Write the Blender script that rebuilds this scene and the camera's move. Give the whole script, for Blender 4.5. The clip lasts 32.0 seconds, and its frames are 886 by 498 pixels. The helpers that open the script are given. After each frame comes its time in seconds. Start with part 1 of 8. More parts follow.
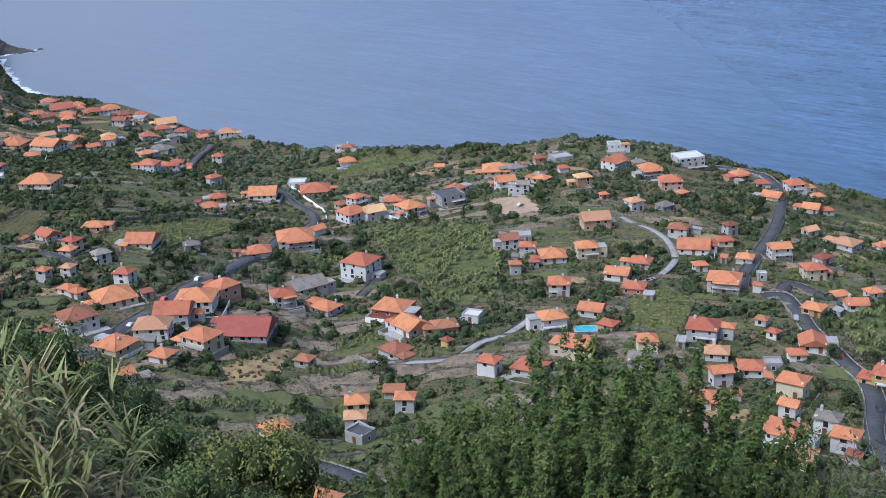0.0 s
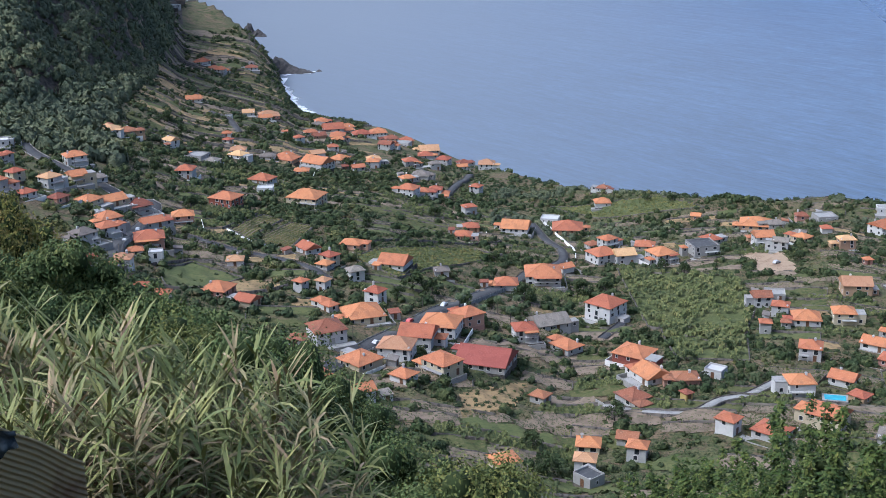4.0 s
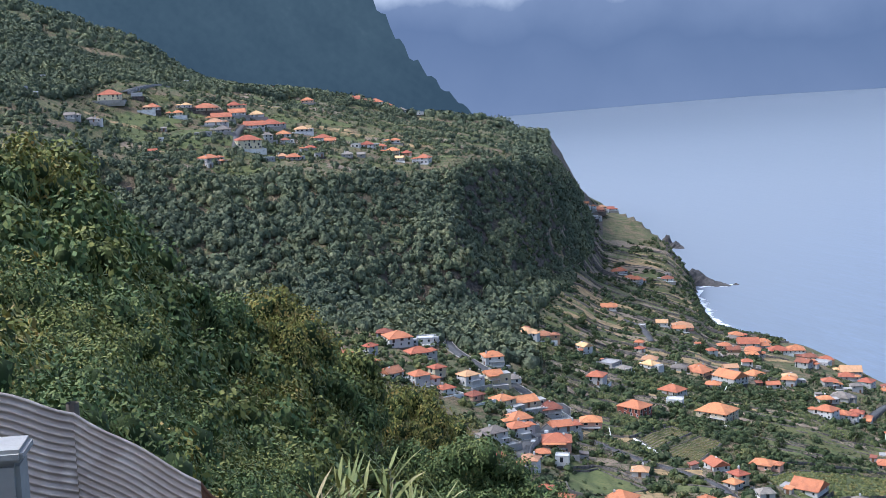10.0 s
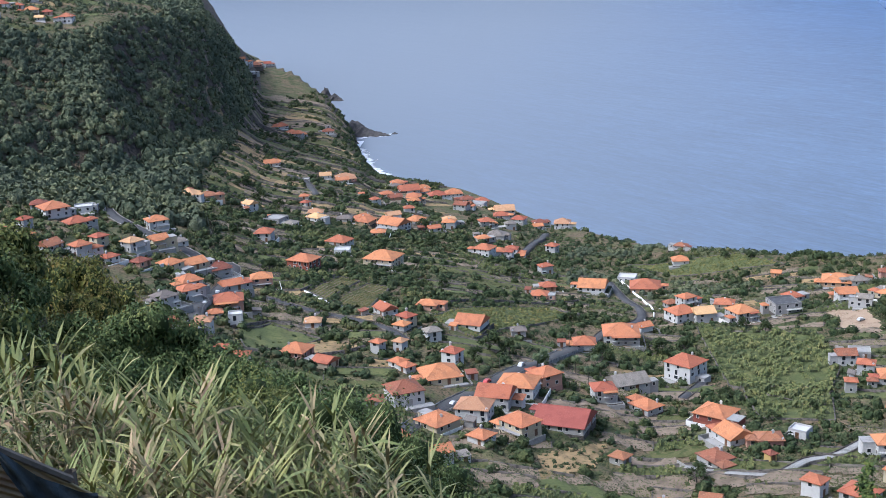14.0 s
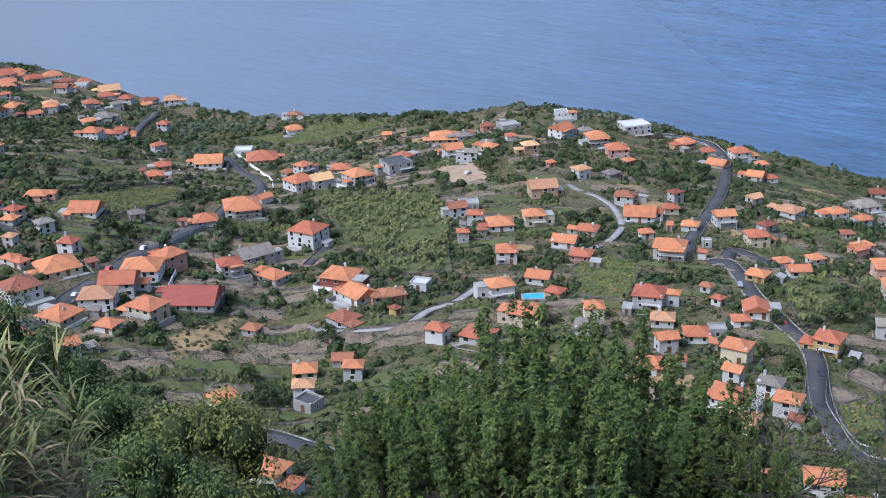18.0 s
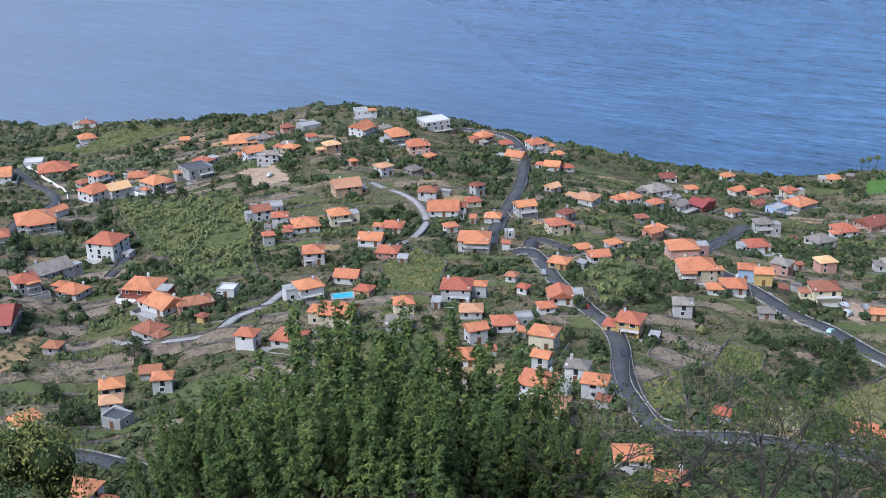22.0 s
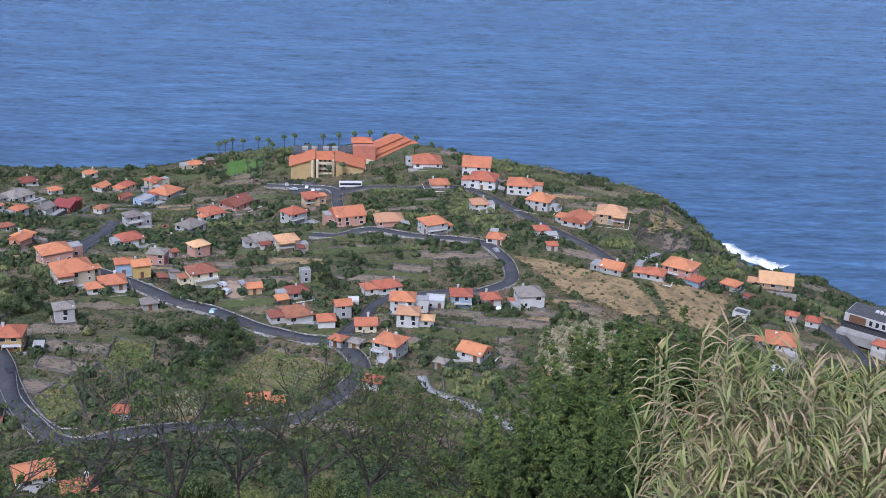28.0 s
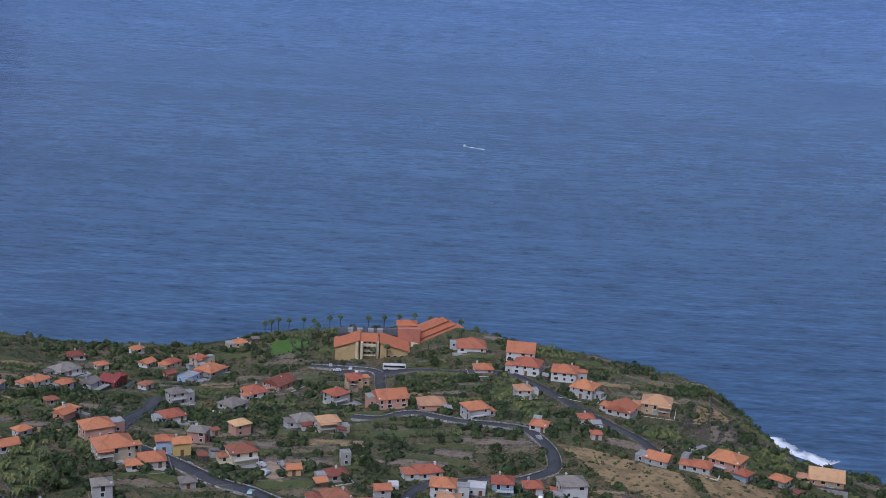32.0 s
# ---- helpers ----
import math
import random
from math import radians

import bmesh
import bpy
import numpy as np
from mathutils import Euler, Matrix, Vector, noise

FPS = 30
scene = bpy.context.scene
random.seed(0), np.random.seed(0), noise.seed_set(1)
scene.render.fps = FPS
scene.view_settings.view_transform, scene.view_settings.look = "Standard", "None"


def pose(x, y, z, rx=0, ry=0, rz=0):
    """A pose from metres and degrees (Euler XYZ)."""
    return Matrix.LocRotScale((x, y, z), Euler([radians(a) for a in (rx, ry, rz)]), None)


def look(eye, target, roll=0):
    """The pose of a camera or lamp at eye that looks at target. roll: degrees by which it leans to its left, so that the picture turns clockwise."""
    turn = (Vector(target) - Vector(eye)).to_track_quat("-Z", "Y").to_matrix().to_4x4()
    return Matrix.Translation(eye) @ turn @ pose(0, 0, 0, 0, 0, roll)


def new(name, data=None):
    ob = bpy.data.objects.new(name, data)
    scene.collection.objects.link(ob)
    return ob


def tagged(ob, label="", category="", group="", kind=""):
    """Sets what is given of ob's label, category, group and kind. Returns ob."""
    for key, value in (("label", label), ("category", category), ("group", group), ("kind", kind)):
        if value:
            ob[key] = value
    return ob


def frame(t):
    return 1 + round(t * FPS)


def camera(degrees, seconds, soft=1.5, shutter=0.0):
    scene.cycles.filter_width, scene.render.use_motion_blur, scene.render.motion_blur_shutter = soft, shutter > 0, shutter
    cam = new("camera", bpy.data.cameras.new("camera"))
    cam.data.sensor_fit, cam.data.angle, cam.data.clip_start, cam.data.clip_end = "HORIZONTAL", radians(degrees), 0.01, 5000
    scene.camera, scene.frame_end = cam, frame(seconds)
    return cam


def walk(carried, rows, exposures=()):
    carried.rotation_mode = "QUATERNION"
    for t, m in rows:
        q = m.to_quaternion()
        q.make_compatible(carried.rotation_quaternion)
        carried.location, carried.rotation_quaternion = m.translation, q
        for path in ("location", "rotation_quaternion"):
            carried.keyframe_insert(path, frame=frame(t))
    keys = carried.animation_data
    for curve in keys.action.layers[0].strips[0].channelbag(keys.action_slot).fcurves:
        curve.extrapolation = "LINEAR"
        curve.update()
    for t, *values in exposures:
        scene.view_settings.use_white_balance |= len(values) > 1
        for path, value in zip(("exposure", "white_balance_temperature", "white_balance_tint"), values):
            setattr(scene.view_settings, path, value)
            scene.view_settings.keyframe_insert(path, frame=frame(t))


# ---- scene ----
cam = camera(39.49, 32.0, 0.55)
EYE = Vector((0, 0, 260))
EXPOSURE = 0.43


def turn(yaw, pitch, roll):
    """The eye stands on the hillside; yaw to the left of north, pitch up, roll, in degrees."""
    ahead = Vector((-math.sin(radians(yaw)) * math.cos(radians(pitch)), math.cos(radians(yaw)) * math.cos(radians(pitch)), math.sin(radians(pitch))))
    return look(EYE, EYE + ahead, roll)


walk(cam, [
    (0.0, turn(-18.70, -20.33, -2.29)),
    (0.5, turn(-19.26, -20.58, -1.70)),
    (1.0, turn(-18.78, -20.57, -1.50)),
    (1.5, turn(-16.97, -20.66, -1.31)),
    (2.0, turn(-15.72, -20.21, -0.86)),
    (2.5, turn(-13.20, -20.17, -1.08)),
    (3.0, turn(-10.13, -19.48, -1.07)),
    (3.5, turn(-8.36, -18.73, -0.82)),
    (5.5, turn(-0.66, -15.34, -1.30)),
    (6.0, turn(1.31, -13.26, -1.41)),
    (6.5, turn(4.43, -12.23, -1.53)),
    (7.0, turn(6.59, -10.55, -1.56)),
    (7.5, turn(9.55, -9.60, -1.56)),
    (8.0, turn(11.16, -8.76, -1.43)),
    (8.5, turn(11.76, -7.99, -1.48)),
    (9.0, turn(12.00, -7.97, -1.61)),
    (9.5, turn(12.67, -8.09, -1.82)),
    (10.0, turn(12.54, -8.11, -1.92)),
    (10.5, turn(12.66, -8.37, -2.38)),
    (11.0, turn(11.69, -9.12, -2.79)),
    (11.5, turn(8.74, -10.61, -2.63)),
    (12.0, turn(6.82, -11.34, -2.77)),
    (12.5, turn(5.38, -12.67, -2.73)),
    (13.0, turn(3.03, -14.04, -2.34)),
    (13.5, turn(-0.49, -14.86, -2.15)),
    (14.0, turn(-2.99, -15.37, -2.38)),
    (14.5, turn(-5.71, -16.49, -2.55)),
    (15.0, turn(-8.97, -17.21, -2.22)),
    (15.5, turn(-11.60, -18.67, -1.83)),
    (17.5, turn(-18.18, -21.66, -2.05)),
    (18.0, turn(-21.24, -21.89, -1.55)),
    (18.5, turn(-22.96, -21.94, -1.56)),
    (19.0, turn(-24.27, -21.82, -1.75)),
    (19.5, turn(-25.64, -21.89, -1.77)),
    (20.0, turn(-26.38, -22.12, -1.73)),
    (20.5, turn(-27.71, -21.55, -1.59)),
    (21.0, turn(-29.31, -21.50, -1.26)),
    (21.5, turn(-30.22, -21.78, -1.12)),
    (22.0, turn(-30.88, -22.13, -0.99)),
    (22.5, turn(-31.72, -22.48, -1.04)),
    (23.0, turn(-33.05, -22.64, -0.96)),
    (23.5, turn(-34.44, -23.10, -0.97)),
    (24.0, turn(-36.50, -23.40, -0.75)),
    (24.5, turn(-38.65, -23.49, -0.58)),
    (26.5, turn(-49.28, -24.76, 1.09)),
    (27.0, turn(-53.67, -24.33, 1.77)),
    (27.5, turn(-58.23, -23.33, 2.14)),
    (28.0, turn(-61.56, -22.09, 2.37)),
    (28.5, turn(-63.20, -21.67, 2.37)),
    (29.0, turn(-63.98, -21.12, 2.35)),
    (29.5, turn(-65.04, -20.91, 2.69)),
    (30.0, turn(-64.73, -20.70, 2.77)),
    (30.5, turn(-62.21, -19.30, 2.38)),
    (31.0, turn(-60.71, -17.23, 2.56)),
    (31.5, turn(-59.66, -15.43, 2.81)),
    (32.0, turn(-58.98, -13.66, 3.03)),
], [(0, EXPOSURE - 0.05, 5270, 11), (3, EXPOSURE - 0.05, 5270, 11), (6, EXPOSURE + 0.25, 5400, 11), (9, EXPOSURE + 0.45, 5400, 11), (13, EXPOSURE + 0.24, 5400, 11), (14, EXPOSURE + 0.18, 5400, 11), (15, EXPOSURE + 0.02, 5400, 11), (18, EXPOSURE + 0.06, 5270, 11), (24, EXPOSURE + 0.08, 5270, 11), (27, EXPOSURE + 0.05, 5270, 11), (28, EXPOSURE - 0.14, 5220, 17), (29, EXPOSURE - 0.22, 5220, 17), (30, EXPOSURE - 0.33, 5220, 17), (31, EXPOSURE - 0.5, 5220, 17), (32, EXPOSURE - 0.9, 5220, 17)])

# ---- sky, sun ----
world = bpy.data.worlds.new("sky")
scene.world = world
world.use_nodes = True
sky = world.node_tree.nodes.new("ShaderNodeTexSky")
sky.sky_type, sky.sun_disc = "NISHITA", False
sky.sun_elevation, sky.sun_rotation = radians(52), radians(-105)
sky.air_density, sky.dust_density, sky.ozone_density = 1.2, 6.0, 3.0
world.node_tree.nodes["Background"].inputs[1].default_value = 0.15
world.node_tree.links.new(sky.outputs[0], world.node_tree.nodes["Background"].inputs[0])
sun = new("sun", bpy.data.lights.new("sun", "SUN"))
sun.data.energy, sun.data.angle, sun.data.color = 1.6, radians(14), (1, 0.97, 0.93)
sun.matrix_world = look((-595, -160, 788), (0, 0, 0))

# ---- materials ----


def material(name, colour, rough=0.8, metal=0.0, spots=(), bump=0.0, bump_size=1.0, gloss=0.5, wash=None):
    """A surface: a base colour, then layers of noise (size in metres, colour, low, high) and a fine relief."""
    m = bpy.data.materials.new(name)
    m.use_nodes = True
    nodes, links = m.node_tree.nodes, m.node_tree.links
    skin = nodes["Principled BSDF"]
    skin.inputs["Roughness"].default_value, skin.inputs["Metallic"].default_value = rough, metal
    skin.inputs["Specular IOR Level"].default_value = gloss
    where = nodes.new("ShaderNodeTexCoord")
    last = nodes.new("ShaderNodeRGB").outputs[0]
    last.default_value = (*colour, 1)
    for size, shade, low, high in spots:
        grain = nodes.new("ShaderNodeTexNoise")
        grain.inputs["Scale"].default_value, grain.inputs["Detail"].default_value = 1 / size, 5
        links.new(where.outputs["Object"], grain.inputs["Vector"])
        ramp = nodes.new("ShaderNodeMapRange")
        ramp.inputs["From Min"].default_value, ramp.inputs["From Max"].default_value = low, high
        links.new(grain.outputs[0], ramp.inputs[0])
        mix = nodes.new("ShaderNodeMix")
        mix.data_type = "RGBA"
        links.new(ramp.outputs[0], mix.inputs["Factor"])
        links.new(last, mix.inputs["A"])
        mix.inputs["B"].default_value = (*shade, 1)
        last = mix.outputs["Result"]
    if wash:
        chance = nodes.new("ShaderNodeNewGeometry" if wash == "island" else "ShaderNodeObjectInfo")
        tone = nodes.new("ShaderNodeHueSaturation")
        span = nodes.new("ShaderNodeMapRange")
        span.inputs["To Min"].default_value, span.inputs["To Max"].default_value = (0.72, 1.22) if wash == "island" else (0.7, 1.12)
        links.new(chance.outputs["Random Per Island" if wash == "island" else "Random"], span.inputs[0])
        links.new(span.outputs[0], tone.inputs["Value"])
        turn_hue = nodes.new("ShaderNodeMapRange")
        turn_hue.inputs["To Min"].default_value, turn_hue.inputs["To Max"].default_value = (0.53, 0.47) if wash == "island" else (0.488, 0.512)
        links.new(chance.outputs["Random Per Island" if wash == "island" else "Random"], turn_hue.inputs[0])
        links.new(turn_hue.outputs[0], tone.inputs["Hue"])
        links.new(last, tone.inputs["Color"])
        last = tone.outputs[0]
    links.new(last, skin.inputs["Base Color"])
    if bump:
        grain = nodes.new("ShaderNodeTexNoise")
        grain.inputs["Scale"].default_value, grain.inputs["Detail"].default_value = 1 / bump_size, 6
        links.new(where.outputs["Object"], grain.inputs["Vector"])
        relief = nodes.new("ShaderNodeBump")
        relief.inputs["Strength"].default_value, relief.inputs["Distance"].default_value = 1.0, bump
        links.new(grain.outputs[0], relief.inputs["Height"])
        links.new(relief.outputs[0], skin.inputs["Normal"])
    return m


def ground_material():
    m = material("ground", (0.125, 0.116, 0.055), 0.95, 0, [
        (45, (0.09, 0.1, 0.04), 0.44, 0.58), (22, (0.17, 0.122, 0.074), 0.46, 0.57), (9, (0.062, 0.078, 0.028), 0.5, 0.62),
        (3.5, (0.13, 0.1, 0.058), 0.52, 0.64), (1.1, (0.03, 0.04, 0.016), 0.5, 0.68)], 1.0, 1.3, 0.2)
    nodes, links = m.node_tree.nodes, m.node_tree.links
    skin = nodes["Principled BSDF"]
    base = skin.inputs["Base Color"].links[0].from_socket
    shape = nodes.new("ShaderNodeNewGeometry")
    split = nodes.new("ShaderNodeSeparateXYZ")
    links.new(shape.outputs["True Normal"], split.inputs[0])
    steep = nodes.new("ShaderNodeMapRange")
    steep.inputs["From Min"].default_value, steep.inputs["From Max"].default_value = 0.86, 0.66
    links.new(split.outputs[2], steep.inputs[0])
    stone = nodes.new("ShaderNodeTexNoise")
    stone.inputs["Scale"].default_value, stone.inputs["Detail"].default_value = 0.35, 8
    place = nodes.new("ShaderNodeTexCoord")
    links.new(place.outputs["Object"], stone.inputs["Vector"])
    tint = nodes.new("ShaderNodeValToRGB")
    tint.color_ramp.elements[0].color, tint.color_ramp.elements[1].color = (0.03, 0.026, 0.022, 1), (0.15, 0.12, 0.09, 1)
    tint.color_ramp.elements[0].position, tint.color_ramp.elements[1].position = 0.3, 0.75
    links.new(stone.outputs[0], tint.inputs[0])
    mix = nodes.new("ShaderNodeMix")
    mix.data_type = "RGBA"
    links.new(steep.outputs[0], mix.inputs["Factor"])
    links.new(base, mix.inputs["A"])
    links.new(tint.outputs[0], mix.inputs["B"])
    links.new(mix.outputs["Result"], skin.inputs["Base Color"])
    return m


def sea_material():
    """Open water: long swell and short wind waves, their crests along one heading, over a blue body."""
    m = material("sea_water", (0.062, 0.103, 0.188), 0.25, 0, [(380, (0.07, 0.114, 0.202), 0.42, 0.62)], 0, 1, 0.5)
    nodes, links = m.node_tree.nodes, m.node_tree.links
    skin = nodes["Principled BSDF"]
    skin.inputs["IOR"].default_value = 1.33
    body = skin.inputs["Base Color"].links[0].from_socket
    place = nodes.new("ShaderNodeTexCoord")
    last = None
    for size, stretch, turned, deep, tone in ((240, 7.0, -64, 0.3, 0.06), (46, 6.0, -61, 0.6, 0.07), (15, 4.6, -57, 0.4, 0.17), (7.5, 4.0, -61, 0.25, 0.2), (3.2, 3.0, -56, 0.12, 0.2)):
        lay = nodes.new("ShaderNodeMapping")
        lay.vector_type = "TEXTURE"
        lay.inputs["Rotation"].default_value[2] = radians(turned)
        lay.inputs["Scale"].default_value = (stretch, 1, 1)
        links.new(place.outputs["Object"], lay.inputs[0])
        swell = nodes.new("ShaderNodeTexNoise")
        swell.inputs["Scale"].default_value, swell.inputs["Detail"].default_value = 1 / size, 3
        links.new(lay.outputs[0], swell.inputs["Vector"])
        relief = nodes.new("ShaderNodeBump")
        relief.inputs["Distance"].default_value = deep
        links.new(swell.outputs[0], relief.inputs["Height"])
        if last:
            links.new(last, relief.inputs["Normal"])
        last = relief.outputs[0]
        # wave shading is painted too: the body colour pales on crests, darkens in troughs
        span = nodes.new("ShaderNodeMapRange")
        span.inputs["From Min"].default_value, span.inputs["From Max"].default_value = 0.34, 0.66
        span.inputs["To Min"].default_value, span.inputs["To Max"].default_value = 1 - tone, 1 + tone
        links.new(swell.outputs[0], span.inputs[0])
        depth = nodes.new("ShaderNodeVectorMath")
        depth.operation = "SCALE"
        links.new(body, depth.inputs[0])
        links.new(span.outputs[0], depth.inputs["Scale"])
        body = depth.outputs[0]
    # greener water inshore; offshore, distance haze is painted in as a paler blue
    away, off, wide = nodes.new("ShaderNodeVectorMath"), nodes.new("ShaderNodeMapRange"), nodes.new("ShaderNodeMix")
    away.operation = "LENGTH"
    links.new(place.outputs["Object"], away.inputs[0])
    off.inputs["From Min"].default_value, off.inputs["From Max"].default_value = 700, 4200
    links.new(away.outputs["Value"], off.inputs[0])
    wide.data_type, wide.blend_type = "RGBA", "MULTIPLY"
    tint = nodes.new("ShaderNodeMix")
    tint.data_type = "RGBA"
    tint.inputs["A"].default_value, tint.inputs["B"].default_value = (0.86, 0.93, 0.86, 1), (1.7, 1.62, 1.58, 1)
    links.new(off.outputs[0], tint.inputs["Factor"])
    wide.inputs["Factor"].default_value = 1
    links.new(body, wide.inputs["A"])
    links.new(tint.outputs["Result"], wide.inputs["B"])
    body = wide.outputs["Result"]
    # the sheltered bay in the west is calm, with pale haze and sky sheen painted in
    bay, across, hazed = nodes.new("ShaderNodeVectorMath"), nodes.new("ShaderNodeMapRange"), nodes.new("ShaderNodeMix")
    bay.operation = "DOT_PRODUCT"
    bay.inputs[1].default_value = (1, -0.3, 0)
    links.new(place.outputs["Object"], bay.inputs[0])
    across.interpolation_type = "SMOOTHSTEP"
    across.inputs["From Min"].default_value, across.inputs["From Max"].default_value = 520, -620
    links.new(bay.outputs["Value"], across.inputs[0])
    hazed.data_type = "RGBA"
    links.new(across.outputs[0], hazed.inputs["Factor"])
    links.new(body, hazed.inputs["A"])
    hazed.inputs["B"].default_value = (0.155, 0.182, 0.22, 1)
    body = hazed.outputs["Result"]
    calm = nodes.new("ShaderNodeMapRange")
    calm.inputs["To Min"].default_value, calm.inputs["To Max"].default_value = 0.25, 0.6
    links.new(across.outputs[0], calm.inputs[0])
    links.new(calm.outputs[0], skin.inputs["Roughness"])
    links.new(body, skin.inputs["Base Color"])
    links.new(last, skin.inputs["Normal"])
    return m


FLANK_LEAF = material("sunlit_leaves", (0.15, 0.165, 0.045), 0.65, 0, [(0.3, (0.21, 0.215, 0.055), 0.5, 0.66), (0.12, (0.065, 0.082, 0.024), 0.54, 0.66)], 0, 1, 0.15, "island")
# dark green that paints the shade inside the crowns
INNER_SHADE = material("inner_crown_shade", (0.04, 0.056, 0.02), 0.9, 0, [(0.1, (0.045, 0.06, 0.02), 0.45, 0.62)], 0.03, 0.05, 0.1)
LEAF = material("leaves", (0.06, 0.088, 0.022), 0.65, 0, [(0.25, (0.105, 0.135, 0.032), 0.48, 0.64), (0.07, (0.16, 0.185, 0.045), 0.58, 0.7)], 0, 1, 0.15, "island")
DARK_LEAF = material("dark_leaves", (0.1, 0.138, 0.045), 0.65, 0, [(0.3, (0.16, 0.185, 0.058), 0.48, 0.65), (0.12, (0.06, 0.085, 0.028), 0.54, 0.66)], 0, 1, 0.15, "island")
GOLD_LEAF = material("yellowing_leaves", (0.18, 0.175, 0.04), 0.65, 0, [(0.3, (0.27, 0.21, 0.055), 0.5, 0.68), (0.12, (0.09, 0.095, 0.025), 0.54, 0.66)], 0, 1, 0.15, "island")
WOODS = material("woods", (0.125, 0.142, 0.082), 0.9, 0, [(26, (0.18, 0.19, 0.095), 0.5, 0.66), (70, (0.1, 0.118, 0.074), 0.45, 0.6), (2.2, (0.075, 0.092, 0.056), 0.52, 0.64)], 1.4, 1.8, 0.1, "island")
TREE = material("dark_tree_leaves", (0.058, 0.078, 0.034), 0.9, 0, [(9, (0.09, 0.11, 0.042), 0.48, 0.66), (1.2, (0.034, 0.048, 0.022), 0.52, 0.64)], 0.8, 0.9, 0.1, "island")
BUSH = material("scrub", (0.082, 0.102, 0.044), 0.9, 0, [(11, (0.15, 0.155, 0.058), 0.5, 0.66), (30, (0.062, 0.082, 0.042), 0.46, 0.58), (5, (0.14, 0.11, 0.06), 0.6, 0.7), (0.8, (0.038, 0.052, 0.024), 0.52, 0.64)], 0.6, 0.7, 0.1, "island")
BANANA = material("banana_leaves", (0.115, 0.132, 0.044), 0.6, 0, [(6, (0.18, 0.175, 0.06), 0.5, 0.7), (14, (0.075, 0.092, 0.034), 0.48, 0.6)], 0, 1, 0.2, "island")
BARK = material("bark", (0.075, 0.064, 0.053), 0.95, 0, [(0.25, (0.055, 0.047, 0.04), 0.45, 0.6), (1, (0.16, 0.14, 0.115), 0.5, 0.7)], 0.02, 0.08, 0.2)
# ---- the lie of the land: height along bearings from the viewpoint ----
SPOTS = []


def bearing(az, *profile):
    """Heights along one bearing (degrees to the left of north): pairs of distance and height."""
    SPOTS.append((az, profile))


bearing(-180, 60, 262, 150, 300, 400, 400, 700, 480, 900, 520, 1300, 600, 2600, 800)
bearing(-125, 60, 255, 150, 270, 400, 330, 700, 400, 900, 440, 1300, 500, 2600, 700)
bearing(-100, 175, 124, 255, 90, 340, 68, 420, 46, 455, 30, 490, 10, 530, -4)
bearing(-86.5, 175, 124, 260, 90, 360, 68, 455, 47, 515, 34, 550, 10, 590, -4)
bearing(-83.2, 175, 124, 262, 91, 365, 70, 470, 50, 545, 34.5, 575, 11, 612, -4)
bearing(-80, 175, 124, 265, 92, 370, 72, 480, 53, 560, 36, 592, 12, 630, -4)
bearing(-76.5, 175, 124, 270, 91, 385, 73, 500, 56.5, 565, 36.5, 598, 10, 625, -4)
bearing(-74, 175, 124, 275, 92, 395, 75, 530, 60, 600, 40, 622, 8, 640, -4)
bearing(-72, 175, 124, 280, 93, 400, 76, 540, 61, 612, 53, 634, 16, 652, -4)
bearing(-66, 175, 124, 288, 95, 420, 75, 560, 61, 640, 54, 678, 14, 712, -4)
bearing(-60, 175, 124, 295, 96, 430, 73, 600, 55.6, 675, 53, 715, 18, 750, -4)
bearing(-54.5, 175, 124, 298, 96, 440, 72, 600, 47.5, 690, 43.5, 730, 18, 760, -4)
bearing(-50.8, 175, 124, 297, 97, 440, 72.6, 602, 44.5, 690, 40.5, 728, 15, 758, -4)
bearing(-47, 175, 124, 295, 98, 440, 74, 610, 43.2, 685, 33, 722, 10, 750, -4)
bearing(-42, 175, 124, 282, 101, 440, 79, 620, 45.2, 685, 37, 725, 10, 745, -4)
bearing(-35, 175, 124, 266, 104, 440, 83, 640, 56.2, 688, 52, 745, 20, 780, -4)
bearing(-29, 175, 124, 275, 103, 445, 83, 640, 67.9, 688, 70, 750, 28, 785, -4)
bearing(-25, 175, 124, 285, 101, 450, 82, 645, 71.5, 690, 74, 755, 30, 790, -4)
bearing(-22, 175, 124, 290, 100, 450, 81, 650, 64, 705, 64, 765, 25, 800, -4)
bearing(-17.5, 175, 124, 300, 97, 450, 79, 680, 54.8, 737, 56, 792, 20, 830, -4)
bearing(-13, 175, 124, 310, 93, 450, 76, 700, 46.3, 790, 42, 832, 15, 860, -4)
bearing(-8, 175, 124, 322, 98, 500, 79, 850, 34, 945, 20, 965, 12, 985, -4)
bearing(-4, 200, 126, 330, 100, 520, 88, 1000, 28, 1085, 17, 1115, 6, 1140, -4)
bearing(-0.8, 215, 138, 326, 103, 540, 90, 1120, 22, 1170, 11, 1190, 3, 1212, -4)
bearing(0.2, 215, 138, 324, 104, 545, 91, 1140, 22, 1240, 4, 1265, -4, 1600, -4)
bearing(0.75, 225, 140, 323, 104.5, 547, 91, 1190, 27, 1335, 9, 1368, -4, 1600, -4)
bearing(1.25, 235, 143, 322, 105, 548, 91, 1190, 31, 1400, 27, 1478, 22, 1512, -4)
bearing(2.1, 255, 147, 322, 105, 550, 91, 1200, 36, 1400, 46, 1480, 54, 1530, -4)
bearing(3.7, 250, 151, 320, 106, 560, 92, 1250, 44, 1450, 60, 1590, 74, 1660, -4)
bearing(5.2, 244, 156, 316, 109, 562, 94, 1280, 55, 1620, 80, 1780, 68, 1880, -4)
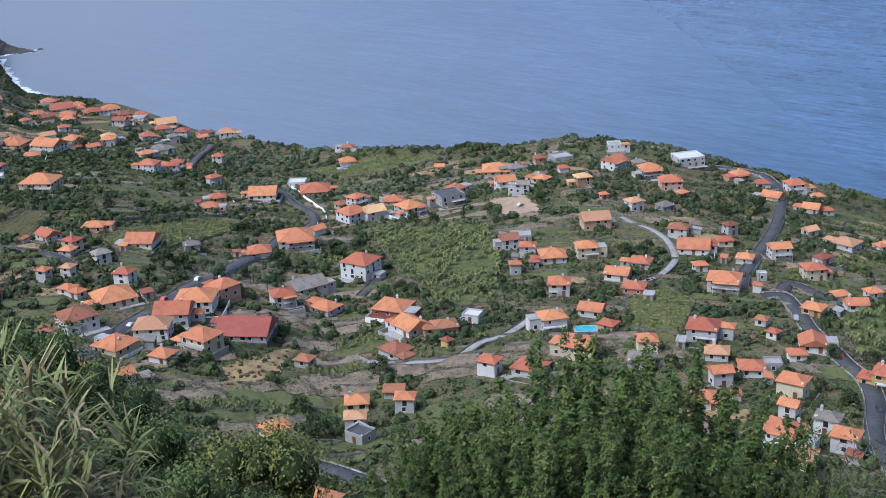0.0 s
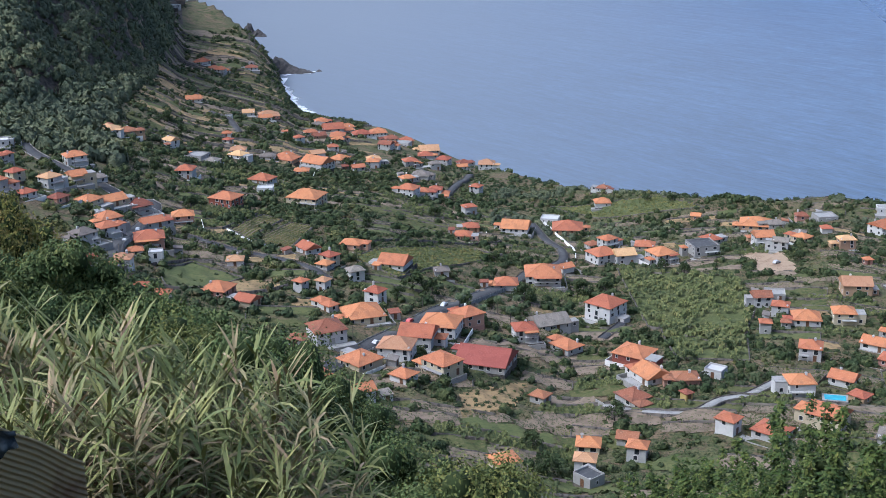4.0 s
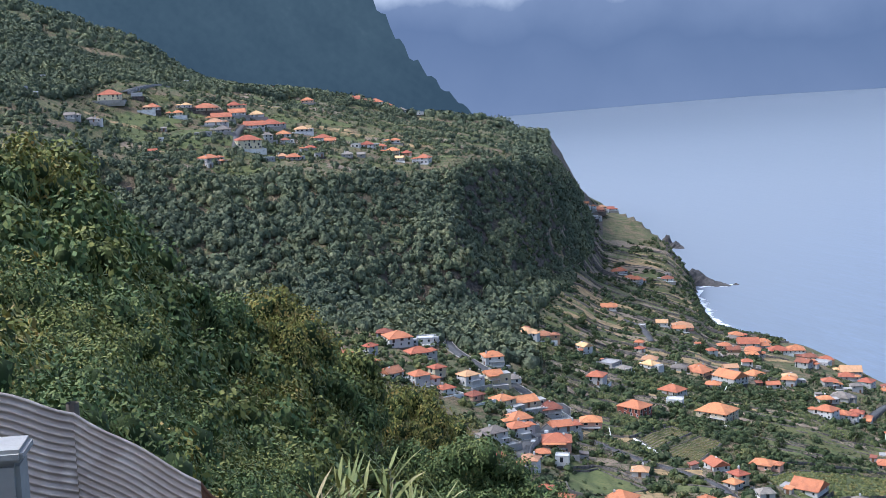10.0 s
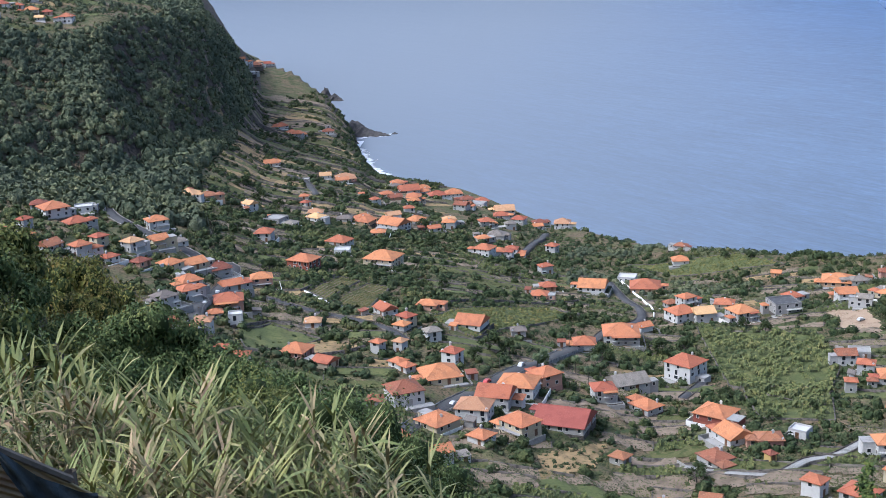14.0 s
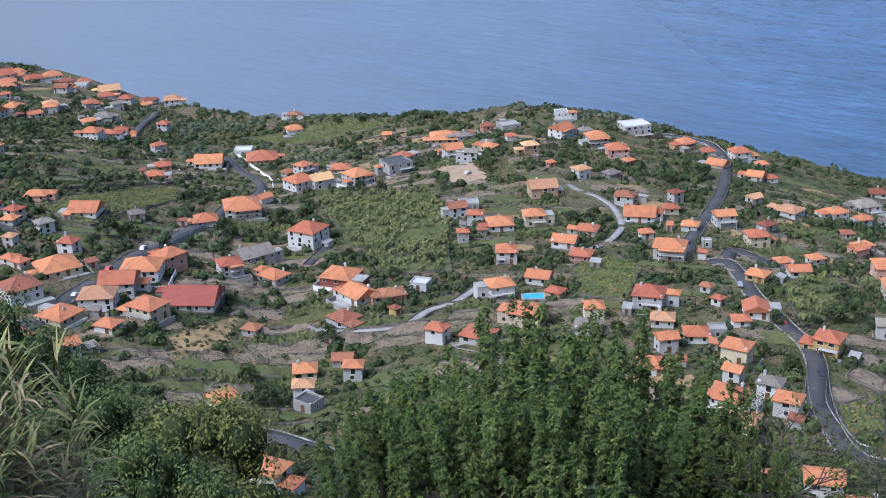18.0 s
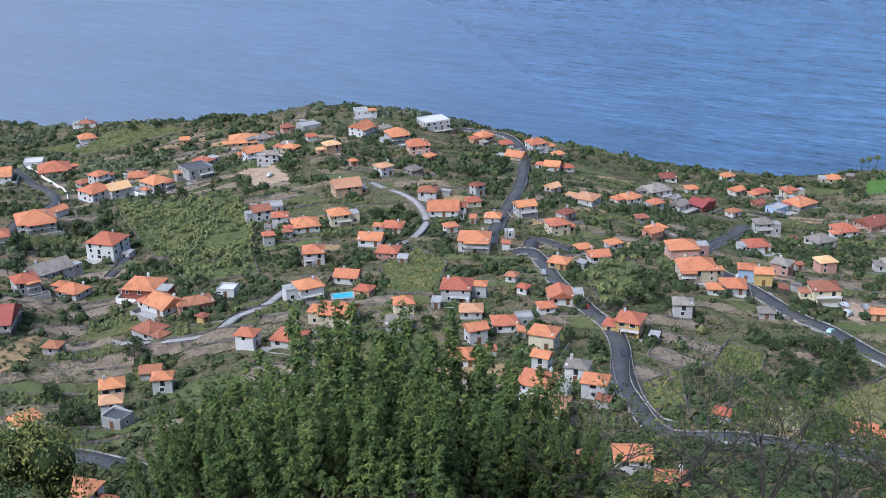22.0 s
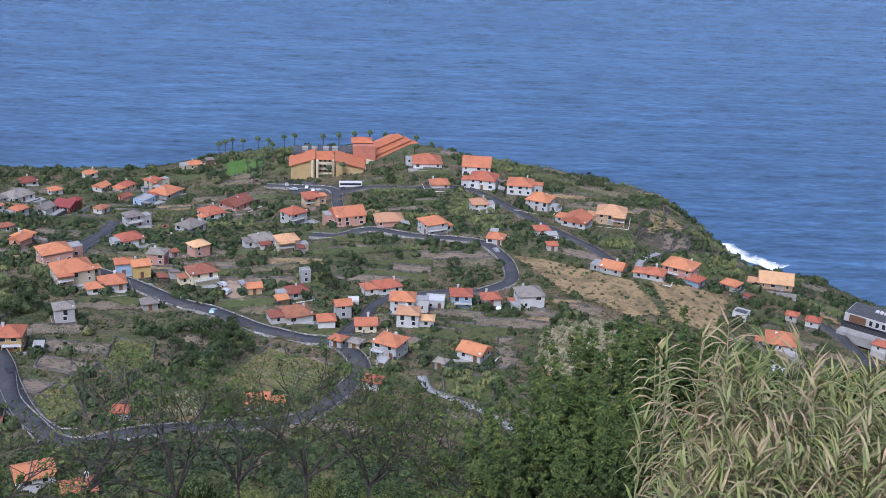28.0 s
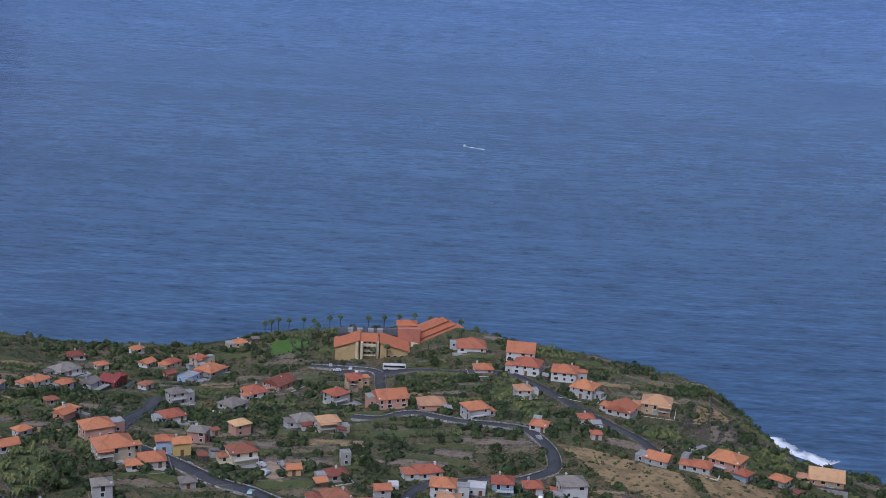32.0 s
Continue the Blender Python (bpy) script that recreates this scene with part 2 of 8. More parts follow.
bearing(6, 240, 160, 315, 110, 565, 95, 1120, 75, 1480, 118, 1800, 80, 1950, -4)
bearing(7.5, 230, 166, 310, 113, 580, 100, 1000, 91, 1180, 168, 2200, 150, 2450, -4)
bearing(9.3, 212, 179, 300, 118, 600, 108, 850, 102, 1080, 178, 1700, 182, 2700, 60)
bearing(12, 190, 195, 290, 125, 600, 117, 750, 111, 945, 189, 1500, 206, 2700, 90)
bearing(15.4, 166, 210, 270, 134, 575, 126, 735, 120, 895, 190, 1450, 225, 2700, 120)
bearing(18, 150, 221, 250, 142, 558, 131, 720, 129, 850, 187, 1350, 240, 2600, 150)
bearing(21, 122, 232, 220, 152, 545, 133, 715, 131, 850, 189, 1250, 251, 2500, 180)
bearing(23.2, 110, 236, 210, 157, 532, 135, 708, 134, 843, 193, 1215, 257, 2200, 256)
bearing(25, 100, 240, 200, 162, 520, 137, 700, 138, 835, 197, 1180, 258, 2000, 300)
bearing(31, 76, 249, 170, 172, 480, 145, 680, 152, 825, 222, 1000, 263, 1900, 385)
bearing(42, 60, 262, 160, 205, 450, 205, 700, 220, 850, 262, 1100, 310, 2100, 520)
bearing(70, 60, 262, 150, 290, 400, 380, 700, 460, 900, 500, 1300, 580, 2600, 800)
bearing(180, 60, 262, 150, 300, 400, 400, 700, 480, 900, 520, 1300, 600, 2600, 800)

AZ = np.array([s[0] for s in SPOTS], float)
FAR = np.array([s[1][0::2] for s in SPOTS], float)
HIGH = np.array([s[1][1::2] for s in SPOTS], float)


def hashed(i, j, seed):
    v = np.sin(i * 127.1 + j * 311.7 + seed * 74.7) * 43758.5453
    return v - np.floor(v)


def ripple(x, y, size, seed=0):
    """Smooth noise from -1 to 1 with bumps of that size in metres."""
    u, v = x / size, y / size
    i, j = np.floor(u), np.floor(v)
    f, g = u - i, v - j
    f, g = f * f * (3 - 2 * f), g * g * (3 - 2 * g)
    a, b = hashed(i, j, seed), hashed(i + 1, j, seed)
    c, d = hashed(i, j + 1, seed), hashed(i + 1, j + 1, seed)
    return 2 * ((a * (1 - f) + b * f) * (1 - g) + (c * (1 - f) + d * f) * g) - 1


def profile_height(az, d):
    far = np.stack([0 * az] + [np.interp(az, AZ, FAR[:, k]) for k in range(7)])
    high = np.stack([0 * az + 258.2] + [np.interp(az, AZ, HIGH[:, k]) for k in range(7)])
    z = high[7] - 0.02 * np.maximum(d - far[7], 0)
    for k in range(6, -1, -1):
        f = np.clip((d - far[k]) / np.maximum(far[k + 1] - far[k], 1), 0, 1)
        z = np.where(d < far[k + 1], high[k] * (1 - f) + high[k + 1] * f, z)
    f = np.clip(d / np.maximum(far[1], 1), 0, 1)
    z = z - 9.0 * np.clip((40 - np.abs(az - 12)) / 10, 0, 1) * 4 * f * (1 - f)
    return z, far


def polar(x, y):
    return np.degrees(np.arctan2(-x, y)), np.hypot(x, y)


def plain_height(x, y):
    """The height of the ground before roads and plots are cut into it."""
    x, y = np.asarray(x, float), np.asarray(y, float)
    az, d = polar(x, y)
    soft = np.clip((d - 60) * 0.08, 0, 10)
    z0, far = profile_height(az, d)
    z = (profile_height(az, np.maximum(d - soft, 0))[0] + profile_height(az, d + soft)[0] + z0) / 3
    land = np.clip((z - 2) / 10, 0, 1) * np.clip((d - 30) / 100, 0, 1)
    wild = np.clip((d - 640) / 200, 0, 1) * np.clip((az - 5) / 5, 0, 1)
    cliff = np.clip((far[5] - 25 - d) / 60, 0, 1) * np.clip((d - far[4] + 40) / 60, 0, 1)
    z = z + wild * cliff * (15 * ripple(x, y, 80, 31) + 7 * ripple(x, y, 36, 32))
    z = z + land * (1.6 * ripple(x, y, 60, 1) + 0.7 * ripple(x, y, 23, 2) + wild * (9 * ripple(x, y, 110, 3) + 5 * ripple(x, y, 47, 4)))
    z = z + land * np.clip((d - 1700) / 400, 0, 1) * (20 * ripple(x, y, 330, 5) + 9 * ripple(x, y, 140, 6)) * np.clip((az - 24) / 3, 0, 1)
    # stone terraces: steps on the slopes that are farmed
    step = 2.1
    i = np.floor(z / step)
    f = z / step - i
    shelf = (i + np.clip((f - 0.78) / 0.22, 0, 1)) * step
    farmed = np.clip((d - 285) / 30, 0, 1) * np.clip((z - 14) / 10, 0, 1) * (1 - wild) * np.clip(0.6 + 1.2 * ripple(x, y, 75, 7), 0, 0.9)
    z = z * (1 - farmed) + shelf * farmed
    # a small level ledge to stand on
    edge = np.clip((d - 2) / 4, 0, 1)
    return 258.2 * (1 - edge) + z * edge

# ---- the ground, one sheet from the viewpoint down to the sea ----


def part(name, bm, mat, parent=None, label=""):
    """Links a bmesh, or a ready mesh, as one object under a thing."""
    if isinstance(bm, bmesh.types.BMesh):
        me = bpy.data.meshes.new(name)
        bm.to_mesh(me)
        bm.free()
    else:
        me = bm
    if mat and not me.materials:
        me.materials.append(mat)
    ob = new(name, me)
    if parent:
        ob.parent = parent
    if label:
        ob["label"] = label
    return ob


def sheet(name, verts, faces, mat, smooth=False):
    me = bpy.data.meshes.new(name)
    verts, faces = np.asarray(verts, np.float32), np.asarray(faces, np.int32)
    n, k = faces.shape
    me.vertices.add(len(verts))
    me.vertices.foreach_set("co", verts.ravel())
    me.loops.add(n * k)
    me.loops.foreach_set("vertex_index", faces.ravel())
    me.polygons.add(n)
    me.polygons.foreach_set("loop_start", np.arange(n, dtype=np.int32) * k)
    me.polygons.foreach_set("loop_total", np.full(n, k, np.int32))
    if smooth:
        me.polygons.foreach_set("use_smooth", np.ones(n, bool))
    me.update(calc_edges=True)
    me.materials.append(mat)
    return me


def grid_faces(rows, cols, closed=False):
    i = np.arange(rows - 1)[:, None] * cols
    j = np.arange(cols if closed else cols - 1)[None, :]
    k = (j + 1) % cols
    return np.stack([i + j, i + k, i + cols + k, i + cols + j], -1).reshape(-1, 4)


angles = np.concatenate([np.arange(-95, 42, 0.36), np.arange(42, 265, 6)])
reach = np.concatenate([[0.05], np.arange(0.8, 60, 2), np.arange(60, 280, 4), np.arange(280, 720, 2.5), np.arange(720, 1000, 4), np.arange(1000, 2300, 12), np.arange(2300, 3200, 40)])
aa, dd = np.meshgrid(angles, reach)
gx, gy = -dd * np.sin(np.radians(aa)), dd * np.cos(np.radians(aa))
gx[0], gy[0] = 0.2, 0.2
gz = plain_height(gx, gy)
SHEET_AZ, SHEET_D, SHEET_Z = np.append(angles, 265.0), reach.copy(), np.concatenate([gz, gz[:, :1]], 1)


def height(x, y):
    """The height of the ground sheet at a place."""
    az, d = polar(np.asarray(x, float), np.asarray(y, float))
    az = np.where(az < -95, az + 360, az)
    i = np.clip(np.searchsorted(SHEET_D, d) - 1, 0, len(SHEET_D) - 2)
    j = np.clip(np.searchsorted(SHEET_AZ, az) - 1, 0, len(SHEET_AZ) - 2)
    f = np.clip((d - SHEET_D[i]) / (SHEET_D[i + 1] - SHEET_D[i]), 0, 1)
    g = np.clip((az - SHEET_AZ[j]) / (SHEET_AZ[j + 1] - SHEET_AZ[j]), 0, 1)
    return (SHEET_Z[i, j] * (1 - g) + SHEET_Z[i, j + 1] * g) * (1 - f) + (SHEET_Z[i + 1, j] * (1 - g) + SHEET_Z[i + 1, j + 1] * g) * f


def height_at(x, y):
    return float(height(np.array([x]), np.array([y]))[0])


me = sheet("ground", np.stack([gx, gy, gz], -1).reshape(-1, 3), grid_faces(len(reach), len(angles), True)[:, ::-1], ground_material(), True)
tagged(part("ground", me, None), "green and brown terraced hillside falling to the sea cliffs", "ground", kind="structure")

# ---- the sea ----
angles = np.arange(0, 360, 2.0)
reach = np.concatenate([np.arange(300, 2000, 100), np.linspace(2000, 4850, 31)])
aa, dd = np.meshgrid(angles, reach)
# the open water lifts towards its far rim, so that it ends at the horizon as seen from the hill
bearings = (aa + 180) % 360 - 180
rim = np.interp(bearings, [-40, -20, -7.8, -2.1, 3.6, 9.3, 30], [-0.9, -1.0, -1.26, -1.46, -1.76, -2.08, -2.3])
rim_rise = np.clip(EYE.z + 4600 * np.tan(np.radians(rim)), 0, None) * np.clip((dd - 2800) / 1800, 0, 1.15) ** 2
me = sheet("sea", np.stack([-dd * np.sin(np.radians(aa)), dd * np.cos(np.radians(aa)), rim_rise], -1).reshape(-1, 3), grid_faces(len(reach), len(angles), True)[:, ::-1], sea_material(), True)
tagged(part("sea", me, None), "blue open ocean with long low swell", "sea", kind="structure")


# ---- woods and scrub: many small leafy clumps ----
def clump(seed, tufts, flat=0.75):
    """Leaf sprays on a lumpy crown of radius one: triangles that stand out in all directions."""
    r = np.random.RandomState(seed)
    lobes = r.normal(size=(6, 3))
    lobes /= np.linalg.norm(lobes, axis=1)[:, None]
    way = r.normal(size=(tufts, 3))
    way /= np.linalg.norm(way, axis=1)[:, None]
    way[:, 2] = np.abs(way[:, 2]) * 1.2 - 0.25
    bulge = 0.72 + 0.3 * np.max(way @ lobes.T, axis=1) + r.uniform(-0.08, 0.08, tufts)
    centre = way * bulge[:, None] * (1, 1, flat)
    side = np.cross(way, r.normal(size=(tufts, 3)))
    side /= np.linalg.norm(side, axis=1)[:, None]
    up = np.cross(side, way)
    size = r.uniform(0.2, 0.36, (tufts, 1)) * math.sqrt(46 / tufts if tufts > 46 else 1)
    tip = way * r.uniform(0.0, 0.35, (tufts, 1)) + (0, 0, 0.1)
    tri = np.stack([centre - side * size, centre + side * size, centre + (up + tip) * size * 1.5], 1)
    return tri.reshape(-1, 3)


def lumpy(seed, fine, tufts, flat=0.8, reach=1.0):
    """A rounded uneven crown of radius one, roughened by leaf sprays that stand out of it."""
    bm = bmesh.new()
    bmesh.ops.create_icosphere(bm, subdivisions=fine, radius=1)
    for v in bm.verts:
        n = noise.noise(v.co * 1.6 + Vector((seed * 3.1, 0, 0))) + 0.6 * noise.noise(v.co * 3.7 + Vector((0, seed * 2.3, 0)))
        v.co = v.co * (0.78 + 0.42 * n)
        v.co.z *= flat
    bmesh.ops.delete(bm, geom=[f for f in bm.faces if f.calc_center_median().z < -0.45], context="FACES")
    bm.verts.ensure_lookup_table()
    used = [v for v in bm.verts if v.link_faces]
    index = {v: k for k, v in enumerate(used)}
    verts = np.array([tuple(v.co) for v in used])
    faces = np.array([[index[v] for v in f.verts] for f in bm.faces])
    bm.free()
    spray = clump(seed + 50, tufts, flat) * (reach, reach, reach)
    return np.concatenate([verts, spray]), np.concatenate([faces, len(verts) + np.arange(len(spray)).reshape(-1, 3)])


def scatter(name, kinds, xs, ys, sizes, mat, tall=1.0, sink=0.15, seed=3, lift=None):
    """One mesh of clumps of the given kinds at the given places."""
    r = np.random.RandomState(seed)
    zs = height(xs, ys) if lift is None else lift
    out, tris, total = [], [], 0
    pick = r.randint(0, len(kinds), len(xs))
    spin = r.uniform(0, 6.283, len(xs))
    wide = r.uniform(0.8, 1.25, len(xs))
    for k, shape in enumerate(kinds):
        w = np.where(pick == k)[0]
        if not len(w):
            continue
        v, f = shape if isinstance(shape, tuple) else (shape, np.arange(len(shape)).reshape(-1, 3))
        c, s = np.cos(spin[w])[:, None], np.sin(spin[w])[:, None]
        px, py, pz = v[:, 0][None] * wide[w][:, None], v[:, 1][None], v[:, 2][None]
        sz = sizes[w][:, None]
        x = xs[w][:, None] + sz * (c * px - s * py)
        y = ys[w][:, None] + sz * (s * px + c * py)
        z = zs[w][:, None] + sz * (tall * pz + 0.45 * tall - sink)
        out.append(np.stack([x, y, z], -1).reshape(-1, 3))
        tris.append((f[None] + (total + np.arange(len(w)) * len(v))[:, None, None]).reshape(-1, 3))
        total += len(w) * len(v)
    me = sheet(name, np.concatenate(out), np.concatenate(tris), mat, True)
    return part(name, me, None)


CROWNS = [lumpy(k, 2, 30, 0.85) for k in range(6)]
FAR_CROWNS = [lumpy(30 + k, 1, 22, 0.95) for k in range(6)]
BUSHES = [lumpy(20 + k, 1, 16, 0.7) for k in range(6)]
SCRUB = [lumpy(30 + k, 1, 120, 0.75, 1.1) for k in range(4)]
rng = np.random.RandomState(7)


def spread(n, az0, az1, d0, d1):
    """Places spread evenly over a sector of the land."""
    az = rng.uniform(az0, az1, n)
    d = np.sqrt(rng.uniform(d0 * d0, d1 * d1, n))
    return -d * np.sin(np.radians(az)), d * np.cos(np.radians(az))

# ---- the far distance: open sea, the hazy coast and its cloud ----


def glow(name, steps, axis=2, strength=1.0, low=0.0, high=1.0, noise_size=0.0, noise_mix=0.0):
    """An emissive tone that changes with height, distance haze painted into it, for backdrops alone."""
    m = bpy.data.materials.new(name)
    m.use_nodes = True
    nodes, links = m.node_tree.nodes, m.node_tree.links
    nodes.remove(nodes["Principled BSDF"])
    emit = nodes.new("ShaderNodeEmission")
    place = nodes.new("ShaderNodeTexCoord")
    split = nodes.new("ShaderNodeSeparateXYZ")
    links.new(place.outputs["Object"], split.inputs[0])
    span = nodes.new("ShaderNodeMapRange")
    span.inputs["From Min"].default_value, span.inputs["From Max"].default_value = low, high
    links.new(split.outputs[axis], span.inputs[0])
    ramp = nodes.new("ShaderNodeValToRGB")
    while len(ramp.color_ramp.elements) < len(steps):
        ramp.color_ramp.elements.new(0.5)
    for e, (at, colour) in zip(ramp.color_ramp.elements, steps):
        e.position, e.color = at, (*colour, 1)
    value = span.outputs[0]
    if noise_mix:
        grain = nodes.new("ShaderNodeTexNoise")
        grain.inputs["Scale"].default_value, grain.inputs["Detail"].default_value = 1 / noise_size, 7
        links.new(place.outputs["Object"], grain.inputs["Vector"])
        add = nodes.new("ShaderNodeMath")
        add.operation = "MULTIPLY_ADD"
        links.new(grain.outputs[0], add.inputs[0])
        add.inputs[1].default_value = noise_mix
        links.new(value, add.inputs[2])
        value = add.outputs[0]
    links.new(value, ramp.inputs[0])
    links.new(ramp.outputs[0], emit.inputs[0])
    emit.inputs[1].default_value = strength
    links.new(emit.outputs[0], nodes["Material Output"].inputs[0])
    return m


def backdrop(name, az0, az1, dist, low, high, mat, label, step=0.5):
    """An upright sheet far off along an arc; low and high give its edges by bearing."""
    az = np.arange(az0, az1 + step / 2, step)
    rows = []
    for k in np.linspace(0, 1, 9):
        lo, hi = np.array([low(a) for a in az]), np.array([high(a) for a in az])
        rows.append(np.stack([-dist * np.sin(np.radians(az)), dist * np.cos(np.radians(az)), lo + (hi - lo) * k], -1))
    me = sheet(name, np.concatenate(rows), grid_faces(9, len(az)), mat)
    ob = tagged(part(name, me, None), label, "backdrop", kind="structure")
    ob.visible_shadow = False
    return ob


def up(el, dist):
    return EYE.z + dist * math.tan(radians(el))


# distance haze is painted into the glowing colours of coast and ridge
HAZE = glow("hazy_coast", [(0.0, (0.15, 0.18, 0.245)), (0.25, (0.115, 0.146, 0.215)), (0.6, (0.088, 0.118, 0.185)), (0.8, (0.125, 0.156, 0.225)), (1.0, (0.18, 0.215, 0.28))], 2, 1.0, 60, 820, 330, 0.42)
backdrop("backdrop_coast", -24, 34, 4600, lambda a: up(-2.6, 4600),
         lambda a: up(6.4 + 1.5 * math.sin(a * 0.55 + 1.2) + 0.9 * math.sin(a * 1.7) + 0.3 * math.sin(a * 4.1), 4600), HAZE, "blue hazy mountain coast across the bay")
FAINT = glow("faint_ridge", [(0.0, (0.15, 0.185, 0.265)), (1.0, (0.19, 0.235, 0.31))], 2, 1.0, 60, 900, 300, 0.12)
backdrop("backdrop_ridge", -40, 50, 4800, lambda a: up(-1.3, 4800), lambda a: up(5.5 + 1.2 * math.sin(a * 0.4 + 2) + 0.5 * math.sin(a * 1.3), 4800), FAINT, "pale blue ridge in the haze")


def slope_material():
    """A near mountain, emissive, with haze painted in: steep wooded ribs and gullies in two dark blue-green tones."""
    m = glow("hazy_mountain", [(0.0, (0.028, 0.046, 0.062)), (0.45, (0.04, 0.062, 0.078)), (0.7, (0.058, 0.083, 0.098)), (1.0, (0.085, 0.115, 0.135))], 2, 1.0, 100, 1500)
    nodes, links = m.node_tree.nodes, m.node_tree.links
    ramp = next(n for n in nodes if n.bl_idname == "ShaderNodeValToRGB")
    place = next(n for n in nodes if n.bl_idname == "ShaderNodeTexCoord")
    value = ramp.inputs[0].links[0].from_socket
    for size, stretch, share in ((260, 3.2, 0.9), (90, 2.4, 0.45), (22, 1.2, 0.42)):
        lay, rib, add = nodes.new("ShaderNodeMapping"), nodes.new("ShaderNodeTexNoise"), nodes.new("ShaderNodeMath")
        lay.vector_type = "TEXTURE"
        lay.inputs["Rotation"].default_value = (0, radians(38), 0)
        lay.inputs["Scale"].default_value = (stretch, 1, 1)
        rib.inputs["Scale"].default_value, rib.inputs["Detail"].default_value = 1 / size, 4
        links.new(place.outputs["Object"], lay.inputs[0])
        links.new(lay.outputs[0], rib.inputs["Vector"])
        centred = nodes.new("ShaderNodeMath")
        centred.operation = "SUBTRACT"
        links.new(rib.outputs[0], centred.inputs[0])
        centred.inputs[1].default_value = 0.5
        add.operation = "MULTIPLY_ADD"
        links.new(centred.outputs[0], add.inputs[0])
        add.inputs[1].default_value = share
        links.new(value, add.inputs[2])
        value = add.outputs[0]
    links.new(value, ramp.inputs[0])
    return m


def crest(a):
    """The skyline of the near mountain, which falls steeply to the bay."""
    return up(float(np.interp(a, [10.2, 10.8, 12.4, 13.9, 15.4, 18, 22, 30, 46], [-2.6, -2.0, -0.6, 1.0, 3.5, 6.2, 8.5, 11, 13])) + 0.16 * math.sin(a * 9) + 0.1 * math.sin(a * 23), 4380)


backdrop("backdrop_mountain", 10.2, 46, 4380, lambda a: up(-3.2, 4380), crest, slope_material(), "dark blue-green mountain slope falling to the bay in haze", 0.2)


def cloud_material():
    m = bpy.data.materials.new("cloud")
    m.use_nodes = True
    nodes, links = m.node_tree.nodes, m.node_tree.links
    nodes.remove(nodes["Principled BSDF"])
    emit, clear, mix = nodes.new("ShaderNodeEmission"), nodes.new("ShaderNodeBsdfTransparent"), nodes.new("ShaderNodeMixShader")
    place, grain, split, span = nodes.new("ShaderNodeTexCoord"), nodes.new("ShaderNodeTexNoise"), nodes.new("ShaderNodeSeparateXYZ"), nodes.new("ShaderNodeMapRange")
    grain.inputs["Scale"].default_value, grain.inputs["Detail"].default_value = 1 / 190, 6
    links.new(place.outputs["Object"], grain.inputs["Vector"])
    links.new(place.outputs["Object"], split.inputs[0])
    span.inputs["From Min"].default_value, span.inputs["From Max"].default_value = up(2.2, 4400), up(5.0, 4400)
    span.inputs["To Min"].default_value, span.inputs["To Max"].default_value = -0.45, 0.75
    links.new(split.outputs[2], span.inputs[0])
    # the glow grows upward, out of view, for a brighter reflection in the bay
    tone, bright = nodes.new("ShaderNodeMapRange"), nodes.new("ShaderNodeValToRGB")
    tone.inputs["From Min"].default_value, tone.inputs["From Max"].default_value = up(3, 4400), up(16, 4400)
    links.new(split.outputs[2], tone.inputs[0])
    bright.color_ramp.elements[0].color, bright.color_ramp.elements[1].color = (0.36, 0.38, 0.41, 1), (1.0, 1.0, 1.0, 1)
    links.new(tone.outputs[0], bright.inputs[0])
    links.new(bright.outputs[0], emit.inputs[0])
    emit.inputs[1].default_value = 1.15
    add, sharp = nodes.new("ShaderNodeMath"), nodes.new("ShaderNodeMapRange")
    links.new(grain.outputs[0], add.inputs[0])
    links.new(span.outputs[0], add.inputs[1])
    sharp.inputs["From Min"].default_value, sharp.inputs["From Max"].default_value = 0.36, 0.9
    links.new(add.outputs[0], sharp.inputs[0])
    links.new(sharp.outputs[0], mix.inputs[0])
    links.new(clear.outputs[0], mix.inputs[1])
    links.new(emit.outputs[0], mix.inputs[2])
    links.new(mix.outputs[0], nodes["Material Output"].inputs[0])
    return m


# above the mountain tops the sheet is unseen, added to brighten the bay's water
backdrop("backdrop_cloud", -58, 60, 4400, lambda a: up(1.7, 4400), lambda a: up(max(40 - 0.015 * (a - 15) ** 2, 1.9) if a > 0 else 1.9 + 34.7 * max(1 + a / 56, 0) ** 2, 4400), cloud_material(), "white cloud lying on the far mountains, with an added unseen bright upper part")

# ---- plots that are built on, so that nothing grows there ----
BUILT = np.zeros((1400, 1500), bool)


def claim(x, y, radius):
    i, j = int(x + 700), int(y + 50)
    r = int(radius + 0.5)
    BUILT[max(i - r, 0):i + r + 1, max(j - r, 0):j + r + 1] = True


def is_open(x, y):
    i, j = np.clip((x + 700).astype(int), 0, 1399), np.clip((y + 50).astype(int), 0, 1499)
    return ~BUILT[i, j]


ASPHALT = material("asphalt", (0.06, 0.06, 0.062), 0.9, 0, [(9, (0.085, 0.083, 0.08), 0.45, 0.65), (0.8, (0.045, 0.045, 0.047), 0.5, 0.7)], 0.02, 0.1, 0.3)
CONCRETE = material("concrete", (0.3, 0.29, 0.27), 0.9, 0, [(4, (0.2, 0.19, 0.17), 0.45, 0.7), (0.6, (0.36, 0.35, 0.32), 0.5, 0.7)], 0.02, 0.2, 0.3)
STONE = material("dark_stone", (0.12, 0.105, 0.09), 0.95, 0, [(1.2, (0.05, 0.045, 0.04), 0.45, 0.6), (5, (0.17, 0.15, 0.12), 0.5, 0.7)], 0.1, 0.5, 0.2)
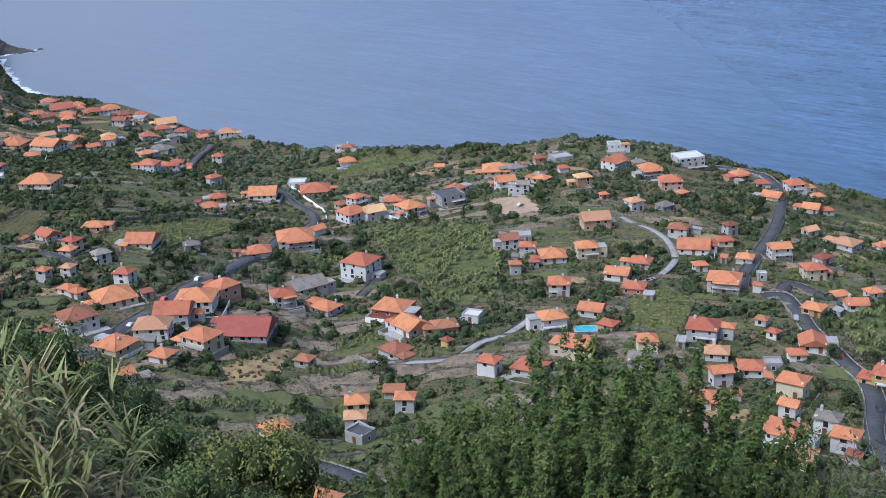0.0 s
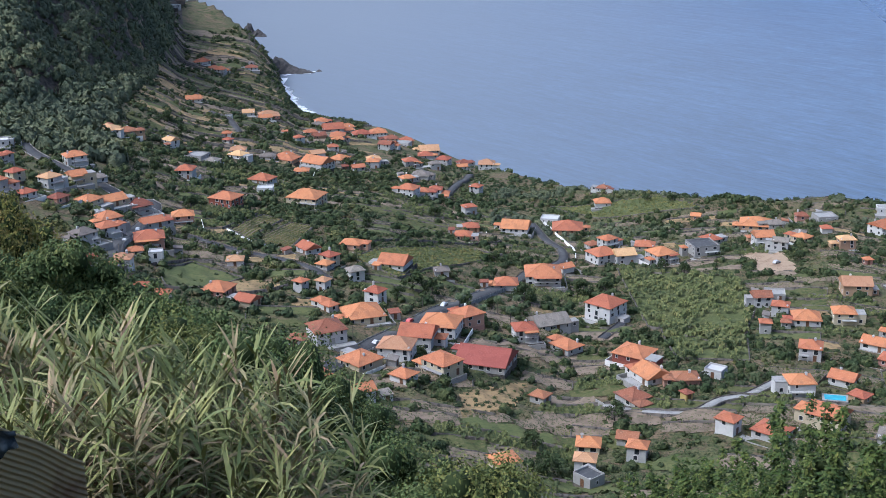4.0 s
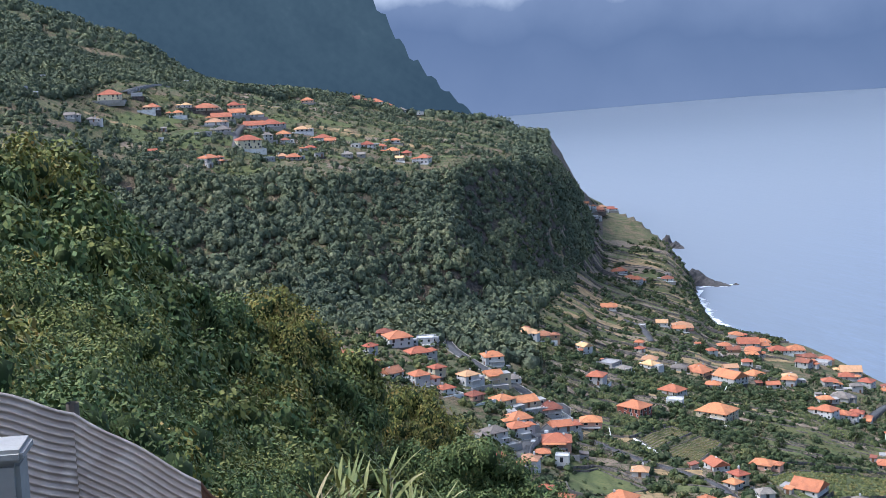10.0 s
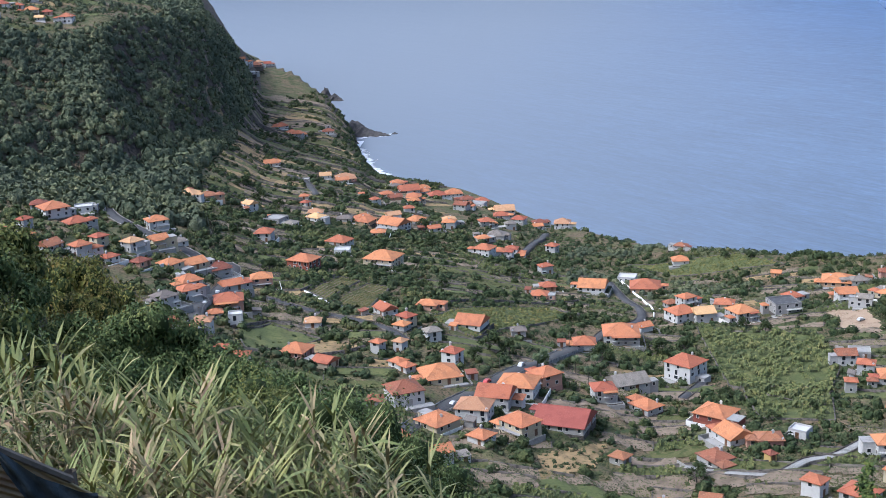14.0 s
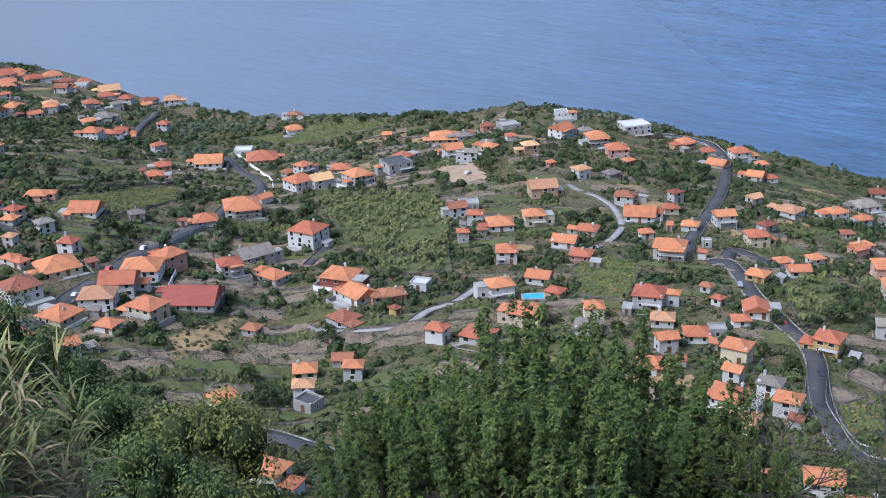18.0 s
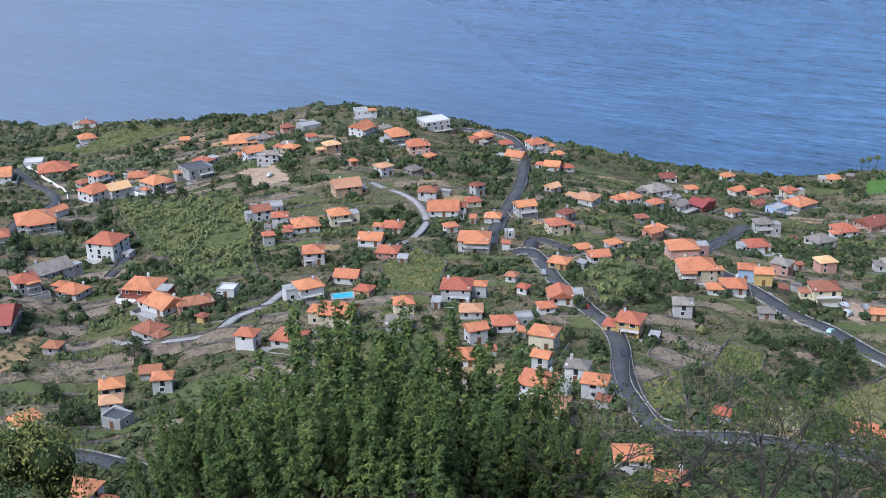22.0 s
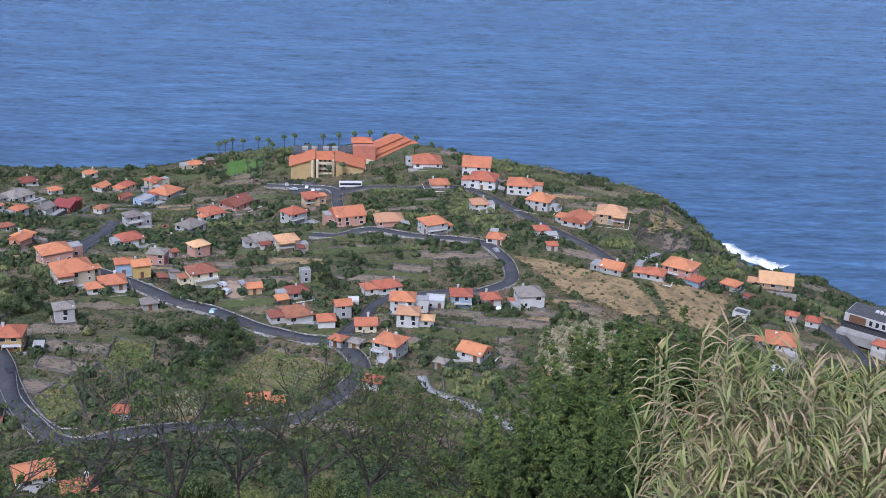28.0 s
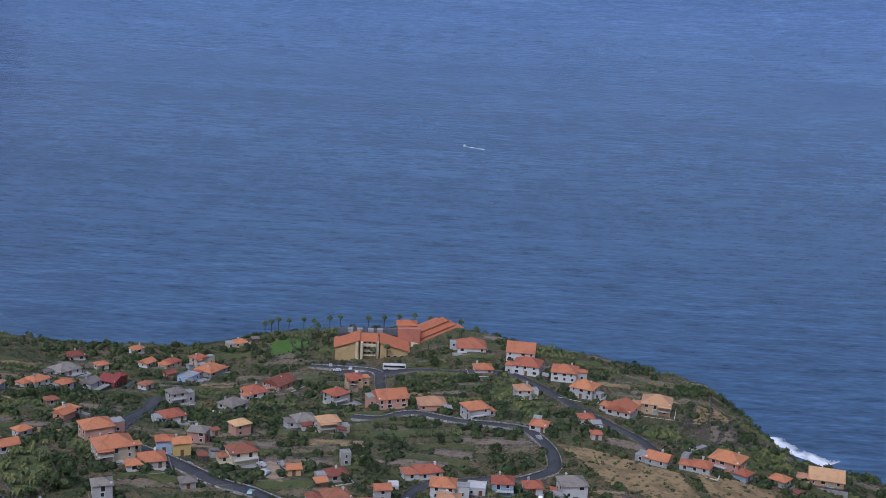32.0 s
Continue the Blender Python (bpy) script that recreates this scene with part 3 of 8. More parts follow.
KERB = material("kerb_stone", (0.2, 0.19, 0.17), 0.9, 0, [(3, (0.34, 0.33, 0.31), 0.55, 0.62), (1.2, (0.1, 0.095, 0.09), 0.52, 0.62)], 0.02, 0.2, 0.3)
LIME = material("whitewashed_kerb", (0.72, 0.71, 0.67), 0.9, 0, [(2, (0.45, 0.43, 0.4), 0.5, 0.72)], 0.01, 0.2, 0.3)


def smooth_line(points, step=3.0):
    """A curve through the points, with a point every few metres."""
    p = np.array([points[0], *points, points[-1]], float)
    out = []
    for k in range(1, len(p) - 2):
        a, b, c, d = p[k - 1:k + 3]
        n = max(2, int(np.hypot(*(c - b)) / step))
        for t in np.linspace(0, 1, n, endpoint=False):
            out.append(0.5 * (2 * b + (c - a) * t + (2 * a - 5 * b + 4 * c - d) * t * t + (3 * b - a - 3 * c + d) * t ** 3))
    return np.array([*out, p[-2]])


def ribbon_shape(line, tops, offsets):
    """The corners and faces of a band along a line: a cross-section of (sideways, up) pairs."""
    way = np.gradient(line, axis=0)
    way /= np.linalg.norm(way, axis=1)[:, None] + 1e-9
    side = np.stack([way[:, 1], -way[:, 0]], 1)
    rows = [np.column_stack([line + side * s, tops + u]) for s, u in offsets]
    return np.stack(rows, 1).reshape(-1, 3), grid_faces(len(line), len(offsets))


def ribbon(name, line, tops, offsets, mat):
    return sheet(name, *ribbon_shape(line, tops, offsets), mat)


def joined(name, shapes, mat, label, category):
    """Many small pieces of one kind as one mesh."""
    verts, faces, total = [], [], 0
    for v, f in shapes:
        verts.append(v), faces.append(f + total)
        total += len(v)
    return tagged(part(name, sheet(name, np.concatenate(verts), np.concatenate(faces), mat), None), label, category, kind="stuff")


def road(width, *points, kind="asphalt"):
    """A road on its bank, with a low kerb wall on both sides."""
    kind = "concrete" if width < 2.6 else kind
    line = smooth_line(points)
    across = np.stack([height(line[:, 0] + a, line[:, 1] + b) for a, b in ((0, 0), (2, 0), (-2, 0), (0, 2), (0, -2))]).max(0)
    tops = np.convolve(np.pad(across, 4, mode="edge"), np.ones(9) / 9, "valid") + 0.35
    h = width / 2
    me = ribbon("road", line, tops, [(-h - 0.5, -4), (-h - 0.3, 0), (0, 0.06), (h + 0.3, 0), (h + 0.5, -4)], ASPHALT if kind == "asphalt" else CONCRETE)
    ob = tagged(part("road", me, None), "grey asphalt village road between stone walls" if kind == "asphalt" else "pale concrete lane between the fields", "road", kind="structure")
    for s in (-1, 1):
        a = s * (h + 0.32)
        me = ribbon("kerb_wall", line, tops, [(a, -2), (a, 0.4), (a + s * 0.16, 0.4), (a + s * 0.16, -3)][::s], KERB if width > 4.3 else STONE)
        part("kerb_wall", me, None, ob)
    for x, y in line:
        claim(x, y, width / 2 + 0.6)


road(4.6, (345, 568), (358, 565), (368, 561), (375, 551), (365, 525), (328, 471), (297, 432), (270, 402), (253, 384), (242, 369))
road(5.0, (244, 357), (250, 354), (244, 337), (233, 314), (228, 297), (223, 281), (220, 268), (213, 255), (202, 240), (192, 225), (186, 214), (183, 204), (185, 199))
road(4.2, (250, 355), (261, 367), (265, 360), (266, 351))
road(2.5, (197, 379), (213, 388), (225, 396), (238, 411), (247, 433), (248, 448), (246, 461), (246, 474))
road(5.9, (-3, 359), (7, 372), (19, 393), (32, 411), (48, 439), (68, 471), (92, 515))
road(3.8, (127, 661), (127, 619), (130, 594), (126, 571), (116, 552), (101, 532), (94, 517))
road(2.5, (91, 349), (103, 339), (115, 334), (128, 343), (138, 347), (152, 358))
road(5.0, (36, 269), (45, 266), (54, 262), (61, 251), (66, 241))
road(2.9, (112, 434), (118, 442), (125, 452))
road(5.5, (383, 375), (359, 360), (331, 344), (309, 326), (302, 310), (298, 284), (295, 261), (295, 247), (288, 224), (286, 205), (287, 193), (281, 182), (269, 171), (260, 167))
road(4.6, (260, 167), (240, 162), (225, 159), (214, 164), (205, 172), (193, 185), (182, 193), (180, 201), (186, 215), (194, 231), (206, 246))
road(3.4, (289, 194), (314, 200), (334, 207), (348, 207), (355, 202), (367, 194), (373, 186))
road(4.6, (373, 186), (384, 182), (392, 182), (407, 191), (419, 202), (428, 214), (427, 227), (424, 242), (424, 265), (410, 273), (405, 284))
road(4.6, (486, 369), (492, 348), (489, 329), (467, 312), (447, 297))
road(4.2, (482, 322), (495, 312), (499, 292), (510, 273), (508, 259), (494, 236), (475, 213), (457, 188), (447, 171), (436, 158))
road(2.5, (432, 146), (446, 150), (462, 148))
road(3.8, (463, 82), (456, 70), (433, 54))
road(2.2, (273, 153), (266, 147), (263, 138), (259, 123), (250, 108))
road(2.9, (-53, 526), (-34, 510), (-17, 498), (-0, 479), (8, 461))
road(5.0, (-69, 438), (-74, 466), (-72, 498), (-69, 561), (-80, 562), (-98, 577), (-118, 596), (-134, 620), (-145, 647))
road(4.2, (-69, 934), (-53, 914), (-44, 861))
road(4.2, (88, 737), (110, 816), (119, 853))
road(4.2, (-374, 710), (-364, 724))
road(5.0, (-474, 944), (-473, 1006), (-506, 1156))
road(4.2, (-355, 882), (-371, 927), (-381, 967))

# ---- houses ----
PAINT = {
    "w": ("white", (0.52, 0.51, 0.49)), "c": ("cream", (0.56, 0.49, 0.34)), "p": ("pink", (0.5, 0.29, 0.22)), "n": ("yellow", (0.56, 0.41, 0.15)),
    "b": ("pale blue", (0.36, 0.46, 0.6)), "g": ("grey", (0.36, 0.35, 0.33)), "t": ("tan", (0.46, 0.31, 0.19)), "r": ("red-brown", (0.30, 0.11, 0.07))}
ROOFS = {
    "o": ("orange tiled", (0.45, 0.162, 0.08), (0.3, 0.115, 0.065), (0.52, 0.22, 0.125)), "d": ("weathered brown tiled", (0.27, 0.10, 0.06), (0.16, 0.08, 0.055), (0.36, 0.16, 0.10)),
    "t": ("pale sand-coloured tiled", (0.56, 0.32, 0.16), (0.44, 0.25, 0.13), (0.62, 0.39, 0.22)), "r": ("dull red sheet", (0.32, 0.095, 0.07), (0.26, 0.075, 0.058), (0.37, 0.125, 0.095)),
    "y": ("grey weathered", (0.22, 0.19, 0.16), (0.13, 0.12, 0.10), (0.30, 0.26, 0.22))}
WALL = {k: material("plaster_" + v[0].replace(" ", "_").replace("-", "_"), v[1], 0.9, 0, [(3, tuple(c * 0.82 for c in v[1]), 0.5, 0.75), (0.5, tuple(min(1, c * 1.06) for c in v[1]), 0.5, 0.7)], 0.01, 0.1, 0.3, "object") for k, v in PAINT.items()}
TILES = {k: material("roof_" + v[0].split()[0], v[1], 0.85, 0, [(2.5, v[2], 0.5, 0.72), (0.35, v[3], 0.5, 0.7), (9, v[2], 0.52, 0.75)], 0.06, 0.22, 0.2, "object") for k, v in ROOFS.items()}
GLASS = material("window_glass", (0.02, 0.025, 0.03), 0.12, 0, [(0.7, (0.04, 0.045, 0.05), 0.45, 0.6)], 0, 1, 0.5)
FRAME = material("window_frame", (0.6, 0.58, 0.55), 0.6, 0, [(0.3, (0.5, 0.48, 0.45), 0.5, 0.7)])
TIMBER = material("door_wood", (0.12, 0.06, 0.03), 0.6, 0, [(0.3, (0.2, 0.1, 0.05), 0.45, 0.65)])
FLAT = {"fw": material("roof_screed_white", (0.5, 0.49, 0.47), 0.9, 0, [(1.5, (0.45, 0.44, 0.42), 0.5, 0.7)]), "fg": material("roof_screed_grey", (0.3, 0.29, 0.27), 0.9, 0, [(1.5, (0.2, 0.2, 0.19), 0.5, 0.7)]), "fk": material("roof_screed_dark", (0.06, 0.06, 0.062), 0.85, 0, [(1.5, (0.1, 0.1, 0.1), 0.5, 0.7)])}
METAL = material("rail_metal", (0.45, 0.45, 0.46), 0.45, 0.8, [(0.3, (0.3, 0.3, 0.3), 0.5, 0.7)])


def box(x0, y0, z0, x1, y1, z1, bm=None, index=0):
    bm = bm or bmesh.new()
    v = [bm.verts.new((x, y, z)) for z in (z0, z1) for x, y in ((x0, y0), (x1, y0), (x1, y1), (x0, y1))]
    for f in ((3, 2, 1, 0), (4, 5, 6, 7), (0, 1, 5, 4), (1, 2, 6, 5), (2, 3, 7, 6), (3, 0, 4, 7)):
        bm.faces.new([v[k] for k in f]).material_index = index
    return bm


def plain(bm, name):
    me = bpy.data.meshes.new(name)
    bm.to_mesh(me)
    bm.free()
    return me


def hip_roof(x0, y0, x1, y1, z, over=0.55, pitch=0.42, gable=False):
    """Four slopes with thick eaves and a raised ridge."""
    bm = bmesh.new()
    x0, y0, x1, y1 = x0 - over, y0 - over, x1 + over, y1 + over
    w, d = x1 - x0, y1 - y0
    rise = min(w, d) / 2 * pitch
    if w >= d:
        k = 0 if gable else d / 2 * 0.96
        ends = [(x0 + k, (y0 + y1) / 2), (x1 - k, (y0 + y1) / 2)]
    else:
        k = 0 if gable else w / 2 * 0.96
        ends = [((x0 + x1) / 2, y0 + k), ((x0 + x1) / 2, y1 - k)]
    low = [bm.verts.new((x, y, z - 0.12)) for x, y in ((x0, y0), (x1, y0), (x1, y1), (x0, y1))]
    top = [bm.verts.new((x, y, z + 0.08)) for x, y in ((x0, y0), (x1, y0), (x1, y1), (x0, y1))]
    a, b = [bm.verts.new((x, y, z + 0.08 + rise)) for x, y in ends]
    bm.faces.new(low[::-1])
    for k in range(4):
        bm.faces.new((low[k], low[(k + 1) % 4], top[(k + 1) % 4], top[k]))
    if w >= d:
        for f in ((top[0], top[1], b, a), (top[2], top[3], a, b), (top[1], top[2], b), (top[3], top[0], a)):
            bm.faces.new(f)
    else:
        for f in ((top[1], top[2], b, a), (top[3], top[0], a, b), (top[0], top[1], a), (top[2], top[3], b)):
            bm.faces.new(f)
    # rounded ridge and hip tiles
    lines = [(a, b)] + ([] if gable else [(top[0], a), (top[3], a), (top[1], b), (top[2], b)] if w >= d else [(top[0], a), (top[1], a), (top[2], b), (top[3], b)])
    lines = [(p.co.copy(), q.co.copy()) for p, q in lines]
    for p, q in lines:
        way = (q - p).normalized() if (q - p).length > 0.01 else Vector((1, 0, 0))
        side = way.cross(Vector((0, 0, 1))).normalized() * 0.13
        up = Vector((0, 0, 0.11))
        v = [bm.verts.new(c) for c in (p - side - up * 0.4, p + up, p + side - up * 0.4, q - side - up * 0.4, q + up, q + side - up * 0.4)]
        bm.faces.new((v[0], v[1], v[4], v[3]))
        bm.faces.new((v[1], v[2], v[5], v[4]))
    return bm


def window_mesh(name, w, h, mat):
    """One frame that stands proud of the wall with a set-back pane; it faces -y."""
    bm = bmesh.new()
    f = 0.11
    rings = []
    for a, y in ((f, 0.04), (f, -0.09), (0, -0.09), (0, -0.01)):
        rings.append([bm.verts.new(c) for c in ((-w / 2 - a, y, -a), (w / 2 + a, y, -a), (w / 2 + a, y, h + a), (-w / 2 - a, y, h + a))])
    for p, q in zip(rings, rings[1:]):
        for k in range(4):
            bm.faces.new((p[k], p[(k + 1) % 4], q[(k + 1) % 4], q[k]))
    bm.faces.new(rings[3]).material_index = 1
    me = plain(bm, name)
    me.materials.append(mat)
    me.materials.append(GLASS)
    return me


WINDOWS = [window_mesh("window", 1.1, 1.25, FRAME), window_mesh("window", 1.7, 1.3, FRAME), window_mesh("window", 0.8, 1.1, FRAME), window_mesh("window", 1.3, 2.1, FRAME)]
DOOR = window_mesh("door", 1.0, 2.1, TIMBER)
DOOR.materials[1] = TIMBER
GARAGE = window_mesh("door", 2.4, 2.2, FRAME)
GARAGE.materials[1] = CONCRETE
CHIMNEY = box(-0.35, -0.3, -0.8, 0.35, 0.3, 1.2)
box(-0.45, -0.4, 1.2, 0.45, 0.4, 1.32, CHIMNEY)
box(-0.3, -0.25, 1.32, 0.3, 0.25, 1.6, CHIMNEY)
CHIMNEY = plain(CHIMNEY, "chimney")
CHIMNEY.materials.append(WALL["w"])
DISH = bmesh.new()
bmesh.ops.create_cone(DISH, cap_ends=False, segments=10, radius1=0.0, radius2=0.42, depth=0.16)
DISH = plain(DISH, "dish")
DISH.materials.append(FRAME)


def stick(name, me, parent, x, y, z, turn=0.0):
    ob = new(name, me)
    ob.parent = parent
    ob.matrix_local = pose(x, y, z, 0, 0, turn)
    return ob


def openings(thing, r, x0, y0, x1, y1, floors, high, door_side):
    """Windows and doors on all four faces."""
    for side, (ax, ay, bx, by, turn) in enumerate(((x0, y0, x1, y0, 0), (x1, y0, x1, y1, 90), (x1, y1, x0, y1, 180), (x0, y1, x0, y0, 270))):
        span = math.hypot(bx - ax, by - ay)
        n = max(1, int(span / 3.3))
        for f in range(floors):
            for k in range(n):
                if side == 2:
                    continue
                t = (k + 0.5) / n + r.uniform(-0.04, 0.04)
                if r.random() < 0.12:
                    continue
                x, y = ax + (bx - ax) * t, ay + (by - ay) * t
                if f == 0 and side == door_side and k == n // 2:
                    stick("door", GARAGE if span > 9 and r.random() < 0.35 else DOOR, thing, x, y, 0.1, turn)
                else:
                    tall = f > 0 and r.random() < 0.25
                    stick("window", WINDOWS[3] if tall else WINDOWS[r.choice((0, 0, 1, 2))], thing, x, y, f * high + (0.3 if tall else 0.95), turn)


GARDENS, SHEDS = [], []


def house(cx, cy, z0, w, d, rot, storeys, roof, paint, seed):
    """A village house: plastered walls on a stone footing, roof, openings, and often a chimney, a balcony and an annex."""
    r = random.Random(seed)
    ground = height_at(cx, cy)
    z0 = min(max(z0, ground - 0.3), ground + 3.5)
    kind = PAINT[paint][0]
    cover = ROOFS[roof][0] + (" hip roof" if seed % 5 else " gabled roof") if roof in ROOFS else {"fw": "flat white roof terrace", "fg": "flat grey roof", "fk": "flat dark roof"}[roof]
    thing = new("shed" if w < 4.5 else "house")
    thing.matrix_world = pose(cx, cy, z0, 0, 0, rot)
    size = {1: "single-storey", 2: "two-storey", 3: "three-storey"}[storeys]
    tagged(thing, f"{kind} plastered {size} {'shed' if w < 4.5 else 'house'} with {cover}", "shed" if w < 4.5 else "house", "village houses")
    w, d = w * 1.02, d * 1.02
    high = 2.35
    h = storeys * high + (0.2 if storeys == 1 else 0)
    x0, y0, x1, y1 = -w / 2, -d / 2, w / 2, d / 2
    part("wall", box(x0, y0, -0.25, x1, y1, h), WALL[paint], thing)
    part("footing", box(x0 - 0.06, y0 - 0.06, -5.5, x1 + 0.06, y1 + 0.06, 0.0), STONE if r.random() < 0.5 else WALL[paint], thing)
    if roof in ROOFS:
        gable = seed % 5 == 0 or roof in "r"
        part("roof", hip_roof(x0, y0, x1, y1, h, 0.5, r.uniform(0.42, 0.52), gable), TILES[roof], thing)
        if gable:
            bm = bmesh.new()
            rise = (d if w >= d else w) / 2 * 0.38
            for s in (0, 1):
                if w >= d:
                    x = x0 + 0.02 if s == 0 else x1 - 0.02
                    v = [bm.verts.new(c) for c in ((x, y0, h - 0.1), (x, y1, h - 0.1), (x, 0, h + rise))]
                else:
                    y = y0 + 0.02 if s == 0 else y1 - 0.02
                    v = [bm.verts.new(c) for c in ((x0, y, h - 0.1), (x1, y, h - 0.1), (0, y, h + rise))]
                bm.faces.new(v)
                part("gable", bm, WALL[paint], thing)
                bm = bmesh.new()
            bm.free()
        if w > 6 and r.random() < 0.7:
            stick("chimney", CHIMNEY, thing, r.uniform(-0.35, 0.35) * w, r.uniform(-0.1, 0.38) * d, h + 0.9)
    else:
        bm = box(x0, y0, h, x1, y0 + 0.2, h + 0.7)
        for c in ((x0, y1 - 0.2, h, x1, y1, h + 0.7), (x0, y0 + 0.2, h, x0 + 0.2, y1 - 0.2, h + 0.7), (x1 - 0.2, y0 + 0.2, h, x1, y1 - 0.2, h + 0.7)):
            box(*c, bm)
        part("parapet", bm, WALL[paint], thing)
        part("roof", box(x0 + 0.2, y0 + 0.2, h - 0.05, x1 - 0.2, y1 - 0.2, h + 0.12), FLAT[roof], thing)
    openings(thing, r, x0, y0, x1, y1, storeys, high, r.choice((0, 0, 1, 3)))
    if storeys > 1 and w > 7 and r.random() < 0.6:
        k = r.uniform(0.35, 1.0)
        s = r.choice((-1, 1)) * (1 - k) * w / 2
        bw = k * w / 2
        part("balcony", box(s - bw, y0 - 1.5, high - 0.2, s + bw, y0, high), WALL["w"], thing)
        bm = box(s - bw, y0 - 1.5, high + 0.75, s + bw, y0 - 1.42, high + 0.85)
        n = int(bw * 2 / 0.5)
        for q in range(n + 1):
            x = s - bw + q * bw * 2 / n
            box(x - 0.04, y0 - 1.48, high, x + 0.04, y0 - 1.42, high + 0.8, bm)
        if roof in ROOFS and storeys == 2 and r.random() < 0.45:
            part("porch_roof", hip_roof(s - bw, y0 - 1.7, s + bw, y0 - 0.1, h - 0.35, 0.25, 0.35), TILES[roof], thing)
        part("railing", bm, FRAME if r.random() < 0.5 else METAL, thing)
        for x in (s - bw + 0.15, s + bw - 0.15):
            part("pillar", box(x - 0.14, y0 - 1.45, -3, x + 0.14, y0 - 1.17, high - 0.2), WALL[paint], thing)
    if w > 7 and r.random() < 0.62:
        aw, ad = r.uniform(3, 5), r.uniform(3.5, min(6, d))
        s = r.choice((-1, 1))
        ax0, ax1 = (x1, x1 + aw) if s > 0 else (x0 - aw, x0)
        ay = r.uniform(y0 - 0.8, y1 - ad)
        ah = 2.5 if storeys == 1 or r.random() < 0.6 else h - 0.5
        part("annex_wall", box(ax0, ay, -3.5, ax1, ay + ad, ah), WALL[paint], thing)
        if r.random() < 0.7:
            part("annex_roof", hip_roof(ax0, ay, ax1, ay + ad, ah, 0.4, 0.4), TILES[roof if roof in ROOFS else "o"], thing)
        else:
            part("annex_roof", box(ax0 - 0.1, ay - 0.1, ah, ax1 + 0.1, ay + ad + 0.1, ah + 0.2), FLAT["fg"], thing)
        stick("window", WINDOWS[0], thing, (ax0 + ax1) / 2, ay, 0.9)
        claim(*(thing.matrix_world @ Vector(((ax0 + ax1) / 2, ay + ad / 2, 0))).xy, 3)
    if w > 7 and r.random() < 0.55:
        t = r.uniform(2.5, 5)
        part("forecourt", box(x0 - r.uniform(0, 3), y0 - t, -3, x1 + r.uniform(0, 3), y0 - 0.08, -0.02 + 0.004 * (seed % 5)), CONCRETE, thing)
        claim(*(thing.matrix_world @ Vector((0, y0 - t / 2, 0))).xy, t / 2)
    if w > 6 and r.random() < 0.25:
        ob = stick("satellite_dish", DISH, thing, r.choice((x0 + 0.4, x1 - 0.4)), y0 + 0.3, h + 0.6)
        ob.rotation_euler = (radians(60), 0, radians(20))
    m = thing.matrix_world
    # shrubs and hedges close round the walls
    for _ in range(int(w * 1.5)):
        a, far_out = r.uniform(-2.6, 2.6) + 1.57, r.uniform(1.2, 4.5)
        p = m @ Vector((math.cos(a) * (w / 2 + far_out), math.sin(a) * (d / 2 + far_out), 0))
        GARDENS.append((p.x, p.y, r.uniform(0.6, 1.5) + (r.random() < 0.12) * r.uniform(0.5, 1.6)))
    if w > 6 and r.random() < 0.7:
        # a garden wall on two sides of the plot
        gx, gy, s = x0 - r.uniform(1, 4), y0 - r.uniform(2.5, 5.5), r.choice((-1, 1))
        bm = box(gx * s if s > 0 else gx * s - 0.2, gy, -4.5, gx * s + 0.2 if s > 0 else gx * s, y1, 0.35)
        box(min(gx * s, -gx * s) + 0.21, gy, -4.5, max(gx * s, -gx * s) - 0.21, gy + 0.2, 0.35, bm)
        part("plot_wall", bm, r.choice((LIME, CONCRETE, STONE, CONCRETE)), thing)
    if 6 < w and d > 5 and cy < 900 and r.random() < 0.36:
        a = r.uniform(0, 6.283)
        p = m @ Vector((math.cos(a) * (w / 2 + r.uniform(4, 7)), math.sin(a) * (d / 2 + r.uniform(4, 7)), 0))
        SHEDS.append((p.x, p.y, rot + r.choice((0, 90)), seed))
    for a in (-0.3, 0, 0.3):
        for b in (-0.3, 0, 0.3):
            claim(*(m @ Vector((a * w, b * d, 0))).xy, max(w, d) * 0.2 + 0.4)
    return thing
# the middle of the village and the cape
house(216.6, 639.8, 57.7, 4.9, 4.4, -26, 1, "o", "t", 0)
house(268.9, 588.9, 70.0, 10.2, 9.8, -1, 1, "fg", "g", 1)
house(261.2, 600.4, 67.3, 5.9, 5.4, -7, 1, "d", "p", 2)
house(246.2, 598.6, 64.2, 7.9, 6.7, -5, 1, "y", "w", 3)
house(238.4, 605.7, 62.6, 16.0, 14.1, -22, 1, "o", "t", 4)
house(225.1, 561.3, 68.2, 9.0, 8.4, -3, 2, "o", "w", 5)
house(205.1, 580.5, 63.6, 7.8, 7.9, 18, 1, "o", "w", 6)
house(240.5, 550.3, 72.3, 7.3, 6.7, -54, 1, "o", "c", 7)
house(256.5, 558.8, 73.3, 4.9, 4.4, -10, 1, "o", "w", 8)
house(254.2, 531.1, 74.4, 7.3, 6.0, -5, 2, "t", "t", 9)
house(287.9, 564.0, 69.9, 10.3, 8.7, 28, 2, "o", "w", 10)
house(298.7, 544.5, 69.3, 10.1, 9.9, -8, 2, "o", "w", 11)
house(303.9, 566.2, 68.1, 6.2, 5.5, -2, 1, "y", "g", 12)
house(297.8, 520.9, 69.4, 10.3, 9.7, -18, 2, "o", "p", 13)
house(295.7, 505.8, 69.7, 4.8, 4.3, 15, 1, "o", "p", 14)
house(336.7, 571.0, 63.7, 14.5, 12.1, -6, 2, "fw", "w", 15)
house(353.0, 544.7, 58.8, 8.3, 7.5, 4, 2, "o", "t", 16)
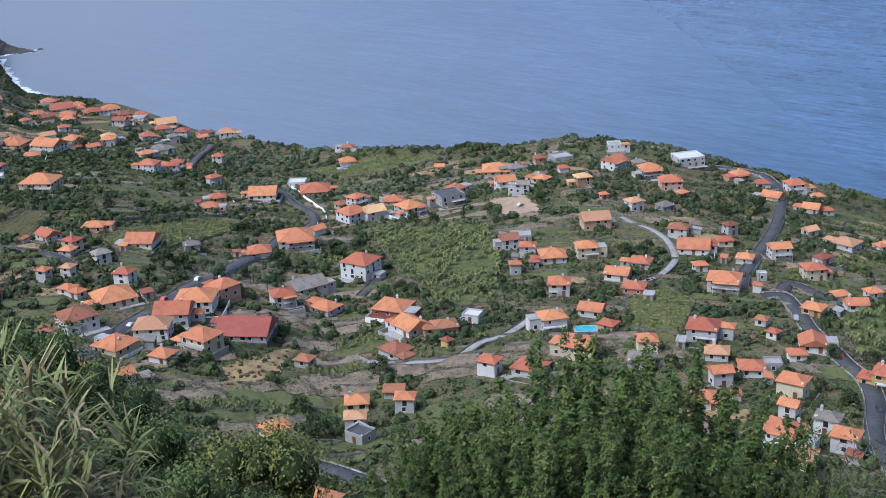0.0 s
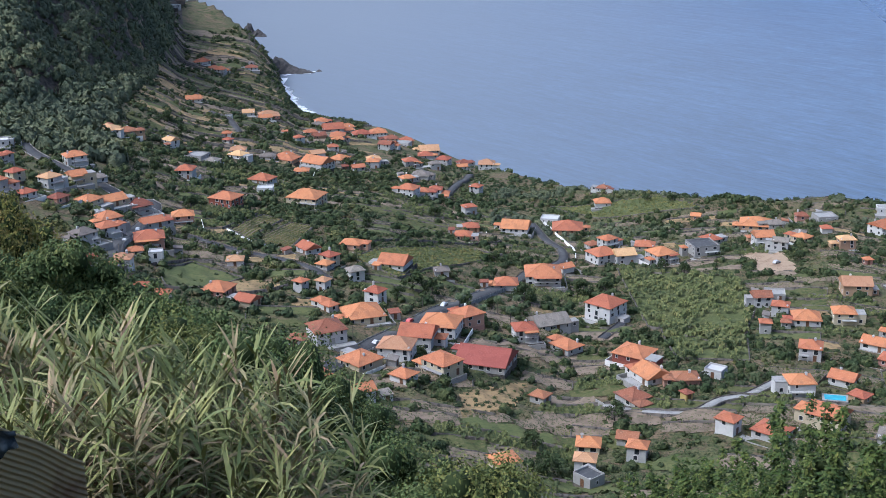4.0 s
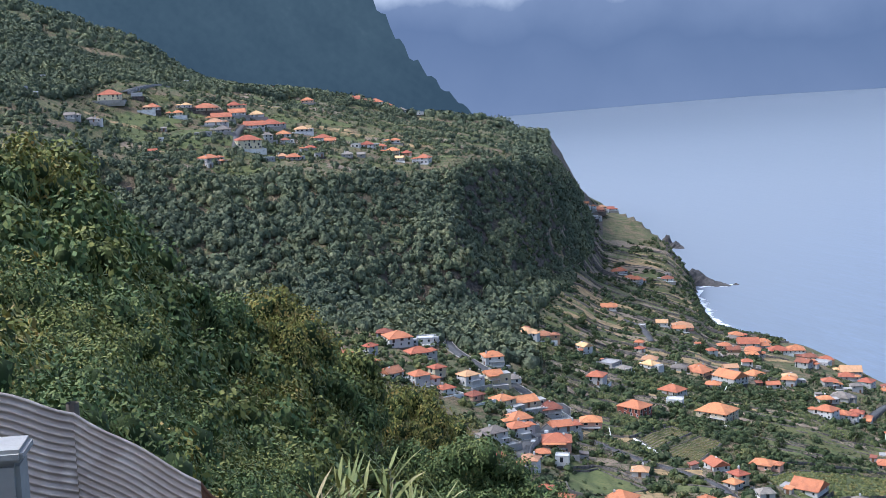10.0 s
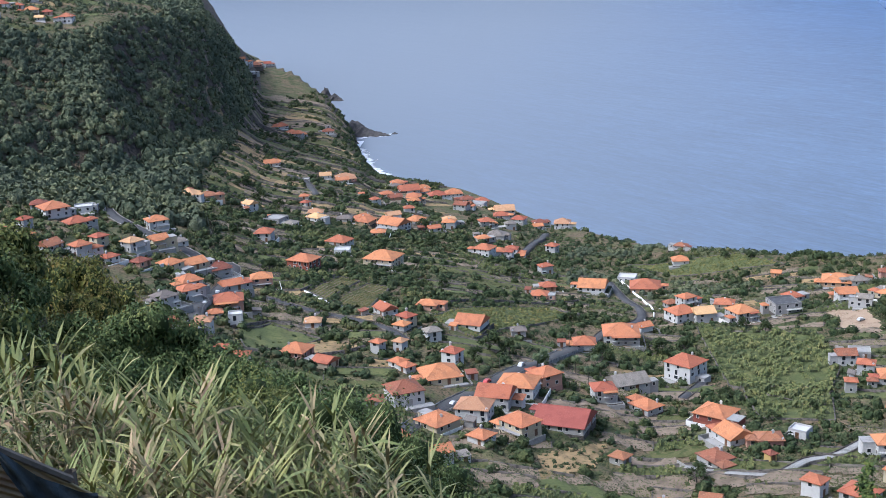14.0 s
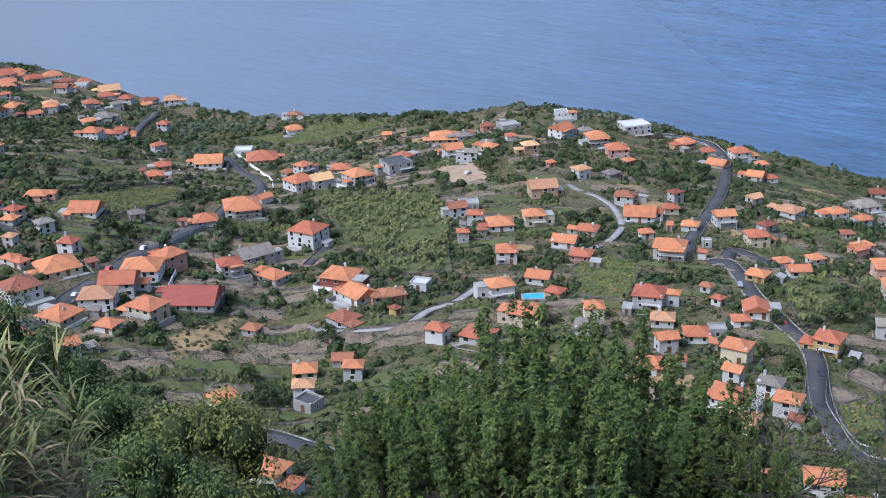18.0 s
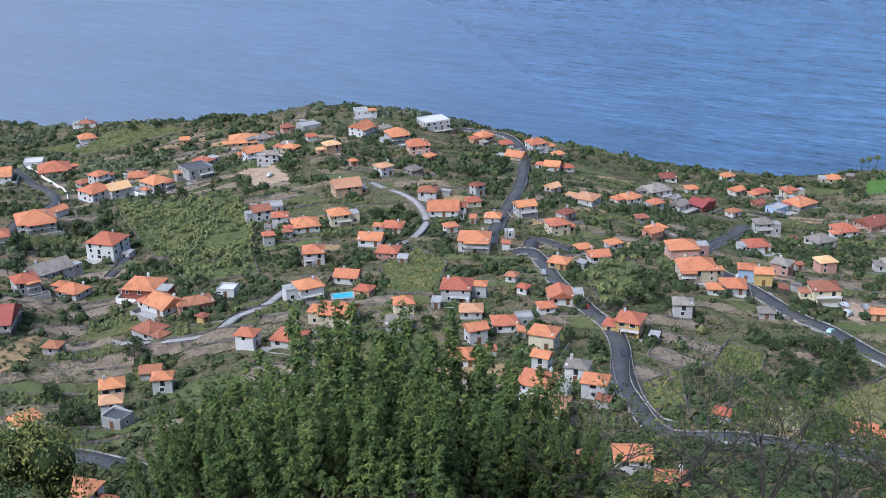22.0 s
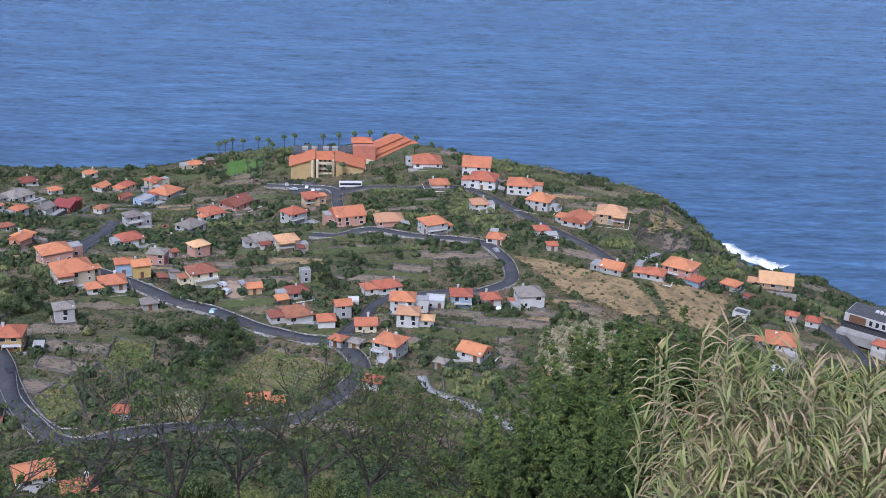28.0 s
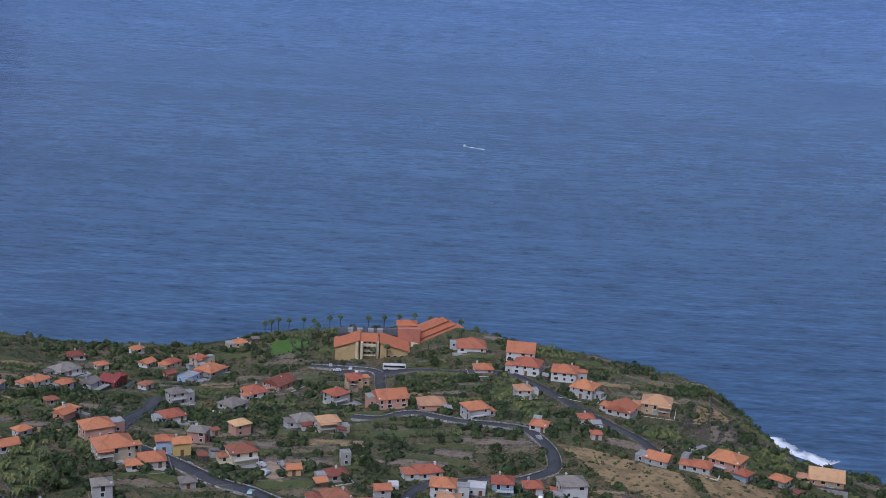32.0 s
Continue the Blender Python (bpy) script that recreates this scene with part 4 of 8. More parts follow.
house(363.1, 538.2, 56.1, 6.9, 6.2, -17, 1, "o", "w", 17)
house(379.5, 532.3, 53.1, 9.5, 8.9, -8, 2, "o", "w", 18)
house(380.4, 513.3, 53.5, 5.7, 5.1, -9, 1, "o", "w", 19)
house(355.8, 484.4, 59.6, 7.6, 7.5, -48, 1, "o", "w", 20)
house(363.4, 482.2, 57.8, 5.3, 4.7, -16, 1, "o", "w", 21)
house(257.3, 482.9, 75.6, 6.8, 6.1, 8, 2, "t", "w", 22)
house(272.6, 481.5, 73.8, 6.5, 5.9, 9, 1, "y", "g", 23)
house(251.8, 503.0, 75.8, 3.4, 3.0, 1, 1, "o", "p", 24)
house(320.6, 436.5, 68.7, 5.6, 5.1, 3, 1, "t", "w", 25)
house(323.8, 414.7, 69.4, 9.5, 8.8, -64, 1, "t", "w", 26)
house(388.1, 441.3, 53.0, 11.4, 9.8, -10, 1, "y", "w", 27)
house(351.6, 418.1, 63.1, 8.0, 7.9, -1, 1, "o", "w", 28)
house(360.3, 410.6, 61.0, 5.7, 5.1, -2, 1, "o", "w", 29)
house(278.8, 398.9, 77.7, 7.8, 6.8, -14, 2, "o", "w", 30)
house(277.4, 374.0, 77.8, 7.8, 7.6, -13, 2, "o", "c", 31)
house(294.3, 391.0, 75.6, 5.9, 5.3, 10, 1, "d", "w", 32)
house(266.6, 420.2, 77.7, 5.8, 5.2, -15, 1, "o", "c", 33)
house(280.6, 438.5, 74.5, 5.2, 4.6, 7, 2, "d", "w", 34)
house(250.4, 417.6, 78.7, 12.3, 10.9, -33, 1, "o", "w", 35)
house(256.8, 441.5, 75.8, 7.9, 6.4, -38, 2, "d", "w", 36)
house(235.5, 370.1, 82.0, 11.4, 9.6, -38, 2, "o", "w", 37)
house(239.9, 395.0, 79.9, 4.9, 4.4, -13, 1, "o", "w", 38)
house(255.8, 376.3, 79.9, 3.5, 3.1, -23, 1, "fw", "g", 39)
house(227.8, 463.3, 77.8, 11.5, 9.6, -13, 2, "t", "t", 40)
house(192.1, 462.3, 77.8, 8.4, 6.9, -19, 1, "fg", "g", 41)
house(187.2, 443.4, 77.9, 6.3, 5.6, -27, 2, "o", "w", 42)
house(192.2, 429.7, 79.9, 10.1, 9.6, -16, 1, "o", "w", 43)
house(206.5, 427.7, 79.9, 8.1, 7.4, -14, 2, "o", "c", 44)
house(204.8, 396.4, 82.0, 8.8, 7.4, -42, 1, "o", "w", 45)
house(220.9, 408.1, 79.9, 7.7, 7.1, -40, 1, "o", "g", 46)
house(172.3, 421.0, 80.1, 4.1, 3.7, -16, 2, "o", "g", 47)
house(182.4, 425.7, 79.9, 3.4, 3.1, -15, 1, "d", "g", 48)
house(175.2, 385.7, 84.8, 7.4, 7.5, -25, 2, "o", "w", 49)
house(173.8, 355.4, 88.5, 7.9, 7.0, -42, 1, "o", "w", 50)
house(154.6, 346.2, 90.5, 8.0, 7.3, -6, 2, "o", "w", 51)
house(170.8, 337.1, 90.6, 5.3, 4.8, -54, 1, "o", "t", 52)
house(134.3, 367.7, 88.3, 6.0, 5.4, -41, 1, "fw", "w", 53)
house(114.3, 396.4, 84.0, 11.6, 11.0, -42, 1, "o", "r", 54)
house(112.2, 368.4, 88.2, 9.4, 9.3, -70, 1, "o", "w", 55)
house(101.5, 351.8, 88.4, 8.4, 7.7, -66, 1, "d", "w", 56)
house(120.3, 461.9, 73.5, 12.1, 11.7, -49, 3, "o", "w", 57)
house(105.8, 520.8, 69.5, 15.3, 15.0, -8, 2, "o", "w", 58)
house(85.2, 497.8, 75.7, 9.2, 8.8, -7, 1, "o", "w", 59)
house(121.4, 544.2, 65.2, 6.3, 5.7, 22, 1, "o", "w", 60)
house(144.0, 562.5, 63.0, 12.1, 11.0, 21, 2, "o", "w", 61)
house(155.3, 597.0, 58.8, 7.8, 7.1, 29, 2, "o", "w", 62)
house(170.5, 552.5, 65.1, 10.7, 10.9, 19, 2, "o", "w", 63)
house(194.1, 561.5, 65.1, 12.8, 12.1, 6, 2, "fk", "g", 64)
house(113.4, 633.1, 58.8, 14.1, 13.4, -19, 1, "o", "w", 65)
house(145.1, 646.3, 52.5, 16.0, 15.0, -12, 1, "o", "t", 66)
house(140.3, 671.3, 50.4, 9.9, 8.7, -21, 1, "fw", "w", 67)
house(148.4, 601.1, 56.8, 6.2, 5.5, 18, 1, "d", "g", 68)
house(78.7, 419.9, 84.0, 7.9, 7.8, 3, 2, "o", "w", 69)
house(93.4, 445.8, 77.8, 13.2, 10.9, 13, 1, "y", "g", 70)
house(93.9, 416.1, 79.8, 9.3, 7.7, -58, 1, "o", "w", 71)
house(59.1, 385.8, 89.8, 17.2, 15.0, -26, 1, "r", "g", 72)
house(46.8, 414.2, 90.4, 13.2, 11.9, -21, 2, "o", "w", 73)
house(58.6, 427.5, 88.2, 8.6, 8.5, -62, 2, "o", "p", 74)
house(37.2, 400.3, 92.6, 11.4, 11.0, -20, 2, "o", "w", 75)
house(28.5, 385.3, 94.6, 11.0, 9.3, -19, 2, "t", "w", 76)
house(15.4, 373.0, 97.6, 10.3, 10.2, -51, 1, "o", "c", 77)
house(42.1, 370.5, 94.5, 10.5, 8.7, -53, 2, "o", "c", 78)
house(28.6, 360.9, 96.6, 6.6, 5.9, -44, 1, "o", "w", 79)
house(14.1, 341.9, 98.8, 6.8, 6.1, 19, 2, "o", "w", 80)
house(0.7, 350.1, 100.9, 7.8, 7.9, 25, 2, "o", "w", 81)
house(5.2, 394.2, 98.7, 10.7, 10.7, 18, 2, "d", "w", 82)
house(19.0, 421.5, 95.0, 13.4, 13.0, 11, 1, "o", "c", 83)
house(24.8, 438.8, 94.7, 6.2, 5.5, -38, 2, "o", "w", 84)
house(36.7, 494.4, 89.3, 11.3, 11.2, -26, 1, "o", "w", 85)
house(19.8, 520.4, 89.9, 8.8, 7.1, -21, 1, "o", "p", 86)
house(48.6, 286.1, 101.8, 6.5, 5.8, 14, 2, "o", "c", 87)
house(47.1, 228.5, 113.5, 7.5, 6.0, -48, 2, "o", "w", 88)
house(90.3, 306.3, 92.5, 5.3, 4.7, -25, 2, "o", "w", 89)
house(91.3, 320.2, 90.4, 5.7, 5.1, -23, 1, "d", "g", 90)
house(71.7, 287.5, 96.6, 6.1, 5.5, -57, 1, "fk", "g", 91)
house(72.3, 356.8, 88.2, 5.1, 4.6, -44, 1, "d", "g", 92)
house(120.0, 315.3, 94.5, 5.7, 5.1, -47, 2, "o", "w", 93)
house(131.5, 310.4, 94.6, 8.9, 8.0, -48, 1, "o", "w", 94)
house(150.3, 314.7, 94.6, 9.9, 9.0, -45, 2, "o", "c", 95)
house(170.1, 309.3, 94.6, 5.8, 5.3, -21, 2, "o", "c", 96)
house(161.9, 297.7, 96.7, 7.4, 7.1, -33, 1, "y", "g", 97)
house(193.5, 315.1, 92.5, 9.3, 8.7, -39, 2, "o", "w", 98)
house(187.5, 297.0, 94.6, 6.7, 6.0, -32, 1, "t", "w", 99)
house(176.7, 277.4, 96.7, 5.6, 5.0, -12, 2, "o", "w", 100)
house(191.0, 283.4, 94.8, 7.3, 6.9, -26, 1, "o", "w", 101)
house(197.8, 282.8, 94.8, 5.1, 4.6, -24, 1, "fg", "g", 102)
house(163.9, 264.2, 99.1, 7.1, 7.1, -29, 1, "o", "w", 103)
house(191.8, 263.9, 96.8, 7.4, 6.4, -52, 2, "o", "c", 104)
house(180.2, 248.7, 98.9, 4.6, 4.1, -56, 2, "o", "w", 105)
house(168.0, 233.8, 101.5, 9.1, 8.4, -53, 2, "o", "w", 106)
house(160.8, 218.4, 103.6, 9.0, 8.3, -45, 2, "t", "c", 107)
house(181.4, 226.4, 100.8, 6.3, 5.6, -49, 2, "o", "w", 108)
house(224.1, 263.7, 92.8, 7.4, 7.5, -54, 2, "o", "n", 109)
house(222.4, 297.4, 90.9, 7.7, 7.8, -29, 1, "o", "w", 110)
house(210.8, 289.2, 92.8, 5.0, 4.5, -22, 1, "o", "w", 111)
house(215.9, 309.2, 90.7, 3.4, 3.0, -63, 1, "o", "w", 112)
house(218.5, 319.9, 90.4, 3.5, 3.2, -51, 1, "d", "w", 113)
house(245.8, 329.4, 86.1, 6.7, 6.0, -55, 1, "o", "n", 114)
house(267.3, 334.6, 82.0, 7.3, 6.2, -22, 1, "o", "w", 115)
house(286.1, 349.0, 77.8, 5.3, 4.8, -7, 1, "o", "w", 116)
house(270.4, 347.6, 79.9, 5.5, 5.0, -9, 1, "o", "w", 117)
house(324.7, 368.3, 69.4, 7.3, 5.9, 3, 1, "o", "w", 118)
house(331.5, 385.9, 67.3, 4.8, 4.3, -23, 1, "d", "g", 119)
house(156.5, 181.5, 109.8, 7.6, 6.4, -34, 2, "o", "w", 120)
house(158.0, 170.0, 110.6, 6.4, 5.2, -38, 1, "o", "w", 121)
house(150.0, 190.5, 108.6, 5.2, 4.6, -28, 1, "d", "g", 122)
house(6.9, 479.6, 94.8, 5.4, 4.9, -37, 1, "o", "w", 121)
house(117.5, 346.9, 90.5, 3.0, 2.5, -66, 1, "d", "n", 122)
house(4.1, 432.3, 96.6, 5.3, 4.7, -46, 1, "o", "w", 123)
# the eastern village
house(458.5, 464.9, 39.9, 6.0, 5.4, -12, 1, "o", "w", 124)
house(441.0, 440.0, 42.5, 6.7, 6.0, 3, 1, "o", "w", 125)
house(451.7, 432.6, 41.7, 7.0, 6.3, -5, 1, "o", "c", 126)
house(460.2, 422.1, 41.9, 6.9, 6.2, -9, 2, "o", "c", 127)
house(450.7, 405.0, 44.3, 12.5, 11.0, 1, 1, "o", "g", 128)
house(431.4, 402.1, 46.3, 8.5, 7.0, 5, 1, "fg", "b", 129)
house(432.9, 416.2, 44.2, 5.2, 4.6, -13, 1, "d", "p", 130)
house(504.3, 431.6, 39.2, 7.0, 6.4, -39, 1, "o", "c", 131)
house(387.6, 409.0, 55.0, 8.6, 8.7, 10, 1, "r", "r", 132)
house(419.4, 450.3, 44.7, 5.8, 5.2, -22, 1, "o", "w", 133)
house(397.3, 397.3, 52.9, 5.5, 4.9, 5, 1, "d", "w", 134)
house(371.7, 406.5, 58.8, 6.9, 6.2, 10, 1, "y", "w", 135)
house(359.9, 409.6, 61.1, 5.8, 5.3, -3, 1, "o", "w", 136)
house(385.7, 367.0, 57.3, 7.2, 6.8, -25, 2, "y", "g", 137)
house(391.1, 338.4, 59.5, 9.5, 9.1, -4, 1, "y", "w", 138)
house(418.5, 349.2, 54.9, 9.4, 9.5, -22, 1, "o", "w", 139)
house(440.0, 352.0, 52.7, 12.2, 10.4, -1, 1, "d", "p", 140)
house(458.8, 321.7, 54.6, 7.2, 7.0, -40, 2, "o", "t", 141)
house(427.2, 308.9, 58.8, 8.7, 8.2, -15, 2, "o", "w", 142)
house(384.7, 294.2, 65.1, 9.0, 8.8, -34, 1, "y", "w", 143)
house(381.1, 279.3, 67.4, 8.3, 7.0, -37, 2, "t", "c", 144)
house(434.4, 284.6, 61.1, 13.2, 10.9, -40, 2, "o", "p", 145)
house(438.9, 265.6, 63.4, 11.7, 9.5, -49, 1, "t", "p", 146)
house(434.2, 240.7, 66.8, 9.6, 9.2, -33, 2, "o", "w", 147)
house(537.8, 303.1, 57.0, 14.4, 13.5, -56, 1, "o", "w", 148)
house(509.4, 279.5, 57.4, 8.7, 8.2, -50, 1, "o", "w", 149)
house(538.5, 273.9, 58.5, 13.8, 13.6, -65, 2, "o", "w", 150)
house(519.5, 260.1, 59.1, 12.9, 11.1, -72, 2, "o", "w", 151)
house(476.1, 240.0, 63.1, 7.2, 7.3, -49, 2, "t", "w", 152)
house(517.9, 239.1, 60.9, 11.8, 11.1, -69, 2, "o", "w", 153)
house(497.5, 219.0, 63.1, 10.6, 10.0, -85, 2, "o", "w", 154)
house(481.9, 193.6, 65.5, 10.8, 10.9, -85, 1, "o", "w", 155)
house(499.6, 184.3, 63.4, 12.5, 11.0, -72, 2, "t", "t", 156)
house(454.4, 198.4, 68.5, 6.1, 5.5, -53, 1, "o", "w", 157)
house(431.9, 209.0, 69.6, 6.8, 6.1, -75, 1, "o", "w", 158)
house(433.8, 184.3, 71.3, 4.1, 3.7, -55, 1, "o", "w", 159)
house(425.0, 153.7, 72.1, 8.5, 7.4, -88, 1, "o", "g", 160)
house(442.5, 132.2, 69.6, 11.7, 9.9, -92, 2, "o", "p", 161)
house(439.4, 125.1, 68.4, 6.0, 5.4, -101, 1, "o", "b", 162)
house(429.6, 138.2, 71.6, 7.2, 6.7, -80, 1, "o", "w", 163)
house(455.0, 114.6, 63.5, 6.5, 5.9, -99, 1, "o", "w", 164)
house(485.2, 103.9, 56.9, 13.2, 11.1, -73, 1, "t", "t", 165)
house(449.1, 79.7, 58.9, 5.0, 4.5, -87, 1, "o", "w", 166)
house(445.0, 87.1, 60.9, 4.2, 3.8, -86, 1, "o", "w", 167)
house(411.5, 82.8, 65.2, 10.9, 10.7, -76, 1, "o", "w", 168)
house(425.7, 101.9, 65.2, 5.2, 4.7, -93, 1, "fk", "w", 169)
house(373.3, 75.5, 71.4, 6.2, 5.6, -66, 1, "fw", "w", 170)
house(450.9, 53.9, 58.8, 5.2, 4.7, -99, 1, "o", "w", 171)
house(354.3, 339.6, 65.2, 9.0, 8.6, -22, 1, "o", "w", 172)
house(355.9, 304.3, 67.5, 6.7, 6.0, -19, 2, "t", "p", 173)
house(302.5, 327.9, 77.7, 10.7, 9.5, -27, 2, "o", "p", 174)
house(317.8, 362.5, 71.4, 6.3, 5.7, 3, 1, "o", "p", 175)
house(287.1, 303.1, 81.9, 12.7, 10.7, -30, 2, "o", "c", 176)
house(289.7, 287.0, 81.9, 8.5, 7.8, -39, 1, "o", "w", 177)
house(282.4, 288.3, 82.0, 5.1, 4.6, -37, 1, "o", "w", 178)
house(307.7, 298.6, 77.8, 5.7, 5.2, -43, 2, "o", "b", 179)
house(309.9, 292.5, 77.7, 6.1, 5.4, -39, 2, "o", "n", 180)
house(333.2, 305.4, 71.5, 6.7, 6.1, -65, 2, "y", "p", 181)
house(321.7, 274.2, 75.7, 9.4, 8.1, -31, 2, "d", "c", 182)
house(283.3, 264.5, 82.0, 4.9, 4.5, -38, 1, "y", "g", 183)
house(251.9, 271.0, 88.5, 5.9, 5.3, -38, 2, "y", "w", 184)
house(320.8, 249.5, 77.7, 4.7, 4.2, -44, 1, "o", "t", 185)
house(326.6, 235.2, 77.8, 6.9, 6.2, -33, 1, "d", "g", 186)
house(346.2, 245.4, 73.6, 3.7, 3.4, -43, 2, "fg", "g", 187)
house(304.4, 219.3, 82.0, 8.8, 8.4, -37, 1, "d", "w", 188)
house(302.1, 205.8, 84.0, 5.4, 4.9, -51, 1, "o", "w", 189)
house(314.7, 207.8, 81.9, 5.0, 4.5, -44, 2, "o", "w", 190)
house(330.3, 213.6, 77.8, 3.6, 3.3, -55, 1, "fw", "w", 191)
house(352.8, 213.6, 75.7, 8.7, 7.1, -37, 1, "o", "w", 192)
house(334.1, 195.9, 79.9, 8.2, 7.1, -62, 2, "o", "w", 193)
house(317.9, 184.1, 84.0, 7.0, 6.3, -64, 2, "t", "w", 194)
house(306.7, 193.5, 84.1, 6.6, 5.9, -55, 1, "o", "c", 195)
house(285.0, 189.8, 88.2, 4.0, 3.6, -87, 1, "o", "w", 196)
house(286.4, 184.1, 88.2, 3.5, 3.1, -82, 1, "y", "c", 197)
house(285.5, 171.3, 90.3, 8.0, 7.3, -88, 2, "o", "w", 198)
house(258.1, 160.1, 94.7, 4.5, 4.1, -75, 1, "o", "w", 199)
house(301.3, 150.9, 88.5, 7.7, 7.1, -89, 1, "o", "w", 200)
house(352.9, 183.1, 77.7, 7.1, 6.4, -59, 2, "o", "b", 201)
house(363.9, 176.9, 75.9, 6.3, 5.6, -51, 1, "o", "w", 202)
house(370.8, 164.9, 75.9, 9.0, 8.1, -49, 2, "y", "w", 203)
house(347.0, 190.1, 77.8, 6.5, 5.8, -65, 1, "fw", "w", 204)
house(223.1, 173.4, 100.9, 5.8, 5.2, -48, 1, "o", "g", 205)
house(226.3, 169.4, 100.3, 3.1, 2.8, -46, 1, "o", "g", 206)
house(198.8, 197.1, 101.9, 4.0, 3.6, -57, 1, "o", "w", 207)
house(285.2, 153.5, 90.6, 3.0, 2.5, -86, 1, "y", "g", 208)
# the western village and the bay
house(-157.7, 595.0, 123.9, 12.0, 12.1, 34, 2, "o", "w", 209)
house(-149.4, 620.9, 119.7, 8.8, 7.9, 11, 1, "fw", "w", 210)
house(-160.0, 552.8, 128.3, 5.3, 4.7, 57, 2, "o", "w", 211)
house(-143.3, 579.0, 121.9, 10.4, 8.8, 36, 1, "o", "w", 212)
house(-168.7, 537.2, 130.4, 6.4, 5.8, 58, 1, "o", "c", 213)
house(-156.6, 526.6, 128.7, 8.1, 8.0, 45, 1, "o", "c", 214)
house(-141.3, 519.6, 126.4, 8.2, 7.7, 56, 1, "d", "w", 215)
house(-128.6, 520.4, 123.2, 7.3, 6.8, 43, 2, "o", "w", 216)
house(-116.5, 518.8, 119.9, 6.5, 5.9, 48, 1, "o", "w", 217)
house(-124.7, 539.5, 121.8, 6.2, 5.6, 48, 2, "o", "c", 218)
house(-111.3, 544.2, 117.6, 7.5, 7.0, 49, 2, "t", "w", 219)
house(-103.3, 563.7, 113.4, 7.3, 6.2, 31, 2, "o", "c", 220)
house(-97.1, 580.2, 109.3, 7.9, 6.7, 28, 1, "y", "w", 221)
house(-111.6, 609.6, 111.3, 9.5, 8.9, 26, 2, "o", "w", 222)
house(-104.6, 523.4, 115.6, 6.7, 6.0, 54, 1, "d", "p", 223)
house(-93.9, 533.9, 111.4, 9.1, 8.4, 51, 1, "o", "c", 224)
house(-85.5, 542.6, 108.5, 10.6, 8.9, 36, 1, "o", "c", 225)
house(-74.7, 545.4, 103.0, 9.5, 8.3, 31, 2, "d", "w", 226)
house(-81.7, 505.5, 111.3, 8.8, 8.8, 33, 1, "o", "w", 227)
house(-84.8, 463.1, 115.6, 7.9, 7.3, 43, 2, "y", "w", 228)
house(-79.1, 484.5, 111.5, 7.6, 7.2, 34, 2, "o", "w", 229)
house(-66.4, 524.5, 102.9, 8.8, 7.4, 25, 1, "o", "w", 230)
house(-55.9, 553.3, 94.7, 9.3, 7.7, 8, 2, "o", "p", 231)
house(-63.5, 488.5, 105.1, 11.3, 10.2, 8, 2, "o", "p", 232)
house(-67.7, 442.6, 111.4, 6.4, 5.8, -5, 2, "t", "w", 233)
house(-66.7, 469.5, 107.3, 5.2, 4.7, 12, 1, "o", "w", 234)
house(-58.6, 466.7, 105.1, 5.3, 4.8, 1, 2, "fw", "w", 235)
house(-79.3, 436.1, 116.2, 5.9, 5.3, 25, 1, "o", "w", 236)
house(-59.0, 422.5, 109.3, 4.7, 4.2, 5, 1, "o", "c", 237)
house(-51.9, 419.4, 107.3, 5.6, 5.0, -6, 1, "o", "c", 238)
house(-33.6, 439.6, 101.0, 9.5, 9.1, -26, 1, "o", "p", 239)
house(-22.6, 430.7, 99.2, 7.1, 7.0, -36, 1, "o", "c", 240)
house(-29.4, 484.1, 96.9, 6.3, 5.7, -2, 1, "t", "w", 241)
house(-39.1, 602.4, 88.6, 13.0, 10.5, -31, 2, "o", "r", 242)
house(1.1, 628.6, 80.2, 16.5, 14.1, -26, 2, "o", "c", 243)
house(-23.0, 675.5, 80.3, 12.1, 10.0, -32, 1, "o", "w", 244)
house(-20.7, 646.0, 82.6, 8.4, 6.7, -6, 1, "fw", "w", 245)
house(-62.6, 654.3, 90.7, 8.7, 8.9, -10, 2, "o", "w", 246)
house(-52.6, 713.5, 82.4, 7.5, 7.7, -21, 1, "y", "g", 247)
house(-61.5, 721.0, 84.2, 10.9, 10.6, -28, 1, "fg", "g", 248)
house(-39.3, 753.6, 75.8, 9.5, 7.8, -37, 1, "t", "w", 249)
house(-77.1, 732.9, 89.0, 7.1, 6.3, -48, 2, "t", "w", 250)
house(-111.7, 719.6, 102.3, 11.3, 10.4, -18, 1, "t", "w", 251)
house(-48.9, 812.9, 71.8, 5.4, 4.8, -36, 1, "o", "w", 252)
house(-2.1, 876.6, 54.7, 6.4, 5.8, 26, 2, "o", "w", 253)
house(-9.5, 777.7, 65.8, 11.6, 11.7, -29, 1, "o", "t", 254)
house(9.3, 769.6, 63.0, 16.7, 13.4, -41, 2, "o", "w", 255)
house(24.3, 808.3, 57.0, 10.8, 10.8, -33, 1, "o", "w", 256)
house(46.4, 798.0, 54.7, 8.5, 7.9, -12, 2, "o", "w", 257)
house(27.1, 920.1, 44.2, 8.8, 7.3, 10, 1, "o", "w", 258)
house(17.6, 1054.4, 29.7, 11.1, 11.2, 6, 1, "o", "w", 259)
house(26.1, 1007.4, 33.8, 16.3, 14.0, 7, 1, "o", "w", 260)
house(39.0, 1036.3, 27.9, 11.1, 9.7, 10, 1, "o", "w", 261)
house(48.3, 982.8, 33.7, 13.6, 11.6, 11, 1, "o", "w", 262)
house(64.5, 1021.5, 25.6, 13.4, 12.4, 4, 1, "o", "w", 263)
